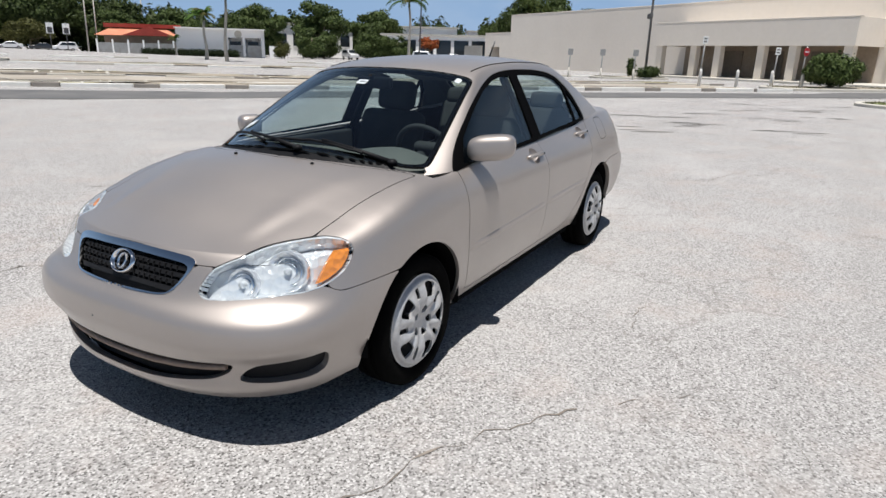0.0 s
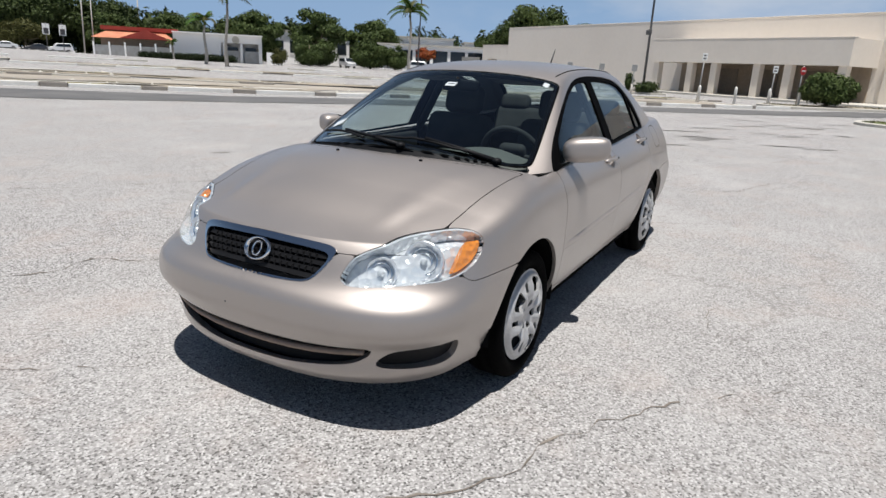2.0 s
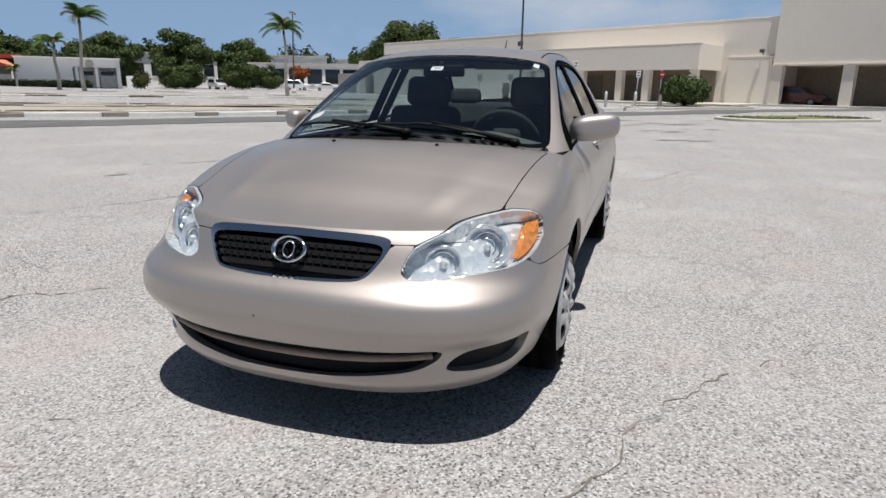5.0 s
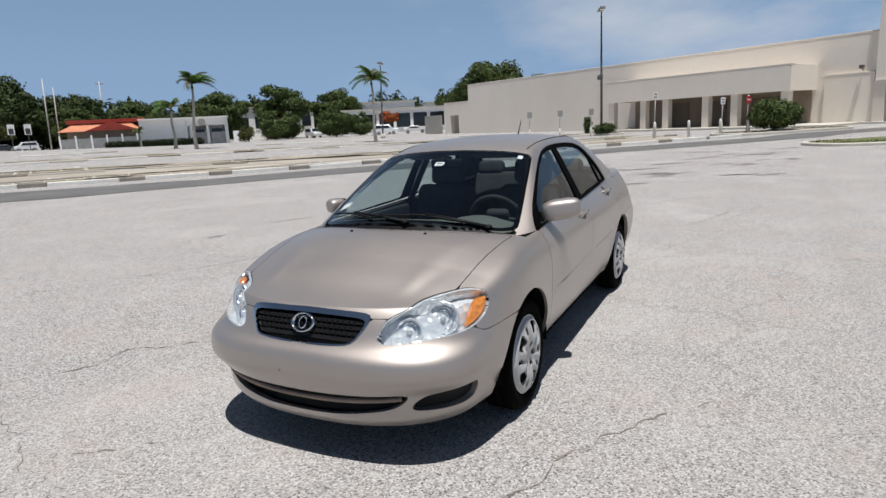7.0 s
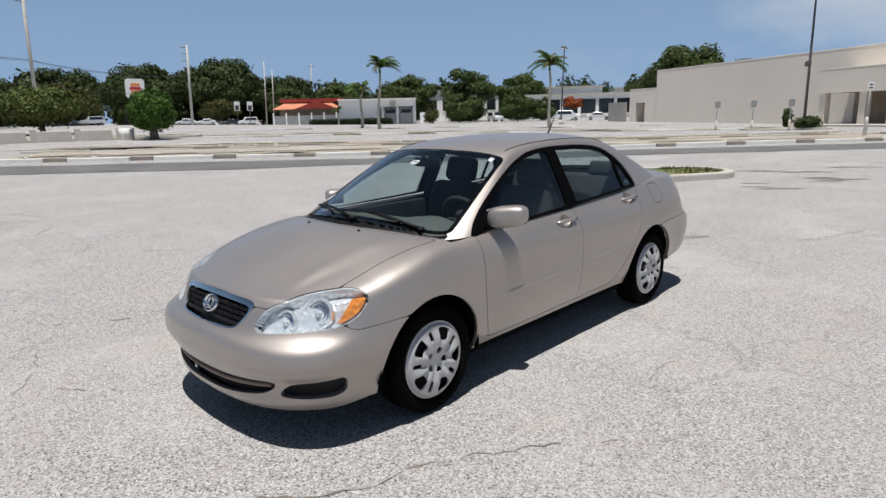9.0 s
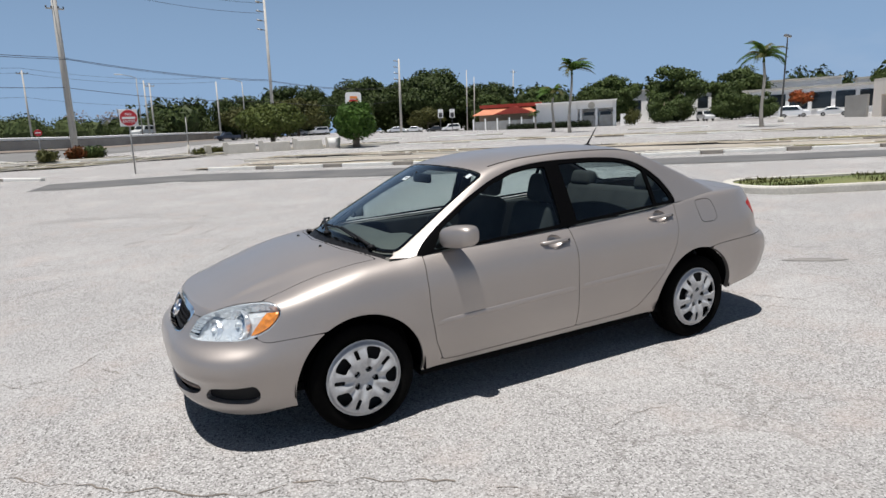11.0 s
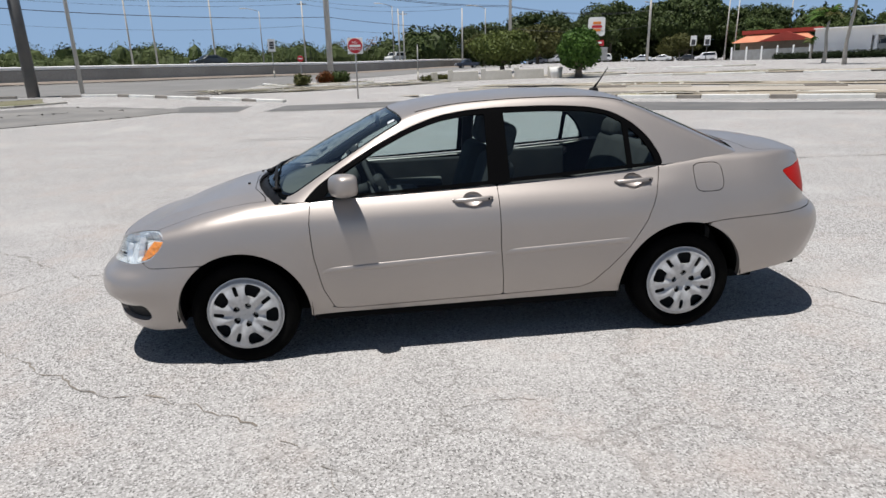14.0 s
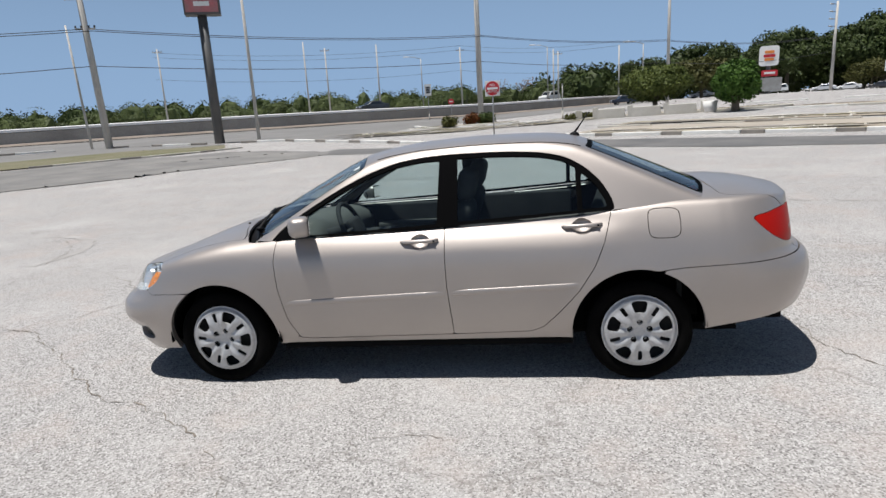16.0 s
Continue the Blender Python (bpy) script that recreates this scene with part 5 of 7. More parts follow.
FAR_TYRE = weathered("far_tyre_rubber", (0.022, 0.022, 0.023), (0.040, 0.038, 0.036), 5.0, 0.85, 70, 0.2, 0.002)
for x, y, rz, col, lab, kd in ((43.6, 100.0, -25, (0.62, 0.64, 0.66), "silver saloon parked by the wood", "saloon"), (46.6, 99.0, -25, (0.75, 0.75, 0.74), "white saloon parked by the wood", "saloon"),
                               (50.0, 97.0, -25, (0.03, 0.03, 0.035), "black car parked by the restaurant", "saloon"), (52.6, 95.8, -22, (0.78, 0.78, 0.78), "white van parked by the restaurant", "van"),
                               (38.4, 104.5, -20, (0.78, 0.78, 0.76), "white estate car parked by the wood", "van"), (26.0, 101, 0, (0.5, 0.52, 0.55), "grey car parked under the trees", "saloon"), (30.0, 102, 0, (0.7, 0.7, 0.72), "pale car parked under the trees", "van"),
                               (88.0, 54.5, 120, (0.78, 0.78, 0.78), "white van by the far buildings", "van"), (91.0, 50.5, 120, (0.70, 0.70, 0.70), "pale saloon by the far buildings", "saloon"),
                               (83.5, 66.5, 60, (0.75, 0.75, 0.75), "white van under the bushy trees", "van"),
                               (13.8, 96.5, 10, (0.025, 0.03, 0.05), "dark blue pickup on the frontage road", "pickup")):
    near_wood = y > 90 and kd != "pickup"
    if near_wood:
        x, y = -1 + 1.12 * (x + 1), -4 + 1.12 * (y + 4)
    ob = far_car((x, y), rz, col, lab, kd)
    ob.matrix_world = ob.matrix_world @ Matrix.Scale(0.82 if near_wood else 0.72 if kd == "pickup" else 0.9, 4)
far_car((50.6, -11.4), 61, (0.10, 0.015, 0.018), "dark red saloon in the store arcade", "saloon")


# ---- highway behind its wall ----
HWY = [(-140, -6), (-85, 27), (-51, 49.5), (-28, 65), (-7, 86), (8, 110), (20, 140), (40, 200)]


def highway():
    pts = resample(HWY, 3.0)
    n = len(pts)
    dirs = [pts[min(i + 1, n - 1)] - pts[max(i - 1, 0)] for i in range(n)]
    left_n = [np.array([-d[1], d[0]]) / np.linalg.norm(d) for d in dirs]
    base = [ground_z(*p) for p in pts]

    def sheet(name, rows, mat, label, cat, kind="structure"):
        verts = [(pts[i][0] + left_n[i][0] * w, pts[i][1] + left_n[i][1] * w, base[i] + z) for i in range(n) for w, z in rows]
        k = len(rows)
        faces = [(i * k + j, i * k + j + 1, (i + 1) * k + j + 1, (i + 1) * k + j) for i in range(n - 1) for j in range(k - 1)]
        return solid(name, mesh_of(name, verts, faces, mat), label, cat, kind=kind)

    sheet("highway_wall", ((0, -0.5), (0, 1.30), (0.3, 1.34), (0.3, 0.2)), WALL_GREY, "stained grey concrete retaining wall along the highway", "wall")
    sheet("highway_road", ((0.3, 1.1), (4.0, 1.2), (20.0, 1.5), (24, 0.8)), ROAD, "grey highway carriageway behind the wall", "road")
    sheet("wall_coping", ((-0.05, 1.36), (-0.06, 1.60), (0.0, 1.66), (0.30, 1.66), (0.30, 1.3)), WHITE_WALL, "white-painted coping on the highway wall", "coping")
    sheet("rubble_verge", ((-0.2, 0.25), (-1.2, 0.10), (-2.4, 0.03)), weathered("rubble_soil", (0.27, 0.23, 0.195), (0.19, 0.155, 0.13), 0.9, 1.0, 6, 1.0, 0.08), "stony reddish verge at the foot of the wall", "verge")


highway()
for x, y, rz, col, lab, kd in ((-22, 82, 42, (0.05, 0.055, 0.06), "dark car passing on the highway", "saloon"), (3.0, 113, 55, (0.72, 0.72, 0.70), "white van passing on the highway", "van")):
    far_car((x, y), rz, col, lab, kd, "cars on the highway", 1.3)


def scrub(line, depth, height, count, leaf, mat, seed, label):
    rng = np.random.default_rng(seed)
    pts = resample(line, 1.0)
    blobs = []
    for i in range(0, len(pts), 3):
        p = pts[i]
        for _ in range(2):
            q = p + rng.normal(scale=depth * 0.35, size=2)
            h = height * rng.uniform(0.55, 1.15)
            blobs.append(((q[0], q[1], ground_z(*q) + h * 0.5), (2.6 * rng.uniform(0.7, 1.5), 2.6, h * 0.55)))
    ob = solid("scrub", leaf_mesh("scrub", blobs, count, leaf, mat, seed, 0.5, 0.8 if mat is not LEAF_GREY else 0.0, 0.012), label, "bushes", kind="stuff")
    return ob


scrub([(-150, 60), (-100, 92), (-60, 106), (-20, 118), (10, 136), (28, 160)], 10, 5.0, 110000, 0.17, LEAF_SCRUB, 201, "dense green roadside scrub beyond the highway")
scrub([(-160, 70), (-100, 100), (-60, 116), (-10, 132), (20, 160)], 10, 5.2, 40000, 0.26, LEAF_DARK, 202, "dark green scrub beyond the highway")
scrub([(4, 126), (14, 142)], 6, 7.5, 3000, 0.5, LEAF_DARK, 203, "dark trees beyond the highway")
scrub([(-8, 132), (-2, 138)], 4, 7.0, 1500, 0.3, LEAF_GREY, 204, "bare grey branches among the scrub")
scrub([(14, 150), (40, 150), (75, 146), (110, 120), (130, 100), (150, 70), (150, 40)], 12, 9.0, 50000, 0.5, LEAF_DARK, 205, "far line of dark woods")


# ---- the parked saloon car: surfaces ----
def curve(xs, ys):
    """A smooth curve through a few knots (monotone cubic)."""
    xs, ys = np.array(xs, float), np.array(ys, float)
    h, d = np.diff(xs), np.diff(ys) / np.diff(xs)
    m = np.zeros(len(xs))
    for i in range(1, len(xs) - 1):
        if d[i - 1] * d[i] > 0:
            w1, w2 = 2 * h[i] + h[i - 1], h[i] + 2 * h[i - 1]
            m[i] = (w1 + w2) / (w1 / d[i - 1] + w2 / d[i])
    m[0], m[-1] = d[0], d[-1]

    def at(x):
        x = np.clip(np.asarray(x, float), xs[0], xs[-1])
        i = np.clip(np.searchsorted(xs, x) - 1, 0, len(h) - 1)
        t = (x - xs[i]) / h[i]
        return (2 * t**3 - 3 * t**2 + 1) * ys[i] + (t**3 - 2 * t**2 + t) * h[i] * m[i] + (-2 * t**3 + 3 * t**2) * ys[i + 1] + (t**3 - t**2) * h[i] * m[i + 1]

    return at


XF, XR, HALF = -2.222, 2.372, 0.858
front_x = curve((0.15, 0.20, 0.245, 0.30, 0.37, 0.45, 0.505, 0.545, 0.575, 0.607, 0.66, 0.70, 0.75, 0.80), (-2.105, -2.165, -2.196, -2.192, -2.206, -2.222, -2.221, -2.203, -2.170, -2.146, -2.118, -2.095, -2.05, -2.00))
rear_x = curve((0.25, 0.35, 0.46, 0.58, 0.66, 0.70, 0.73, 0.85, 0.97, 1.04, 1.10), (2.20, 2.29, 2.345, 2.372, 2.365, 2.33, 2.282, 2.263, 2.254, 2.247, 2.20))
side_s = curve((0.15, 0.24, 0.33, 0.45, 0.56, 0.64, 0.72, 0.80, 0.88, 0.92, 0.95, 1.02, 1.10), (0.835, 0.893, 0.940, 0.976, 0.992, 0.998, 1.0, 0.988, 0.941, 0.902, 0.872, 0.825, 0.770))
side_r = curve((0.15, 0.24, 0.33, 0.45, 0.56, 0.64, 0.72, 0.80, 0.88, 0.95, 1.02, 1.10), (0.835, 0.893, 0.940, 0.976, 0.992, 0.997, 0.993, 0.976, 0.944, 0.902, 0.850, 0.785))
sill_z = curve((XF, -1.95, -1.70, -0.95, 0.0, 0.95, 1.65, 2.0, XR), (0.185, 0.185, 0.215, 0.245, 0.25, 0.255, 0.30, 0.36, 0.43))
shoulder_z = curve((XF, -2.05, -1.9, -1.7, -1.45, -1.2, -0.9, 0.15, 1.15, 1.6, 2.0, XR), (0.735, 0.742, 0.768, 0.815, 0.862, 0.900, 0.925, 0.962, 1.012, 1.035, 1.035, 1.005))
centre_z = curve((XF, -2.05, -1.9, -1.7, -1.45, -1.25, -1.0, 0.0, 1.3, 1.7, 1.95, 2.15, XR), (0.735, 0.776, 0.834, 0.894, 0.944, 0.965, 0.985, 1.0, 1.06, 1.085, 1.085, 1.072, 1.03))
nose_len = curve((0.15, 0.45, 0.60, 0.80), (0.62, 0.66, 0.84, 0.98))
tail_len = curve((0.25, 0.60, 0.75, 1.05), (0.50, 0.52, 0.66, 0.72))
nose_full = curve((0.15, 0.34, 0.44, 0.52, 0.58, 0.64, 0.80), (2.5, 2.5, 3.1, 3.1, 2.8, 2.75, 2.75))
tail_full = curve((0.25, 0.70, 0.82, 1.05), (2.6, 2.6, 2.8, 2.8))


def rounded(tau, n):
    tau = np.clip(tau, 0.0, 1.0)
    return (1 - (1 - tau) ** n) ** (1 / n)


def gauss_smooth(pts, sigma):
    """Smooths a section polyline whose last point lies on the centre line (mirrored there)."""
    mirror = pts[::-1][1:] * np.array([1, -1, 1])
    head = 2 * pts[0] - pts[1:40][::-1]
    full = np.concatenate([head, pts, mirror])
    k = np.arange(-30, 31)
    w = np.exp(-0.5 * (k / sigma) ** 2)
    w /= w.sum()
    out = np.stack([np.convolve(full[:, c], w, "same") for c in range(3)], 1)
    return out[len(head) : len(head) + len(pts)]


def even(pts, n):
    """Resamples a polyline to n points evenly along its length."""
    s = np.r_[0, np.cumsum(np.linalg.norm(np.diff(pts, axis=0), axis=1))]
    t = np.linspace(0, s[-1], n)
    return np.stack([np.interp(t, s, pts[:, c]) for c in range(3)], 1)


def body_section(x0, n):
    bot, zsh, zc = float(sill_z(x0)), float(shoulder_z(x0)), float(centre_z(x0))
    z = np.linspace(bot, zsh, 90)
    back = smooth01(0.95, 1.30, x0)
    y = HALF * (side_s(z) * (1 - back) + side_r(z) * back) * rounded((x0 - XF) / nose_len(z), nose_full(z)) * rounded((XR - x0) / tail_len(z), tail_full(z))
    fade_f = 1 - np.clip((x0 - XF) / 1.0, 0, 1) ** 1.3
    fade_r = 1 - np.clip((XR - x0) / 0.8, 0, 1) ** 1.3
    shift = (front_x(z) - XF) * fade_f + (rear_x(z) - XR) * fade_r
    # wheel-arch flares
    for cx in (-1.297, 1.288):
        r = np.hypot(x0 - cx, z - 0.30)
        y = y + 0.012 * np.exp(-(((r - 0.37) / 0.07) ** 2)) * (y > 0.4)
    side = np.stack([x0 + shift, y, z], 1)
    q = np.linspace(0, 1, 90)[1:]
    yt = y[-1] * (1 - q)
    zt = zsh + (zc - zsh) * (1 - (1 - q) ** 2.3)
    line = 0.47 + 0.13 * np.clip((x0 + 2.0) / 0.75, 0, 1)
    fade = np.clip((x0 + 2.08) / 0.25, 0, 1) * np.clip((-1.2 - x0) / 0.3, 0, 1)
    zt = zt + fade * (0.009 * np.exp(-(((yt - line + 0.05) / 0.05) ** 2)) - 0.007 * np.exp(-(((yt - line) / 0.032) ** 2)))
    top = np.stack([np.full_like(yt, x0 + shift[-1]), yt, zt], 1)
    pts = even(np.concatenate([side, top]), 200)
    scale = min(1.0, y.max() / 0.5)
    soft = 2.2 + 4.6 * smooth01(-2.0, -1.7, x0) * (1 - smooth01(-1.05, -0.80, x0))
    return even(gauss_smooth(pts, max(0.5, soft * scale)), n)


def mirrored(rows):
    """Both halves of a grid of sections, from the left sill over the top to the right sill."""
    g = np.array(rows)
    g[:, -1, 1] = 0.0
    left = g * np.array([1, -1, 1])
    return np.concatenate([left, g[:, :-1][:, ::-1]], 1)


def stations():
    q = np.linspace(0, 1, 48)
    nose = XF + 0.62 * q**2.3
    mid = np.arange(-1.535, 1.80, 0.0145)
    tail = XR - 0.52 * q[::-1] ** 2.3
    return np.concatenate([nose[nose < -1.545], mid, tail[tail > 1.81]])


def normals_of(g, end_fair=False):
    du = np.gradient(g, axis=0)
    dv = np.gradient(g, axis=1)
    n = np.cross(du, dv)
    size = np.linalg.norm(n, axis=2, keepdims=True)
    n = n / np.maximum(size, 1e-12)
    for end, near in ((0, 1), (-1, -2)):
        flat = n[near] * np.array([1.0, 0.0, 1.0])
        n[end] = flat / np.maximum(np.linalg.norm(flat, axis=1, keepdims=True), 1e-9)
    half = g.shape[1] // 2 + 1
    for i in range(3) if end_fair else ():
        for cols in (np.arange(half), np.arange(g.shape[1] - 1, half - 2, -1)):
            ref = np.stack([np.interp(g[i, cols, 2], g[3, cols, 2], n[3, cols, c]) for c in range(3)], 1)
            ref[:, 1] *= (np.abs(g[i, cols, 1]) / np.maximum(np.interp(g[i, cols, 2], g[3, cols, 2], np.abs(g[3, cols, 1])), 1e-6)).clip(0, 1)
            n[i, cols] = ref / np.maximum(np.linalg.norm(ref, axis=1, keepdims=True), 1e-9)
    return n


BODY = mirrored([body_section(x, 100) for x in stations()])
BODY_N = normals_of(BODY, True)
mid_i, mid_j = BODY.shape[0] // 2, 10
if BODY_N[mid_i, mid_j, 1] > 0:
    BODY_N *= -1


def refined(g, k):
    """A finer copy of part of a grid."""
    for axis in (0, 1):
        n = g.shape[axis]
        t = np.linspace(0, n - 1, (n - 1) * k + 1)
        i = np.clip(t.astype(int), 0, n - 2)
        f = (t - i).reshape((-1, 1, 1) if axis == 0 else (1, -1, 1))
        g = np.take(g, i, axis) * (1 - f) + np.take(g, i + 1, axis) * f
    return g


nose_rows = int(np.sum(BODY[:, 0, 0] < -1.55))
NOSE, NOSE_N = refined(BODY[:nose_rows], 2), refined(BODY_N[:nose_rows], 2)
NOSE_N = NOSE_N / np.maximum(np.linalg.norm(NOSE_N, axis=2, keepdims=True), 1e-9)

belt_z = curve((-1.4, -1.15, -0.9, 0.15, 1.15, 1.5, 1.85), (0.865, 0.900, 0.918, 0.955, 1.005, 1.02, 1.03))
belt_y = curve((-1.4, -1.15, -0.9, -0.4, 0.3, 0.9, 1.15, 1.3, 1.85), (0.732, 0.762, 0.781, 0.774, 0.760, 0.744, 0.738, 0.731, 0.675))
top_z = curve((-1.45, -1.27, -1.0, -0.75, -0.52, -0.40, -0.2, 0.05, 0.4, 0.75, 0.98, 1.1, 1.3, 1.5, 1.72, 1.9), (0.885, 0.958, 1.095, 1.22, 1.328, 1.374, 1.412, 1.436, 1.448, 1.440, 1.414, 1.378, 1.296, 1.208, 1.108, 1.03))
bow = curve((-1.4, -0.4, 0.1, 0.6, 1.1, 1.8), (0.15, 0.13, 0.02, -0.01, -0.06, -0.05))


def roof_section(x0, n):
    zb, yb = float(belt_z(x0)), float(belt_y(x0))
    y = np.linspace(yb, 0, 260)
    k = 0.019 + 0.014 * smooth01(0.3, 0.75, -x0)
    side = zb + 0.6 * (k - 0.019) + (yb - y) / 0.53 + 0.012 * np.sin(np.clip((yb - y) / 0.25, 0, 1) * math.pi)
    over = top_z(x0 - bow(x0) * (y / 0.62) ** 2) - 0.045 * (y / 0.58) ** 2.4
    low = np.minimum(side, over)
    z = low - k * np.log(np.exp(-(side - low) / k) + np.exp(-(over - low) / k))
    z = np.maximum(z, zb - 0.10)
    pts = even(np.stack([np.full_like(y, x0), y, z], 1), 200)
    return even(gauss_smooth(pts, 2.2), n)


ROOF = mirrored([roof_section(x, 88) for x in np.arange(-1.40, 1.861, 0.014)])
ROOF_N = normals_of(ROOF)
if ROOF_N[ROOF.shape[0] // 2, ROOF.shape[1] // 2, 2] < 0:
    ROOF_N *= -1


def poly_in(points):
    """Signed distance to a polygon, positive inside, for arrays of two coordinates."""
    p = np.array(points, float)

    def at(a, b):
        q = np.stack([a, b], -1)
        best = np.full(a.shape, 1e9)
        inside = np.zeros(a.shape, bool)
        for u, v in zip(p, np.roll(p, -1, 0)):
            e, w = v - u, q - u
            t = np.clip((w @ e) / (e @ e), 0, 1)
            best = np.minimum(best, np.linalg.norm(w - t[..., None] * e, axis=-1))
            cross = ((u[1] <= b) & (b < v[1])) | ((v[1] <= b) & (b < u[1]))
            inside ^= cross & (a < u[0] + (b - u[1]) * e[0] / (e[1] if abs(e[1]) > 1e-12 else 1e-12))
        return np.where(inside, best, -best)

    return at


def smooth_in(points, rounds=2):
    """The same, for an outline whose corners are rounded off."""
    p = np.array(points, float)
    for _ in range(rounds):
        q = np.roll(p, -1, 0)
        p = np.stack([0.8 * p + 0.2 * q, 0.2 * p + 0.8 * q], 1).reshape(-1, 2)
    return poly_in(p)


def cut(grid, normals, f, mat, name, offset=0.0, thick=0.0):
    """The piece of a gridded surface where f(x, y, z) > 0, with clean edges; offset along the normal; thick adds a folded inner edge."""
    flat, nrm = grid.reshape(-1, 3), normals.reshape(-1, 3)
    val = f(flat[:, 0], flat[:, 1], flat[:, 2])
    val = np.where(np.abs(val) < 1e-6, 1e-6, val)
    rows, cols = grid.shape[:2]
    verts, norms, faces, seen, crossing, rim = [], [], [], {}, {}, []

    def vert(i):
        if i not in seen:
            seen[i] = len(verts)
            verts.append(flat[i])
            norms.append(nrm[i])
        return seen[i]

    def cross(i, j):
        key = (min(i, j), max(i, j))
        if key not in crossing:
            t = val[key[0]] / (val[key[0]] - val[key[1]])
            crossing[key] = len(verts)
            verts.append(flat[key[0]] * (1 - t) + flat[key[1]] * t)
            norms.append(nrm[key[0]] * (1 - t) + nrm[key[1]] * t)
        return crossing[key]

    pos = (val > 0).reshape(rows, cols)
    some = pos[:-1, :-1] | pos[1:, :-1] | pos[:-1, 1:] | pos[1:, 1:]
    for i, j in zip(*np.nonzero(some)):
        ring = [i * cols + j, i * cols + j + 1, (i + 1) * cols + j + 1, (i + 1) * cols + j]
        face, edge = [], []
        for a, b in zip(ring, ring[1:] + ring[:1]):
            if val[a] > 0:
                face.append(vert(a))
            if (val[a] > 0) != (val[b] > 0):
                c = cross(a, b)
                face.append(c)
                edge.append(c)
        if len(face) >= 3:
            faces.append(face)
        if len(edge) == 2 and len(face) >= 3:
            rim.append((edge[0], edge[1], tuple(face)))
    v, n = np.array(verts), np.array(norms)
    n /= np.maximum(np.linalg.norm(n, axis=1, keepdims=True), 1e-9)
    v = v + n * offset
    turn = sum(np.sign(np.cross(v[q[1]] - v[q[0]], v[q[2]] - v[q[1]]) @ n[q[0]]) for q in faces)
    if turn < 0:
        faces = [q[::-1] for q in faces]
    nn = n
    if thick:
        extra, extra_n, count = [], [], len(v)
        for a, b, centre in rim:
            along = v[b] - v[a]
            away = np.cross(along, n[a])
            if away @ (0.5 * (v[a] + v[b]) - v[list(centre)].mean(0)) < 0:
                away = -away
            away = away / max(np.linalg.norm(away), 1e-9)
            k = count + len(extra)
            extra += [v[a], v[b], v[b] - n[b] * thick, v[a] - n[a] * thick]
            extra_n += [away] * 4
            quad = [k, k + 1, k + 2, k + 3]
            if np.cross(along, -n[b]) @ away < 0:
                quad = quad[::-1]
            faces.append(quad)
        if extra:
            v, nn = np.concatenate([v, extra]), np.concatenate([n, extra_n])
    me = mesh_of(name, v, [list(map(int, q)) for q in faces], mat, True)
    me.normals_split_custom_set_from_vertices([tuple(map(float, q)) for q in nn])
    return me


def both_of(*fs):
    return lambda x, y, z: np.minimum.reduce([f(x, y, z) for f in fs])


def any_of(*fs):
    return lambda x, y, z: np.maximum.reduce([f(x, y, z) for f in fs])


def outside(f, gap=0.0):
    return lambda x, y, z: -f(x, y, z) - gap


def inside(f, gap=0.0):
    return lambda x, y, z: f(x, y, z) - gap


def grown(f, d):
    return lambda x, y, z: f(x, y, z) + d


def left(x, y, z):
    return -y


def right(x, y, z):
    return y


# ---- the saloon car: regions of its skin ----
GAP = 0.0022
door_f_poly = poly_in([(-0.79, 0.285), (-0.70, 0.278), (0.203, 0.290), (0.200, 0.40), (0.186, 0.60), (0.182, 1.2), (-0.95, 1.2), (-0.875, 0.95), (-0.888, 0.80), (-0.880, 0.62), (-0.845, 0.42)])
door_r_poly = poly_in([(0.203, 0.290), (0.67, 0.302), (0.745, 0.33), (0.845, 0.43), (0.958, 0.56), (1.048, 0.70), (1.108, 0.84), (1.150, 0.98), (1.16, 1.2), (0.182, 1.2), (0.186, 0.60), (0.200, 0.40)])
fuel_poly = smooth_in([(1.352, 0.90), (1.357, 0.862), (1.385, 0.846), (1.49, 0.846), (1.52, 0.862), (1.526, 0.90), (1.526, 0.96), (1.52, 0.99), (1.49, 1.003), (1.385, 1.003), (1.357, 0.99), (1.352, 0.96)])
hood_poly = poly_in([(-2.5, -0.60), (-1.86, -0.640), (-1.60, -0.662), (-1.13, -0.702), (-1.15, -0.62), (-1.235, -0.42), (-1.285, 0.0), (-1.235, 0.42), (-1.15, 0.62), (-1.13, 0.702), (-1.60, 0.662), (-1.86, 0.640), (-2.5, 0.60)])
trunk_poly = poly_in([(1.775, -0.60), (1.81, -0.645), (2.05, -0.62), (2.18, -0.57), (2.6, -0.55), (2.6, 0.55), (2.18, 0.57), (2.05, 0.62), (1.81, 0.645), (1.775, 0.60), (1.765, 0.0)])
lamp_poly = smooth_in([(0.398, 0.616), (0.408, 0.6), (0.436, 0.592), (0.54, 0.595), (0.755, 0.608), (0.886, 0.612), (0.985, 0.627), (1.065, 0.66), (1.105, 0.7), (1.12, 0.737), (1.105, 0.764), (1.06, 0.78), (0.99, 0.785), (0.93, 0.782), (0.8, 0.769), (0.7, 0.755), (0.62, 0.74), (0.525, 0.713), (0.462, 0.688), (0.424, 0.65)])
tail_poly = smooth_in([(1.897, 0.918), (1.902, 0.933), (1.95, 0.941), (2.02, 0.945), (2.15, 0.96), (2.42, 0.965), (2.5, 0.95), (2.5, 0.8), (2.42, 0.775), (2.25, 0.76), (2.14, 0.775), (2.02, 0.816), (1.94, 0.87)])
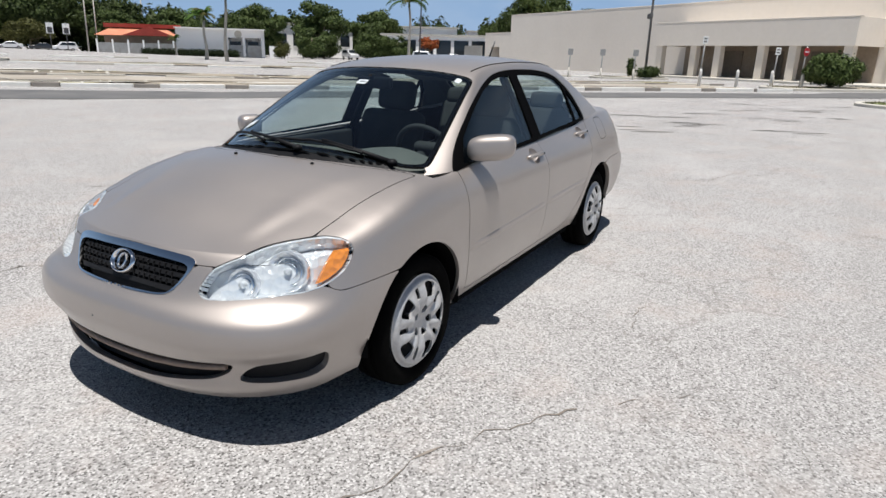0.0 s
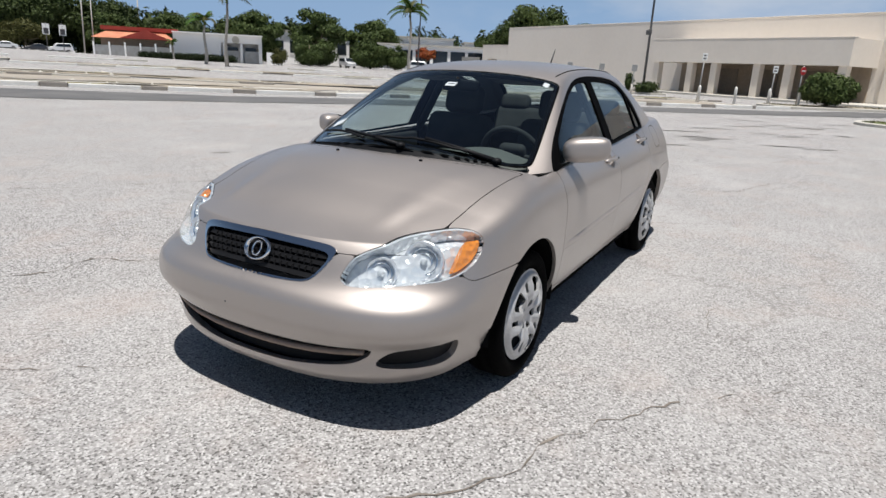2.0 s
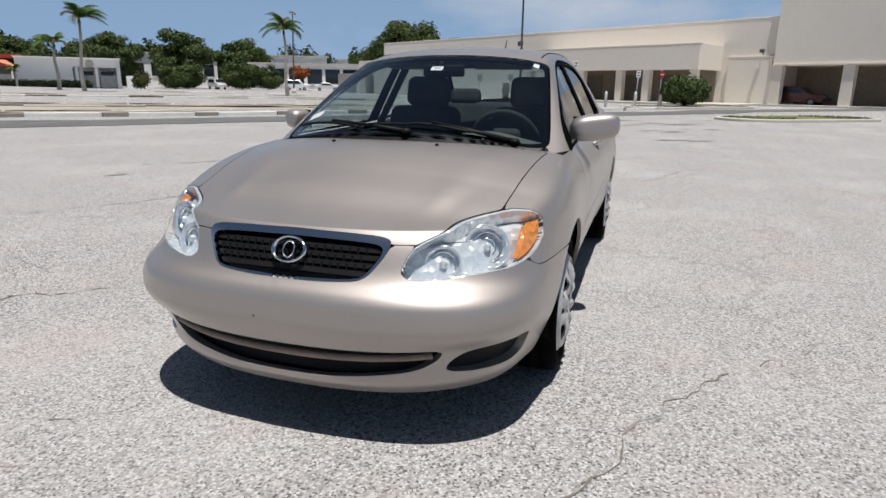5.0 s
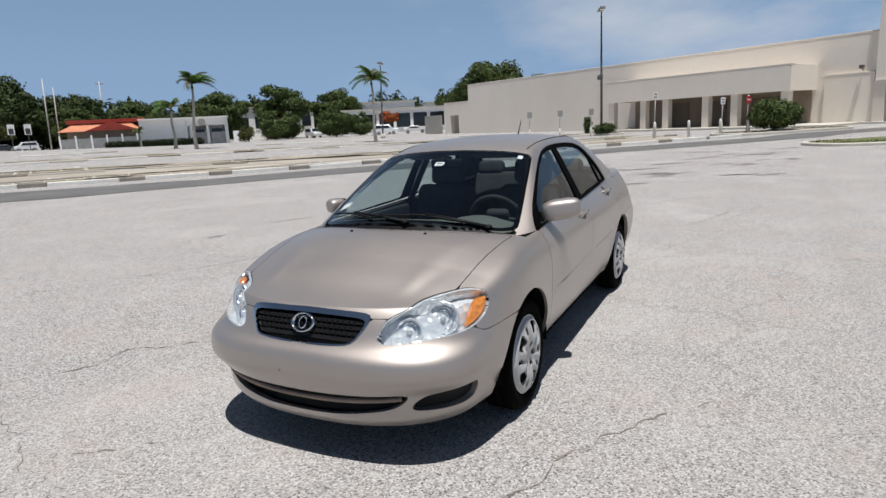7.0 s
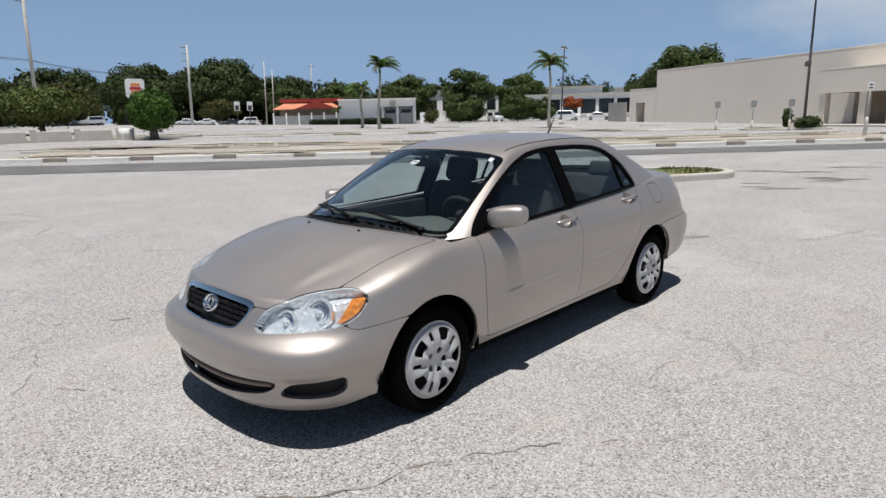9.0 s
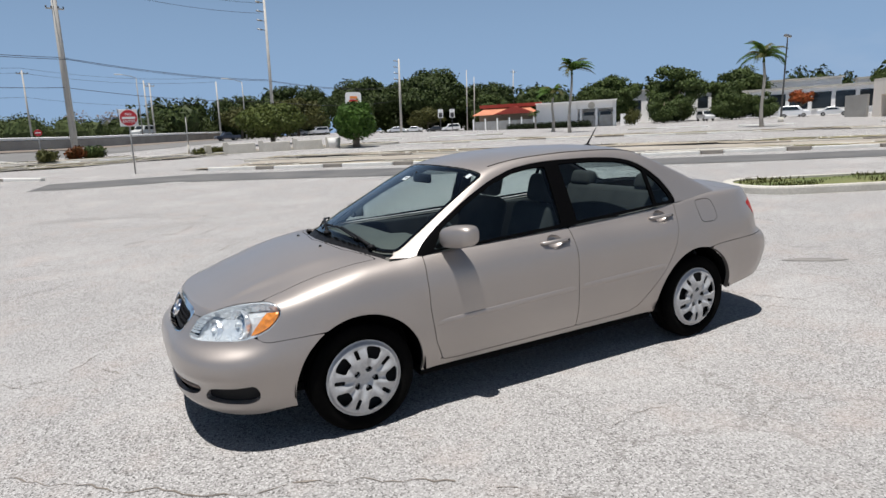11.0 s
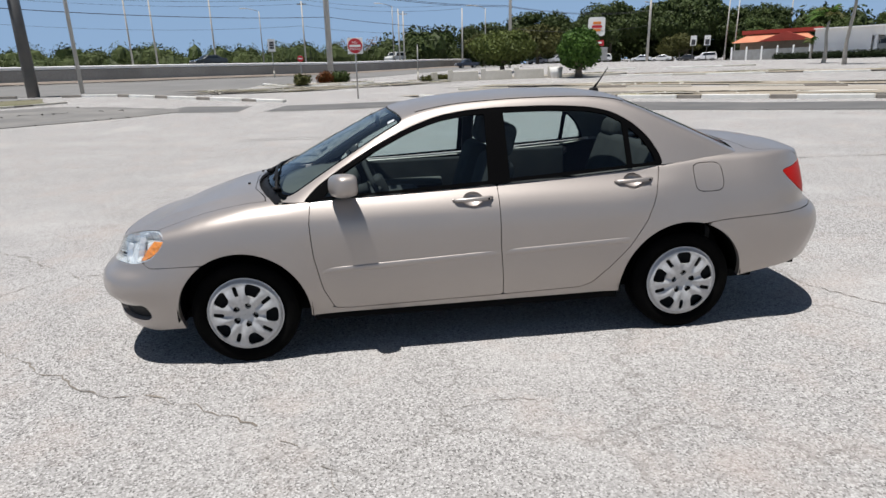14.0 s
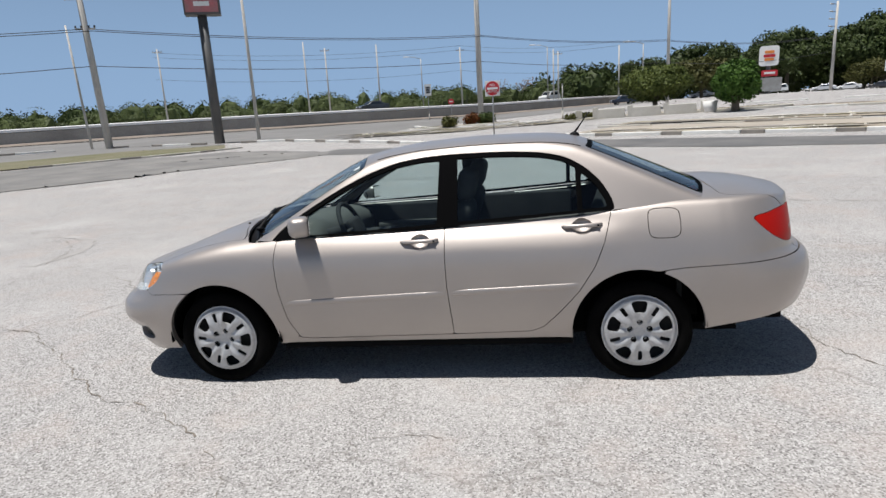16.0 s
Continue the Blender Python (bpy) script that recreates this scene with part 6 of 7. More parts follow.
grille_poly = smooth_in([(0, 0.724), (0.2, 0.722), (0.31, 0.717), (0.344, 0.708), (0.348, 0.694), (0.335, 0.668), (0.317, 0.64), (0.29, 0.605), (0.262, 0.591), (0.22, 0.586), (0.12, 0.581), (0, 0.579), (-0.12, 0.581), (-0.22, 0.586), (-0.262, 0.591), (-0.29, 0.605), (-0.317, 0.64), (-0.335, 0.668), (-0.348, 0.694), (-0.344, 0.708), (-0.31, 0.717), (-0.2, 0.722)])
intake_poly = smooth_in([(0, 0.356), (0.2, 0.358), (0.4, 0.362), (0.525, 0.368), (0.545, 0.358), (0.525, 0.326), (0.48, 0.297), (0.42, 0.28), (0.22, 0.258), (0, 0.249), (-0.22, 0.258), (-0.42, 0.28), (-0.48, 0.297), (-0.525, 0.326), (-0.545, 0.358), (-0.525, 0.368), (-0.4, 0.362), (-0.2, 0.358)])
fog_poly = smooth_in([(0.566, 0.29), (0.574, 0.304), (0.6, 0.328), (0.656, 0.356), (0.72, 0.363), (0.8, 0.367), (0.9, 0.374), (0.972, 0.384), (0.985, 0.375), (0.985, 0.33), (0.968, 0.292), (0.93, 0.274), (0.88, 0.266), (0.72, 0.268), (0.6, 0.277)])


def wrap_f(x, y, z):
    return np.abs(y) + 0.8 * (x + 2.11)


def door_front(x, y, z):
    return np.where(np.abs(y) > 0.5, door_f_poly(x, z), -1.0)


def door_rear(x, y, z):
    return np.where(np.abs(y) > 0.5, door_r_poly(x, z), -1.0)


def fuel(x, y, z):
    return np.where(y < -0.4, fuel_poly(x, z), -1.0)


def hood(x, y, z):
    return np.minimum(hood_poly(x, y), np.where(x < -1.9, 1.8 * (z - front_lid(y)), 1.0))


def front_lid(y):
    return np.maximum(0.7275 - 0.030 * (np.abs(y) / 0.34) ** 2, 0.697)


def trunk(x, y, z):
    return np.minimum(trunk_poly(x, y), z - 0.705)


def lamp(x, y, z):
    return np.where(x < -1.5, lamp_poly(wrap_f(x, y, z), z), -1.0)


def tail(x, y, z):
    return np.where(x > 1.7, tail_poly(x + 0.8 * (0.73 - np.abs(y)), z), -1.0)


def grille(x, y, z):
    return np.where(x < -1.9, grille_poly(y, z), -1.0)


def intake(x, y, z):
    return np.where(x < -1.8, intake_poly(y, z), -1.0)


def fog(x, y, z):
    return np.where(x < -1.6, fog_poly(wrap_f(x, y, z), z), -1.0)


def arch(x, y, z):
    a = 0.368 - np.hypot(x + 1.297, z - 0.300)
    b = 0.374 - np.hypot(x - 1.288, z - 0.305)
    return np.maximum(a, b)


seam_f = curve((-2.2, -1.98, -1.78, -1.70, -1.4), (0.90, 0.80, 0.60, 0.604, 0.618))
seam_r = curve((1.2, 1.40, 1.50, 1.75, 2.06, 2.2, 2.4), (0.650, 0.664, 0.675, 0.687, 0.700, 0.703, 0.703))


def bumper_f(x, y, z):
    return np.minimum(seam_f(x) - z, -1.32 - x)


def bumper_r(x, y, z):
    return np.minimum(seam_r(x) - z, x - 1.32)


def cabin(x, y, z):
    """The open part of the lower shell, below the glasshouse."""
    yb = belt_y(x) - 0.012 - 0.11 * np.clip((x - 1.145) / 0.03, 0, 1)
    return np.minimum.reduce([yb - np.abs(y), x + 1.262 - 0.16 * (np.abs(y) / 0.7) ** 2, 1.765 - 0.10 * (np.abs(y) / 0.62) ** 2 - x, z - 0.80])


ws_poly = smooth_in([(-1.215, 0.0), (-1.170, -0.36), (-1.075, -0.59), (-1.01, -0.672), (-0.96, -0.684), (-0.36, -0.570), (-0.335, -0.550), (-0.35, -0.45), (-0.40, -0.22), (-0.415, 0.0), (-0.40, 0.22), (-0.35, 0.45), (-0.335, 0.550), (-0.36, 0.570), (-0.96, 0.684), (-1.01, 0.672), (-1.075, 0.59), (-1.170, 0.36)])
bl_poly = smooth_in([(1.095, 0.0), (1.075, -0.35), (1.05, -0.45), (1.065, -0.485), (1.645, -0.590), (1.69, -0.575), (1.73, -0.42), (1.755, 0.0), (1.73, 0.42), (1.69, 0.575), (1.645, 0.590), (1.065, 0.485), (1.05, 0.45), (1.075, 0.35)])
dlo_poly = smooth_in([(-0.935, 0.897), (-0.60, 0.910), (0.17, 0.945), (1.15, 0.998), (1.178, 1.01), (1.165, 1.07), (1.11, 1.165), (1.03, 1.245), (0.92, 1.312), (0.78, 1.348), (0.55, 1.366), (0.23, 1.370), (0.05, 1.362), (-0.12, 1.340), (-0.30, 1.284), (-0.50, 1.195), (-0.72, 1.072), (-0.85, 0.985)])
win_f_poly = poly_in([(-0.80, 0.941), (-0.60, 0.945), (0.135, 0.974), (0.150, 1.335), (0.03, 1.333), (-0.12, 1.312), (-0.30, 1.256), (-0.50, 1.166), (-0.70, 1.055)])
win_r_poly = poly_in([(0.262, 0.981), (0.965, 1.013), (0.965, 1.252), (0.88, 1.300), (0.76, 1.325), (0.55, 1.340), (0.262, 1.342)])
win_q_poly = poly_in([(0.995, 1.016), (1.135, 1.024), (1.125, 1.068), (1.075, 1.150), (0.995, 1.228)])


def plan_only(poly, lo):
    return lambda x, y, z: np.where(z > lo, poly(x, y), -1.0)


def side_only(poly):
    return lambda x, y, z: np.where(np.abs(y) > 0.42, poly(x, z), -1.0)


windscreen, backlight = plan_only(ws_poly, 0.9), plan_only(bl_poly, 1.0)
dlo, win_f, win_r, win_q = side_only(dlo_poly), side_only(win_f_poly), side_only(win_r_poly), side_only(win_q_poly)


# ---- the saloon car: materials ----
def make_paint():
    m = material("champagne_metallic_paint", (0.38, 0.34, 0.31), 0.53, 0.80)
    b = bsdf(m)
    b.inputs["Coat Weight"].default_value = 1.0
    b.inputs["Coat Roughness"].default_value = 0.27
    b.inputs["Coat IOR"].default_value = 1.6
    vec = coords(m)
    flake = noise_of(m, vec, 900.0, 2)
    dust = span(m, noise_of(m, vec, 2.2, 5), 0.35, 0.7)
    colour = mix(m, span(m, flake, 0.3, 0.7), (0.362, 0.323, 0.297), (0.437, 0.394, 0.364))
    link(m, mix(m, span(m, dust, 0, 1, 0.0, 0.08), colour, (0.36, 0.32, 0.29)), b.inputs["Base Color"])
    link(m, span(m, dust, 0, 1, 0.52, 0.58), b.inputs["Roughness"])
    return m


def glass(name, tint, rough=0.0, power=4.5):
    m = bpy.data.materials.new(name)
    m.use_nodes = True
    nt = m.node_tree
    nt.nodes.remove(nt.nodes["Principled BSDF"])
    clear = nt.nodes.new("ShaderNodeBsdfTransparent")
    clear.inputs["Color"].default_value = (*tint, 1)
    gloss = nt.nodes.new("ShaderNodeBsdfGlossy")
    gloss.inputs["Roughness"].default_value = rough
    edge = nt.nodes.new("ShaderNodeLayerWeight")
    edge.inputs["Blend"].default_value = 0.5
    steep = nt.nodes.new("ShaderNodeMath")
    steep.operation = "POWER"
    steep.inputs[1].default_value = power
    nt.links.new(edge.outputs["Facing"], steep.inputs[0])
    fres = nt.nodes.new("ShaderNodeMapRange")
    fres.inputs["To Min"].default_value = 0.065
    fres.inputs["To Max"].default_value = 0.85
    nt.links.new(steep.outputs["Value"], fres.inputs["Value"])
    both = nt.nodes.new("ShaderNodeMixShader")
    nt.links.new(fres.outputs["Result"], both.inputs["Fac"])
    nt.links.new(clear.outputs["BSDF"], both.inputs[1])
    nt.links.new(gloss.outputs["BSDF"], both.inputs[2])
    nt.links.new(both.outputs["Shader"], nt.nodes["Material Output"].inputs["Surface"])
    return m


def faceted(name, colour, rough, metal, scale):
    """A bright moulded reflector broken into small flutes and facets."""
    m = material(name, colour, rough, metal)
    cell = node(m, "ShaderNodeTexVoronoi", Scale=scale)
    link(m, coords(m), cell.inputs["Vector"])
    bump(m, cell.outputs["Distance"], 0.45, 0.02)
    return m


PAINT = make_paint()
TRIM = weathered("black_plastic_trim", (0.009, 0.009, 0.010), (0.015, 0.015, 0.016), 4.0, 0.5, 90, 0.1, 0.001)
SEAL = material("black_rubber_seal", (0.0025, 0.0025, 0.0028), 0.7)
GLASS = glass("tinted_car_glass", (0.74, 0.835, 0.84))
SCREEN = glass("laminated_windscreen_glass", (0.74, 0.835, 0.84), 0.0, 3.0)
LENS = glass("clear_lamp_lens", (0.93, 0.95, 0.96))
CHROME = material("chrome", (0.80, 0.80, 0.80), 0.10, 1.0)
SATIN = faceted("satin_reflector", (0.80, 0.82, 0.83), 0.20, 0.35, 32.0)
BOWL = faceted("bowl_reflector", (0.90, 0.91, 0.92), 0.14, 0.6, 36.0)
AMBER = faceted("amber_plastic", (0.90, 0.30, 0.05), 0.22, 0.1, 40.0)
RED_LENS = material("red_lamp_plastic", (0.36, 0.008, 0.005), 0.35, 0.0)
RUBBER = weathered("tyre_rubber", (0.003, 0.003, 0.003), (0.006, 0.0058, 0.0055), 5.0, 0.85, 70, 0.2, 0.002)
HUBCAP = weathered("silver_hubcap_paint", (0.52, 0.517, 0.515), (0.46, 0.458, 0.455), 5.0, 0.36, 60, 0.0, metal=0.25)
CLOTH = weathered("grey_seat_cloth", (0.045, 0.045, 0.045), (0.065, 0.064, 0.062), 6.0, 0.95, 160, 0.3, 0.002)
DASH = weathered("grey_dash_plastic", (0.11, 0.108, 0.10), (0.14, 0.135, 0.12), 5.0, 0.8, 200, 0.2, 0.001)
CABIN_DARK = weathered("dark_cabin_plastic", (0.035, 0.035, 0.036), (0.055, 0.053, 0.052), 4.0, 0.8, 120, 0.2, 0.001)
LINER = weathered("grey_headliner", (0.15, 0.147, 0.14), (0.12, 0.117, 0.11), 4.0, 0.95, 120, 0.2, 0.001)
STICKER = material("white_paper_sticker", (0.52, 0.56, 0.58), 0.6)
UNDER = material("underbody_black", (0.008, 0.008, 0.008), 0.9)
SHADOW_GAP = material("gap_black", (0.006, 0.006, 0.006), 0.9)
MIRROR = material("mirror_glass", (0.9, 0.9, 0.9), 0.02, 1.0)

for dull, level in ((TRIM, 0.12), (SEAL, 0.02), (RUBBER, 0.02), (RED_LENS, 0.06), (UNDER, 0.0), (SHADOW_GAP, 0.0), (CABIN_DARK, 0.25), (CLOTH, 0.1)):
    bsdf(dull).inputs["Specular IOR Level"].default_value = level

# ---- the saloon car: skin ----
car = thing("car", pose(0, 0, 0), "champagne beige four-door saloon car parked on the open lot", "car")
HANDLES = ((0.035, 0.878), (0.988, 0.923))


def handle_bowl(x, y, z):
    """Positive inside the finger recesses behind the pull handles."""
    best = np.full(np.shape(x), -1.0)
    for cx, cz in HANDLES:
        best = np.maximum(best, 0.05 * (1 - np.hypot((x - cx) / 0.060, (z - cz) / 0.042)))
    return np.where(np.abs(y) > 0.5, best, -1.0)


HOLES = any_of(lamp, tail, grille, intake, fog, arch)
for side_name, half in (("left", left), ("right", right)):
    part("front_door", cut(BODY, BODY_N, both_of(inside(door_front, GAP), outside(cabin), outside(handle_bowl), half), PAINT, "front_door", 0, 0.018), car)
    part("rear_door", cut(BODY, BODY_N, both_of(inside(door_rear, GAP), outside(cabin), outside(handle_bowl), outside(arch), half), PAINT, "rear_door", 0, 0.018), car)
    part("fender", cut(BODY, BODY_N, both_of(lambda x, y, z: -0.6 - x, outside(door_front, GAP), outside(hood, GAP), outside(HOLES), outside(cabin), any_of(lambda x, y, z: z - seam_f(x) - GAP, lambda x, y, z: x + 1.32), any_of(lambda x, y, z: z - 0.29, lambda x, y, z: -0.92 - x), half), PAINT, "fender", 0, 0.018), car)
for half in (left, right):
    part("body_side", cut(BODY, BODY_N, both_of(lambda x, y, z: x + 0.92, any_of(lambda x, y, z: x + 0.6, lambda x, y, z: 0.29 - z), outside(door_front, GAP), outside(door_rear, GAP), outside(bumper_r, GAP), outside(trunk, GAP), outside(fuel, GAP), outside(tail), outside(arch), outside(cabin), half), PAINT, "body_side", 0, 0.018), car)
part("front_bumper", cut(BODY, BODY_N, both_of(inside(bumper_f, GAP * 0.4), outside(hood, GAP), outside(HOLES)), PAINT, "front_bumper", 0, 0.03), car)
part("hood", cut(BODY, BODY_N, both_of(inside(hood, GAP), outside(lamp, 0.001), outside(grille)), PAINT, "hood", 0.0, 0.016), car)
part("trunk_lid", cut(BODY, BODY_N, both_of(inside(trunk, GAP), outside(tail), outside(cabin)), PAINT, "trunk_lid", 0, 0.016), car)
part("rear_bumper", cut(BODY, BODY_N, both_of(inside(bumper_r, GAP), outside(trunk, GAP), outside(arch), outside(tail)), PAINT, "rear_bumper", 0, 0.03), car)
part("fuel_flap", cut(BODY, BODY_N, inside(fuel, GAP), PAINT, "fuel_flap", 0, 0.01), car)
part("inner_shell", cut(BODY, BODY_N, both_of(outside(arch, 0.0), outside(cabin, 0.0), outside(handle_bowl, 0.0), outside(any_of(lamp, grille, intake, fog, tail), 0.0)), SHADOW_GAP, "inner_shell", -0.022), car, "black inner structure behind the panel gaps")

# glasshouse: roof skin, seals and panes
roof_top = both_of(outside(windscreen, 0.005), outside(backlight, 0.014), outside(dlo, 0.0), lambda x, y, z: z - belt_z(x) + 0.05 * np.clip((x - 1.14) / 0.06, 0, 1), any_of(lambda x, y, z: x + 1.015, lambda x, y, z: np.abs(y) - 0.69), lambda x, y, z: x + 1.19, lambda x, y, z: 1.83 - x)
part("roof", cut(ROOF, ROOF_N, roof_top, PAINT, "roof", 0, 0.02), car)
part("headliner", cut(ROOF, ROOF_N, both_of(outside(windscreen, 0.0), outside(backlight, 0.0), outside(dlo, -0.02), lambda x, y, z: z - 0.98), LINER, "headliner", -0.035), car, "grey fabric headliner and pillar trim")
part("windscreen", cut(ROOF, ROOF_N, inside(windscreen, 0.0), SCREEN, "windscreen", -0.004), car, "tinted windscreen")
part("windscreen_seal", cut(ROOF, ROOF_N, both_of(grown(windscreen, 0.007), outside(windscreen, -0.004)), SEAL, "windscreen_seal", -0.002), car, "black windscreen border")
part("frit_band", cut(ROOF, ROOF_N, both_of(inside(windscreen, 0.0), any_of(lambda x, y, z: -1.158 + 0.125 * (np.abs(y) / 0.62) ** 2 - x, lambda x, y, z: 0.024 - windscreen(x, y, z))), SEAL, "frit_band", -0.009), car, "black border round the windscreen glass")
part("rear_window", cut(ROOF, ROOF_N, inside(backlight, 0.0), GLASS, "rear_window", -0.004), car, "tinted rear window")
part("rear_window_seal", cut(ROOF, ROOF_N, both_of(grown(backlight, 0.016), outside(backlight, -0.02)), SEAL, "rear_window_seal", -0.002), car, "black rear window border")
for side_name, half in (("left", left), ("right", right)):
    part("window_frame", cut(ROOF, ROOF_N, both_of(inside(dlo, 0.0), outside(win_f), outside(win_r), outside(win_q), half), SEAL, "window_frame", -0.004, 0.012), car, "black window frames and centre pillar")
    for pane_name, w in (("front_side_window", win_f), ("rear_side_window", win_r), ("quarter_window", win_q)):
        part(pane_name, cut(ROOF, ROOF_N, both_of(grown(w, 0.006), half), GLASS, pane_name, -0.012), car, "tinted side glass")


# ---- the saloon car: lamps and front ----
def surf(p, z, s):
    """The skin's place and normal in front, at the wrapped width p and height z, on side s."""
    x, y, zz = NOSE[..., 0], NOSE[..., 1], NOSE[..., 2]
    miss = (np.abs(y) + 0.8 * (x + 2.11) - p) ** 2 + (zz - z) ** 2 + np.where(y * s < 0, 9.0, 0.0)
    i = np.unravel_index(np.argmin(miss), miss.shape)
    n = Vector(NOSE_N[i])
    return Vector(NOSE[i]), n


def lathe(profile, sides=40, axis="Y"):
    """A turned mesh from (radius, height) pairs about the y axis."""
    bm = bmesh.new()
    rings = []
    for r, h in profile:
        if r < 1e-5:
            rings.append([bm.verts.new((0, h, 0))])
        else:
            rings.append([bm.verts.new((r * math.cos(k * math.tau / sides), h, r * math.sin(k * math.tau / sides))) for k in range(sides)])
    for a, b in zip(rings, rings[1:]):
        for k in range(sides):
            q = [a[k % len(a)], a[(k + 1) % len(a)], b[(k + 1) % len(b)], b[k % len(b)]]
            q = [v for i, v in enumerate(q) if v not in q[:i]]
            if len(q) > 2:
                bm.faces.new(q).smooth = True
    bmesh.ops.recalc_face_normals(bm, faces=bm.faces[:])
    return bm


def facing(where, normal, depth=0.0):
    """A pose whose -y axis points along the normal."""
    return Matrix.Translation(where + normal * depth) @ (-normal).to_track_quat("Y", "Z").to_matrix().to_4x4()


FINE, FINE_N = refined(BODY[:nose_rows], 4), refined(BODY_N[:nose_rows], 4)
FINE_N = FINE_N / np.maximum(np.linalg.norm(FINE_N, axis=2, keepdims=True), 1e-9)
for s, half in ((-1, left), (1, right)):
    light = part("headlamp", cut(FINE, FINE_N, both_of(inside(lamp, 0.001), half), LENS, "headlamp", -0.001), car, "clear headlamp lens over chrome bowls")
    part("bucket", cut(FINE, FINE_N, both_of(inside(lamp, 0.0), half), SATIN, "bucket", -0.055), light, "silver lamp bucket")
    part("bucket_rim", cut(FINE, FINE_N, both_of(inside(lamp, 0.001), outside(lamp, -0.005), half), SATIN, "bucket_rim", -0.003, 0.05), light, "silver lamp rim")
    part("lamp_seal", cut(FINE, FINE_N, both_of(grown(lamp, 0.002), outside(lamp, -0.002), half), SEAL, "lamp_seal", -0.006, 0.012), light, "black gap round the lamp")
    part("turn_signal", cut(FINE, FINE_N, both_of(inside(lamp, 0.016), lambda x, y, z: wrap_f(x, y, z) - 0.962 - 0.7 * (z - 0.66), lambda x, y, z: 0.748 - z, half), AMBER, "turn_signal", -0.014, 0.03), light, "amber turn signal")
    for p, z, r in ((0.575, 0.640, 0.058), (0.785, 0.690, 0.072)):
        where, n = surf(p, z, s)
        n = (n + Vector((-0.9, 0, 0.05))).normalized()
        bowl = part("reflector_bowl", lathe([(0.012, 0.050), (r * 0.45, 0.044), (r * 0.8, 0.022), (r, 0.0), (r * 1.08, 0.001), (r * 1.08, 0.03)]), light, "round chrome reflector", BOWL)
        bowl.matrix_basis = facing(where, n, -0.046)
        for ring_r in (0.72, 0.42):
            ridge = part("flute_ring", lathe([(r * ring_r - 0.004, 0.03 - 0.02 * ring_r), (r * ring_r, 0.022 - 0.02 * ring_r), (r * ring_r + 0.004, 0.03 - 0.02 * ring_r)], 32), bowl, "", CHROME)
            ridge.matrix_basis = pose(0, 0, 0)
        bulb = part("bulb", lathe([(0, -0.006), (0.012, -0.004), (0.014, 0.012), (0.012, 0.045)], 16), bowl, "glass bulb with grey tip", SATIN)
        bulb.matrix_basis = pose(0, 0, 0)

# grille: dark recess, slats, chrome surround and a plain oval badge
inner_poly = smooth_in([(0, 0.699), (0.2, 0.696), (0.3, 0.69), (0.322, 0.681), (0.316, 0.662), (0.297, 0.632), (0.272, 0.604), (0.248, 0.598), (0.2, 0.594), (0, 0.589), (-0.2, 0.594), (-0.248, 0.598), (-0.272, 0.604), (-0.297, 0.632), (-0.316, 0.662), (-0.322, 0.681), (-0.3, 0.69), (-0.2, 0.696)])


def grille_in(x, y, z):
    return np.where(x < -1.9, inner_poly(y, z), -1.0)


g = part("grille", cut(NOSE, NOSE_N, inside(grille, 0.0), TRIM, "grille", -0.045), car, "black mesh grille")
part("surround", cut(NOSE, NOSE_N, both_of(grown(grille, 0.003), outside(grown(grille_in, 0.007))), CHROME, "surround", 0.003, 0.03), g, "chrome grille surround")


def slat_band(level, half_h):
    return lambda x, y, z: half_h - np.abs(z - level + 0.045 * y * y)


for level in (0.685, 0.661, 0.637, 0.613):
    part("slat", cut(NOSE, NOSE_N, both_of(grille_in, slat_band(level, 0.0075)), TRIM, "slat", -0.010, 0.03), g)
for k in range(19):
    for level in (0.673, 0.649, 0.625):
        y = -0.27 + 0.03 * k + (0.015 if level == 0.649 else 0)
        if inner_poly(np.array([y]), np.array([level]))[0] < 0.012:
            continue
        where, n = surf(abs(y) + 0.8 * (float(front_x(level)) + 2.11), level, 1 if y > 0 else -1)
        part("rib", box((where.x + 0.024, y, level), (0.03, 0.006, 0.020)), g, "", TRIM)
where, n = surf(0.0 + 0.8 * (float(front_x(0.662)) + 2.11), 0.662, -1)
where.y = 0.0
n = Vector((n.x, 0, n.z)).normalized()
badge = part("badge", lathe([(0.052, 0.006), (0.056, -0.004), (0.060, -0.008), (0.066, -0.004), (0.068, 0.006)], 40), g, "plain chrome oval badge", CHROME)
badge.matrix_basis = facing(where, n, 0.010) @ Matrix.Diagonal((1.0, 1.0, 0.72, 1))
for w, h in ((0.34, 0.64),):
    ring = part("badge_ring", lathe([(0.050, 0.006), (0.054, -0.003), (0.062, -0.006), (0.068, -0.003), (0.072, 0.006)], 32), badge, "", CHROME)
    ring.matrix_basis = pose(0, 0, 0.0 if w < h else 0.018) @ Matrix.Diagonal((w, 1.0, h, 1))

low = part("lower_intake", cut(NOSE, NOSE_N, grown(intake, 0.035), TRIM, "lower_intake", -0.045), car, "black lower air intake")
bar_pts = []
for k in range(31):
    y = -0.505 + 1.01 * k / 30
    level = 0.318 + 0.085 * y * y
    row = NOSE[:, : NOSE.shape[1] // 2 + 1]
    miss = (row[..., 1] + abs(y)) ** 2 + (row[..., 2] - level) ** 2
    i = np.unravel_index(np.argmin(miss), miss.shape)
    bar_pts.append((float(row[i][0]) + 0.014, y, level))
part("intake_bar", tube(bar_pts, 0.012, 8), low, "dusty brown crossbar", weathered("dusty_bar", (0.34, 0.25, 0.19), (0.24, 0.18, 0.14), 6.0, 0.8, 60, 0.1))
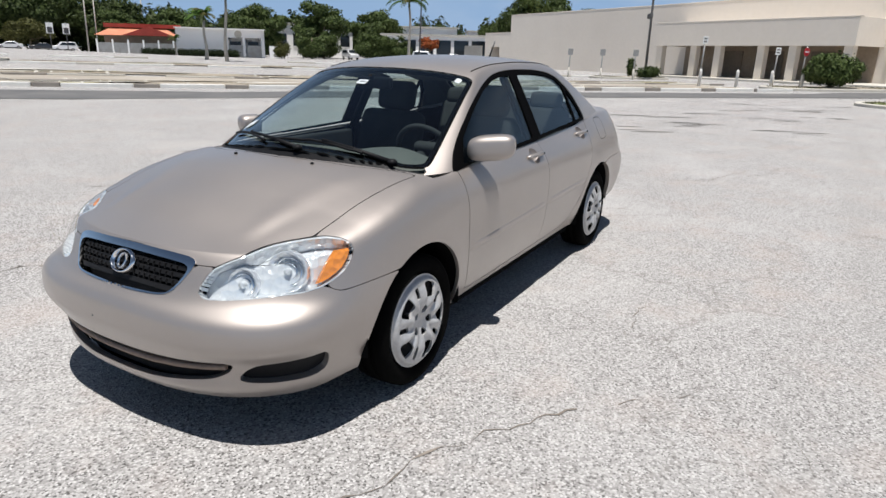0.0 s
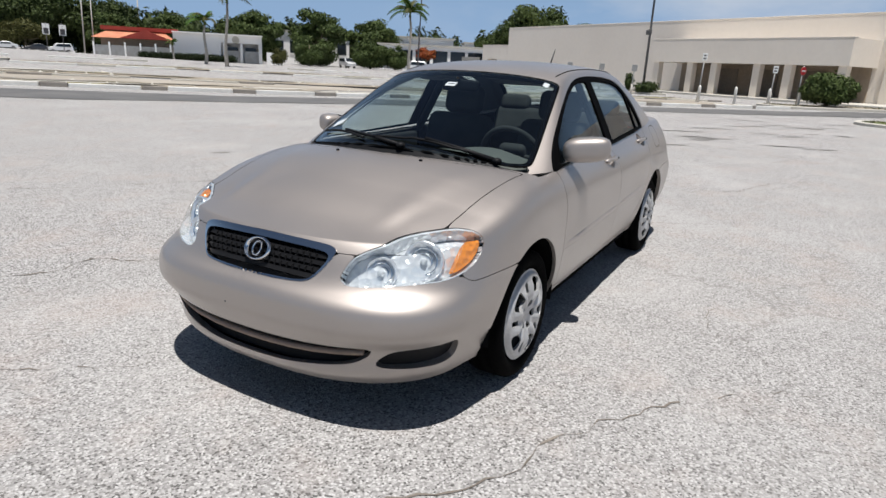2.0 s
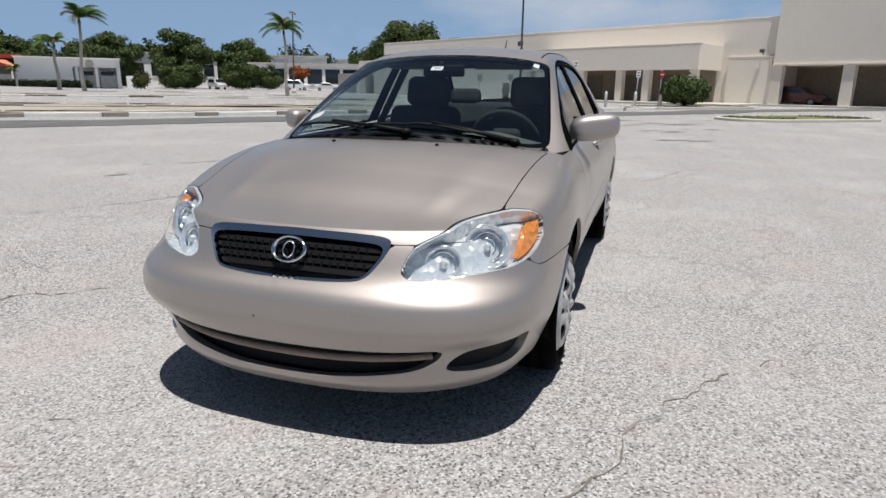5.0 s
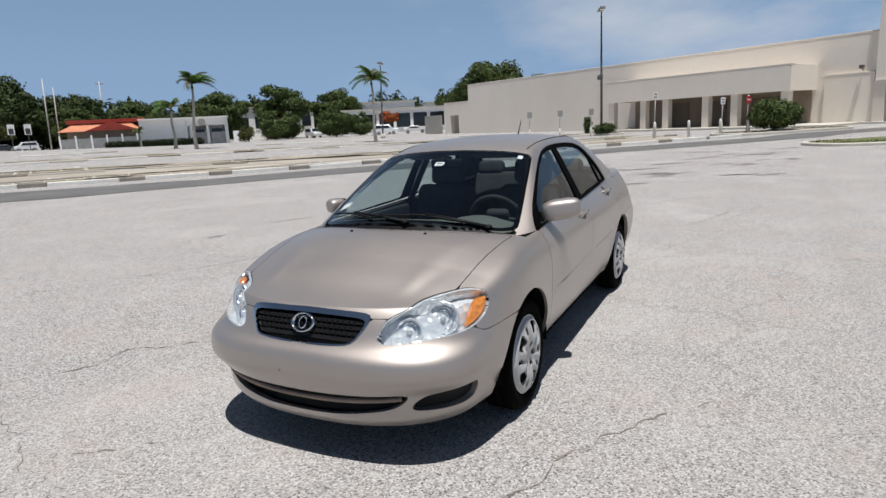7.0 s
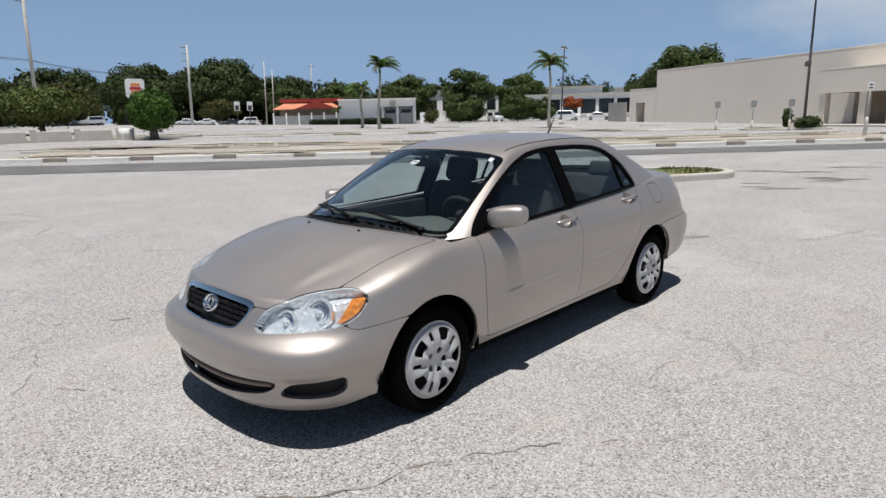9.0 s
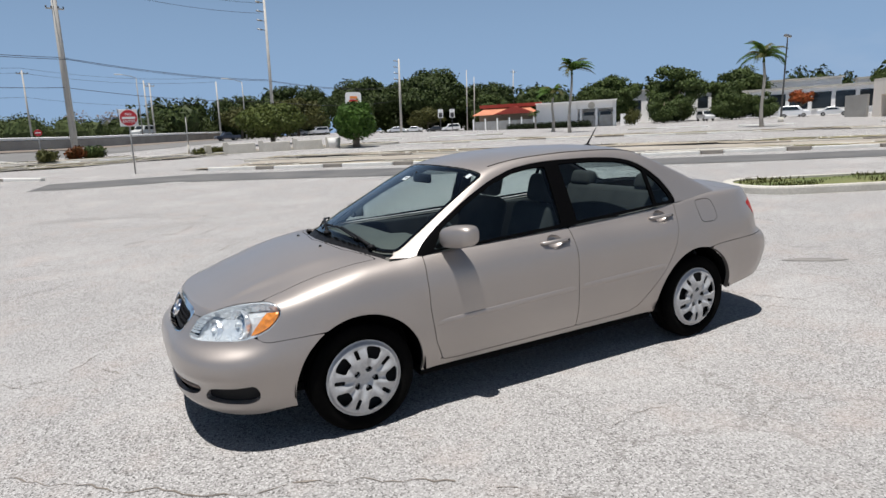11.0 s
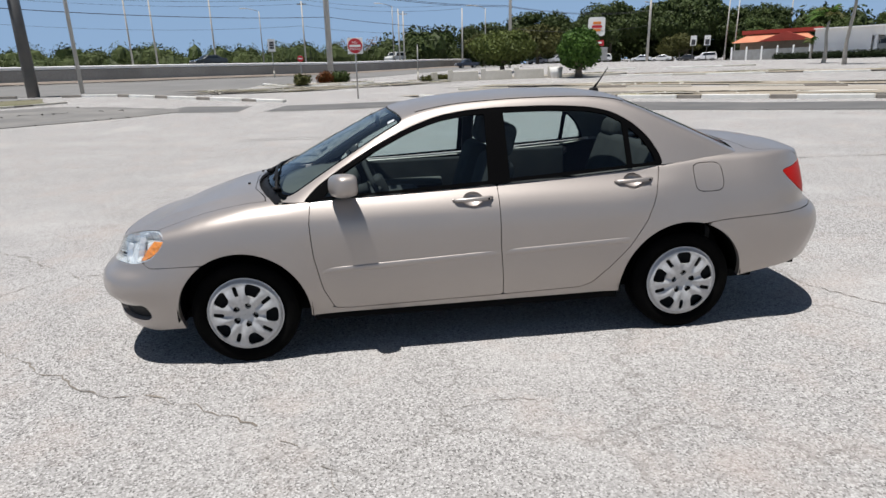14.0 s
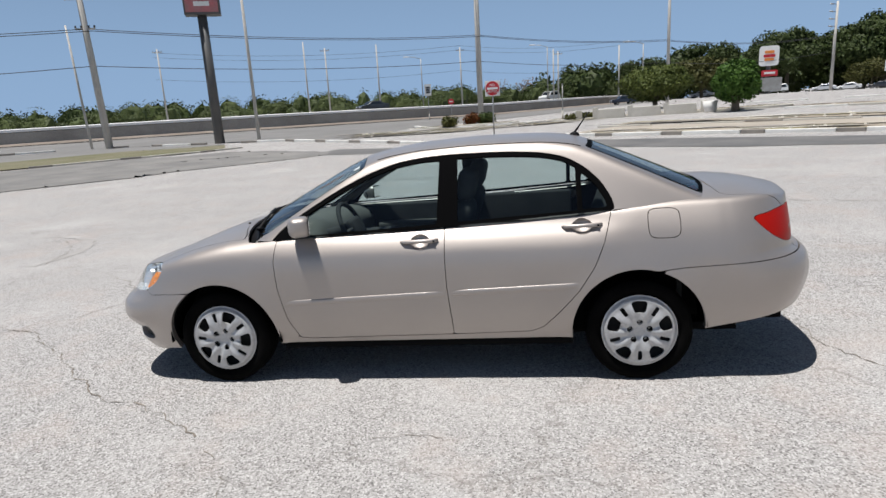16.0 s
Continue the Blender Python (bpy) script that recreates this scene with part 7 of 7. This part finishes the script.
for s, half in ((-1, left), (1, right)):
    f = part("fog_recess", cut(NOSE, NOSE_N, both_of(inside(fog, 0.0), half), TRIM, "fog_recess", -0.03), car, "black blank fog lamp recess")
    t = part("tail_lamp", cut(BODY, BODY_N, both_of(inside(tail, 0.003), half), RED_LENS, "tail_lamp", 0.001, 0.03), car, "red tail lamp")
    part("reverse_lens", cut(BODY, BODY_N, both_of(inside(tail, 0.012), lambda x, y, z: 0.012 - np.abs(z - 0.84), lambda x, y, z: x - 2.15, half), LENS, "reverse_lens", 0.004), t, "clear reversing strip")
for y in (0.085,):
    where, n = surf(abs(y) + 0.8 * (float(front_x(0.45)) + 2.11), 0.45, 1 if y > 0 else -1)
    scr = part("screw_hole", lathe([(0, -0.001), (0.004, -0.001), (0.005, 0.004)], 10), car, "small plate screw", SIGN_DARK)
    scr.matrix_basis = facing(where, n, 0.0)


# ---- the saloon car: wheels ----
def hubcap_grid():
    rs = np.linspace(0.0005, 0.213, 48)
    th = np.linspace(0, math.tau, 181)
    dome = 0.004 + 0.020 * np.sin(np.clip((rs - 0.03) / 0.14, 0, 1) * math.pi * 0.85) - 0.020 * np.clip((rs - 0.185) / 0.02, 0, 1) ** 2
    grid = np.zeros((len(rs), len(th), 3))
    for i, r in enumerate(rs):
        grid[i, :, 0], grid[i, :, 2] = r * np.cos(th), r * np.sin(th)
        ridge = 0.008 * np.cos(10 * (th - math.pi / 2)) * math.sin(min(1.0, max(0.0, (r - 0.06) / 0.12)) * math.pi)
        grid[i, :, 1] = -dome[i] + ridge
    n = np.cross(np.gradient(grid, axis=0), np.gradient(grid, axis=1))
    n /= np.linalg.norm(n, axis=2, keepdims=True)
    if n[20, 20, 1] > 0:
        n = -n
    return grid, n


def hub_open(x, y, z):
    """Positive in the openings of the hubcap: five wide ones and five slots between twin spokes."""
    r, th = np.hypot(x, z), np.arctan2(z, x)
    out = np.full(r.shape, -1.0)
    for k in range(5):
        for turn, c, hr, ht, rad in ((90, 0.149, 0.035, 0.047, 0.021), (126, 0.145, 0.030, 0.0115, 0.0095)):
            d = (th - radians(turn + 72 * k) + math.pi) % math.tau - math.pi
            a, b = np.abs(r - c) - hr + rad, np.abs(d) * (c * 0.4 + r * 0.6) - ht * (1.0 if turn == 126 else np.clip(0.60 + (r - 0.113) * 5.8, 0.5, 1.02)) + rad
            dist = np.hypot(np.maximum(a, 0), np.maximum(b, 0)) + np.minimum(np.maximum(a, b), 0) - rad
            out = np.maximum(out, -dist)
        d = (th - radians(90 + 72 * k) + math.pi) % math.tau - math.pi
        out = np.maximum(out, 0.0175 - np.hypot((r - 0.056), d * 0.056))
    return out


CAP, CAP_N = hubcap_grid()
cap_mesh = cut(CAP, CAP_N, outside(hub_open), HUBCAP, "hubcap", 0.0, 0.012)
tyre_bm = lathe([(0.205, -0.052), (0.224, -0.076), (0.236, -0.088), (0.256, -0.094), (0.276, -0.092), (0.291, -0.084), (0.299, -0.074), (0.302, -0.052), (0.3025, -0.034), (0.295, -0.031), (0.295, -0.025), (0.303, -0.022), (0.303, 0.022), (0.295, 0.025), (0.295, 0.031), (0.3025, 0.034), (0.302, 0.052), (0.299, 0.074), (0.291, 0.088), (0.276, 0.098), (0.250, 0.103), (0.222, 0.100), (0.205, 0.088), (0.200, 0.062), (0.198, 0.0), (0.205, -0.052)], 72)
tyre_mesh = bpy.data.meshes.new("tyre")
tyre_bm.to_mesh(tyre_mesh)
tyre_bm.free()
tyre_mesh.materials.append(RUBBER)
rim_bm = lathe([(0.0, -0.030), (0.200, -0.030), (0.206, -0.050), (0.212, -0.058), (0.212, -0.05), (0.205, 0.05), (0.0, 0.05)], 40)
rim_mesh = bpy.data.meshes.new("rim")
rim_bm.to_mesh(rim_mesh)
rim_bm.free()
rim_mesh.materials.append(BLACK)
nut_bm = lathe([(0, 0.006), (0.006, 0.006), (0.0095, 0.010), (0.0095, 0.04)], 6)
nut_mesh = bpy.data.meshes.new("lug_nut")
nut_bm.to_mesh(nut_mesh)
nut_bm.free()
nut_mesh.materials.append(POLE_STEEL)
for x in (-1.295, 1.293):
    for s in (-1, 1):
        w = part("wheel", tyre_mesh, car, "black road tyre with silver hubcap")
        spin = 21 if x < 0 else 0
        w.matrix_basis = pose(x, s * 0.744, 0.3025) @ (Matrix.Identity(4) if s < 0 else Matrix.Rotation(math.pi, 4, "Z")) @ Matrix.Rotation(radians(spin), 4, "Y")
        part("rim", rim_mesh, w, "black steel rim")
        cap = part("hubcap", cap_mesh, w, "silver plastic hubcap with twin spokes")
        cap.matrix_basis = pose(0, -0.088, 0) @ Matrix.Diagonal((1.01, 1.0, 1.01, 1))
        for k in range(5):
            nut = part("lug_nut", nut_mesh, w, "steel lug nut")
            nut.matrix_basis = pose(0.0566 * math.cos(radians(90 + 72 * k)), -0.088, 0.0566 * math.sin(radians(90 + 72 * k)))
        # wheel housing
        bm = bmesh.new()
        rows = []
        lo, hi = (-7, 184) if x < 0 else (2, 188)
        for k in range(49):
            t = radians(lo + (hi - lo) * k / 48)
            rows.append([bm.verts.new((x + 0.378 * math.cos(t), s * y, 0.302 + 0.378 * math.sin(t))) for y in (0.825, 0.58)])
        for a, b in zip(rows, rows[1:]):
            bm.faces.new((a[0], a[1], b[1], b[0])).smooth = True
        bm.faces.new([r[1] for r in rows])
        part("wheel_housing", bm, car, "black wheel housing", UNDER)

bm = bmesh.new()
add_box(bm, (-0.05, 0, 0.235), (3.90, 1.14, 0.05))
add_box(bm, (0.0, 0, 0.225), (1.84, 1.50, 0.05))
add_box(bm, (1.90, 0, 0.34), (0.42, 1.35, 0.05))
part("underbody", bm, car, "black underbody", UNDER)
# Unseen sheet, added so no sun leaks through the nose into the ground shadow.
part("nose_light_blocker", prism([(-2.135, -0.20), (-2.07, -0.38), (-1.70, -0.66), (-1.70, 0.66), (-2.07, 0.38), (-2.135, 0.20)], 0.205, 0.235), car, "unseen black sheet added under the nose to block sun leaks", UNDER)


# ---- the saloon car: outside fittings ----
def skin_y(x, z):
    """The half width of the body side at x and height z."""
    i = int(np.argmin(np.abs(BODY[:, 8, 0] - x)))
    col = BODY[i, : BODY.shape[1] // 2]
    keep = col[:, 2].argsort()
    return float(np.interp(z, col[keep, 2], -col[keep, 1]))


def side_strip(x0, x1, z0, z1, height, proud, label):
    """A bright-edged rubbing strip along a door."""
    for s in (-1, 1):
        bm = bmesh.new()
        rows = []
        for k in range(25):
            f = k / 24
            x, z = x0 + (x1 - x0) * f, z0 + (z1 - z0) * f
            end = min(1.0, 8 * min(f, 1 - f) + 0.25)
            y = skin_y(x, z)
            rows.append([bm.verts.new((x, s * (y + o * proud * end - 0.002), z + h * height)) for o, h in ((0, -0.5), (0.62, -0.45), (0.93, -0.25), (1.0, 0.0), (0.93, 0.25), (0.62, 0.45), (0, 0.5))])
        for a, b in zip(rows, rows[1:]):
            for k in range(6):
                q = bm.faces.new((a[k], a[k + 1], b[k + 1], b[k]))
                q.smooth = True
        bmesh.ops.recalc_face_normals(bm, faces=bm.faces[:])
        part("side_moulding", bm, car, label, PAINT)


side_strip(-0.845, 0.172, 0.530, 0.566, 0.038, 0.0075, "beige rubbing strip on the front door")
side_strip(0.212, 0.965, 0.568, 0.592, 0.038, 0.0075, "beige rubbing strip on the rear door")


def ellipsoid(c, r, u=24, v=16, power=2.0):
    bm = bmesh.new()
    bmesh.ops.create_uvsphere(bm, u_segments=u, v_segments=v, radius=1.0)
    for w in bm.verts:
        d = w.co
        k = (abs(d.x) ** power + abs(d.y) ** power + abs(d.z) ** power) ** (-1 / power)
        w.co = Vector((c[0] + d.x * k * r[0], c[1] + d.y * k * r[1], c[2] + d.z * k * r[2]))
    for q in bm.faces:
        q.smooth = True
    return bm


def handle_set(cx, cz):
    for s in (-1, 1):
        rows = []
        bm = bmesh.new()
        for i in range(9):
            q = max(i / 8, 0.01)
            ring = []
            for k in range(32):
                t = math.tau * k / 32
                x, z = cx + 0.060 * q * math.cos(t), cz + 0.042 * q * math.sin(t)
                ring.append(bm.verts.new((x, s * (skin_y(x, z) + 0.0005 - 0.034 * (1 - q**3)), z)))
            rows.append(ring)
        for a, b in zip(rows, rows[1:]):
            for k in range(32):
                bm.faces.new((a[k], a[(k + 1) % 32], b[(k + 1) % 32], b[k])).smooth = True
        bm.faces.new(rows[0])
        part("handle_cup", bm, car, "hollow finger recess behind the handle", PAINT)
        x, z, y = cx - 0.004, cz + 0.004, skin_y(cx, cz)
        grip = part("door_handle", tube([(x - 0.110, s * (y - 0.002), z - 0.001), (x - 0.09, s * (y + 0.012), z), (x, s * (y + 0.021), z + 0.003), (x + 0.09, s * (y + 0.014), z + 0.004), (x + 0.114, s * (y - 0.002), z + 0.004)], [0.008, 0.012, 0.012, 0.0135, 0.010], 12), car, "beige pull handle", PAINT)
        if s < 0:
            part("lock", lathe([(0, -0.003), (0.006, -0.003), (0.007, 0.003)], 14), grip, "small key lock", TRIM).matrix_basis = pose(x + 0.092, s * (y + 0.027), z + 0.004)


for cx, cz in HANDLES:
    handle_set(cx, cz)

for s, my, hw in ((-1, 0.855, 0.120), (1, 0.806, 0.056)):
    shell = ellipsoid((-0.682, s * my, 1.012), (0.070, hw, 0.064 if s < 0 else 0.054), 48, 32, 3.2)
    for v in shell.verts:
        v.co.x = min(v.co.x, -0.630)
        v.co.z += 0.10 * (abs(v.co.y) - my)
    mir = part("door_mirror", shell, car, "beige door mirror housing", PAINT)
    mir.matrix_basis = pose(-0.668, s * my, 0, 0, 0, -20 * s) @ pose(0.668, -s * my, 0)
    part("mirror_bezel", box((-0.6295, s * my, 1.012), (0.004, hw * 1.62, 0.100), 0, 0.001), mir, "black mirror bezel", TRIM)
    part("mirror_glass", box((-0.627, s * my, 1.012), (0.004, hw * 1.46, 0.086), 0, 0.001), mir, "mirror glass", MIRROR)
    part("mirror_arm", tube([(-0.715, s * 0.760, 0.985), (-0.705, s * 0.78, 0.990), (-0.695, s * 0.80, 0.995)], [0.030, 0.028, 0.022], 12), mir, "black mirror foot", TRIM)
part("antenna_foot", ellipsoid((1.0, 0.0, 1.412), (0.035, 0.018, 0.022), 14, 10), car, "black aerial foot", TRIM)
part("antenna", tube([(1.0, 0.0, 1.425), (1.045, 0.0, 1.485), (1.095, 0.0, 1.555)], [0.008, 0.005, 0.003], 8), car, "short black roof aerial", TRIM)
for s in (-1, 1):
    pts = []
    for row in ROOF[(ROOF[:, 0, 0] > -0.26) & (ROOF[:, 0, 0] < 1.04)][::3]:
        half_row = row[: ROOF.shape[1] // 2 + 1]
        pts.append((float(row[0, 0]), s * 0.505, float(np.interp(0.505, -half_row[::-1, 1], half_row[::-1, 2])) + 0.001))
    part("roof_ditch_strip", tube(pts, 0.003, 6), car, "dark roof joint strip", SEAL)

# cowl, nozzles and wipers


def glass_z(x, y):
    i = int(np.argmin(np.abs(ROOF[:, 0, 0] - x)))
    row = ROOF[i, : ROOF.shape[1] // 2 + 1]
    return float(np.interp(abs(y), -row[::-1, 1], row[::-1, 2]))


def cowl():
    verts, faces = [], []
    n = 40
    for k in range(n + 1):
        y = -0.665 + 1.33 * k / n
        xa, xb = -1.315 + 0.155 * (abs(y) / 0.7) ** 2, -1.185 + 0.150 * (abs(y) / 0.7) ** 2
        za = float(centre_z(-1.28)) - 0.050 - 0.060 * (abs(y) / 0.7) ** 2.2
        zb = glass_z(xb, min(abs(y), 0.66)) - 0.006
        for f in range(5):
            t = f / 4
            verts.append((xa + (xb - xa) * t, y, za + (zb - za) * t - 0.012 * math.sin(math.pi * t)))
    for k in range(n):
        for f in range(4):
            a = k * 5 + f
            faces.append((a, a + 1, a + 6, a + 5))
    return mesh_of("cowl", verts, faces, TRIM, True)


part("cowl", cowl(), car, "black plastic cowl under the windscreen")
for y in (-0.245, 0.255):
    zz = float(centre_z(-1.305)) - 0.006
    part("washer_nozzle", ellipsoid((-1.305, y, zz), (0.010, 0.009, 0.007), 12, 8), car, "small black washer nozzle", TRIM)


def wiper(a, b, pivot):
    """Blade from a to b (x, y) lying on the glass, driven by an arm from pivot."""
    n = 14
    pts = []
    for k in range(n + 1):
        t = k / n
        x, y = a[0] + (b[0] - a[0]) * t, a[1] + (b[1] - a[1]) * t
        pts.append((x, y, glass_z(x, y) + 0.011))
    blade = part("wiper", tube(pts, 0.007, 6), car, "black wiper blade and arm", TRIM)
    mid = pts[n // 2 + 1]
    px, py = pivot
    base = (px, py, glass_z(px, py) + 0.012)
    bend = tuple((base[i] + mid[i]) / 2 + (0.010 if i == 2 else 0) for i in range(3))
    part("wiper_arm", tube([base, bend, (mid[0], mid[1], mid[2] + 0.012)], [0.012, 0.009, 0.007], 8), blade, "", TRIM)
    part("wiper_pivot", ellipsoid(base, (0.024, 0.024, 0.016), 12, 8), blade, "", TRIM)


wiper((-1.150, 0.15), (-1.125, -0.40), (-1.090, -0.545))
wiper((-0.965, 0.620), (-1.160, 0.20), (-1.200, -0.06))


def glass_patch(x0, x1, y0, y1, mat, name, label, lift=-0.010):
    f = lambda x, y, z: np.minimum(np.minimum(x - x0, x1 - x), np.minimum(y - y0, y1 - y))
    part(name, cut(refined(ROOF[:100], 3), refined(ROOF_N[:100], 3), f, mat, name, lift), car, label)


glass_patch(-0.618, -0.575, -0.035, 0.030, STICKER, "sticker", "white inspection sticker inside the windscreen", 0.0005)
glass_patch(-0.60, -0.59, -0.025, 0.015, SIGN_DARK, "sticker_bar", "dark unreadable bar on the sticker", 0.0015)
glass_patch(-0.415, -0.375, -0.520, -0.488, STICKER, "sticker", "small white corner sticker", 0.0005)
glass_patch(-0.925, -0.870, 0.530, 0.605, STICKER, "sticker", "pale sticker low in the windscreen", 0.0005)


# ---- the saloon car: cabin ----
def soft(c, s, bev=0.05, rot=(0, 0, 0)):
    bm = bmesh.new()
    made = bmesh.ops.create_cube(bm, size=1.0)["verts"]
    bmesh.ops.transform(bm, matrix=Matrix.Diagonal((*s, 1)), verts=made)
    bmesh.ops.bevel(bm, geom=bm.edges[:], offset=bev, segments=4, affect="EDGES", profile=0.5)
    bmesh.ops.transform(bm, matrix=pose(*c, *rot), verts=bm.verts[:])
    for q in bm.faces:
        q.smooth = True
    return bm


part("cabin_floor", box((0.0, 0, 0.30), (1.70, 1.48, 0.05)), car, "dark cabin floor", CABIN_DARK)
for s in (-1, 1):
    part("door_card", soft((-0.33, s * 0.718, 0.655), (1.05, 0.05, 0.52), 0.02), car, "grey inner door panel", CABIN_DARK)
    part("door_card", soft((0.62, s * 0.702, 0.745), (0.76, 0.05, 0.42), 0.02), car, "grey inner door panel", CABIN_DARK)
    part("armrest", soft((-0.30, s * 0.672, 0.74), (0.6, 0.08, 0.06), 0.02), car, "grey armrest", DASH)
    seat = part("front_seat", soft((-0.14, s * 0.365, 0.49), (0.54, 0.52, 0.17), 0.06, (0, 4, 0)), car, "dark grey cloth front seat", CLOTH)
    part("seat_back", soft((0.17, s * 0.365, 0.77), (0.17, 0.50, 0.62), 0.07, (0, 18, 0)), seat, "", CLOTH)
    part("headrest", soft((0.295, s * 0.365, 1.165), (0.12, 0.29, 0.20), 0.05, (0, 14, 0)), seat, "", CLOTH)
    for q in (-0.06, 0.06):
        part("headrest_post", tube([(0.265, s * 0.365 + q, 1.02), (0.29, s * 0.365 + q, 1.10)], 0.007, 8), seat, "steel post", POLE_STEEL)
bench = part("rear_seat", soft((0.94, 0, 0.54), (0.52, 1.12, 0.18), 0.06), car, "dark grey cloth rear bench", CLOTH)
part("seat_back", soft((1.24, 0, 0.86), (0.17, 1.12, 0.44), 0.06, (0, 20, 0)), bench, "", CLOTH)
for y in (-0.38, 0.38):
    part("headrest", soft((1.29, y, 1.115), (0.11, 0.26, 0.14), 0.045, (0, 16, 0)), bench, "", CLOTH)
part("parcel_shelf", box((1.46, 0, 0.985), (0.30, 1.06, 0.03)), car, "dark parcel shelf", CABIN_DARK)
part("bulkhead", box((1.56, 0, 0.66), (0.03, 1.20, 0.60)), car, "dark bulkhead", CABIN_DARK)


def dashboard():
    verts, faces = [], []
    n = 30
    prof = [(-1.16, 0.925), (-1.05, 0.945), (-0.90, 0.955), (-0.78, 0.945), (-0.70, 0.905), (-0.67, 0.83), (-0.69, 0.70), (-0.74, 0.56)]
    for k in range(n + 1):
        y = -0.70 + 1.40 * k / n
        hood_up = 0.040 * math.exp(-(((y + 0.37) / 0.17) ** 2))
        for i, (x, z) in enumerate(prof):
            edge = 0.10 * (abs(y) / 0.7) ** 2
            verts.append((x + edge * (1.0 if i < 3 else 0.3), y, z + (hood_up if 1 < i < 5 else 0) - 0.03 * (abs(y) / 0.7) ** 3))
    m = len(prof)
    for k in range(n):
        for i in range(m - 1):
            a = k * m + i
            faces.append((a, a + 1, a + m + 1, a + m))
    return mesh_of("dashboard", verts, faces, DASH, True)


part("dashboard", dashboard(), car, "grey moulded dashboard")
part("centre_console", soft((-0.50, 0, 0.62), (0.55, 0.24, 0.42), 0.05), car, "dark centre console", CABIN_DARK)
bm = bmesh.new()
ring = [(0.0, 0.182 * math.cos(k * math.tau / 40), 0.182 * math.sin(k * math.tau / 40)) for k in range(41)]
add_tube(bm, ring, 0.016, 10, False)
steer = part("steering_wheel", bm, car, "dark grey steering wheel", CABIN_DARK)
steer.matrix_basis = pose(-0.50, -0.37, 0.905, 0, -24, 0)
part("hub", soft((0.02, 0, 0), (0.07, 0.16, 0.14), 0.03), steer, "", CABIN_DARK)
for a in (0, 180, 270):
    part("spoke", tube([(0.015, 0.05 * math.cos(radians(a)), 0.05 * math.sin(radians(a))), (0.0, 0.175 * math.cos(radians(a)), 0.175 * math.sin(radians(a)))], 0.014, 8), steer, "", CABIN_DARK)
part("column_stalk", tube([(-0.55, -0.37, 0.90), (-0.75, -0.37, 0.86)], 0.04, 10), car, "dark steering column", CABIN_DARK)
rear_view = part("rear_view_mirror", soft((-0.475, 0.0, 1.285), (0.03, 0.24, 0.065), 0.014), car, "black interior mirror", TRIM)
part("mirror_stem", tube([(-0.50, 0.0, 1.31), (-0.52, 0.0, 1.325)], 0.012, 8), rear_view, "", TRIM)
part("mirror_glass", box((-0.457, 0.0, 1.285), (0.004, 0.22, 0.05), 0, 0.001), rear_view, "", MIRROR)
for s in (-1, 1):
    part("sun_visor", soft((-0.25, s * 0.27, 1.322), (0.15, 0.34, 0.018), 0.008, (0, 12, 0)), car, "folded grey sun visor", LINER)
    part("b_pillar_trim", soft((0.206, s * 0.600, 1.12), (0.08, 0.03, 0.46), 0.012, (s * 28, 0, 0)), car, "dark pillar trim", TRIM)
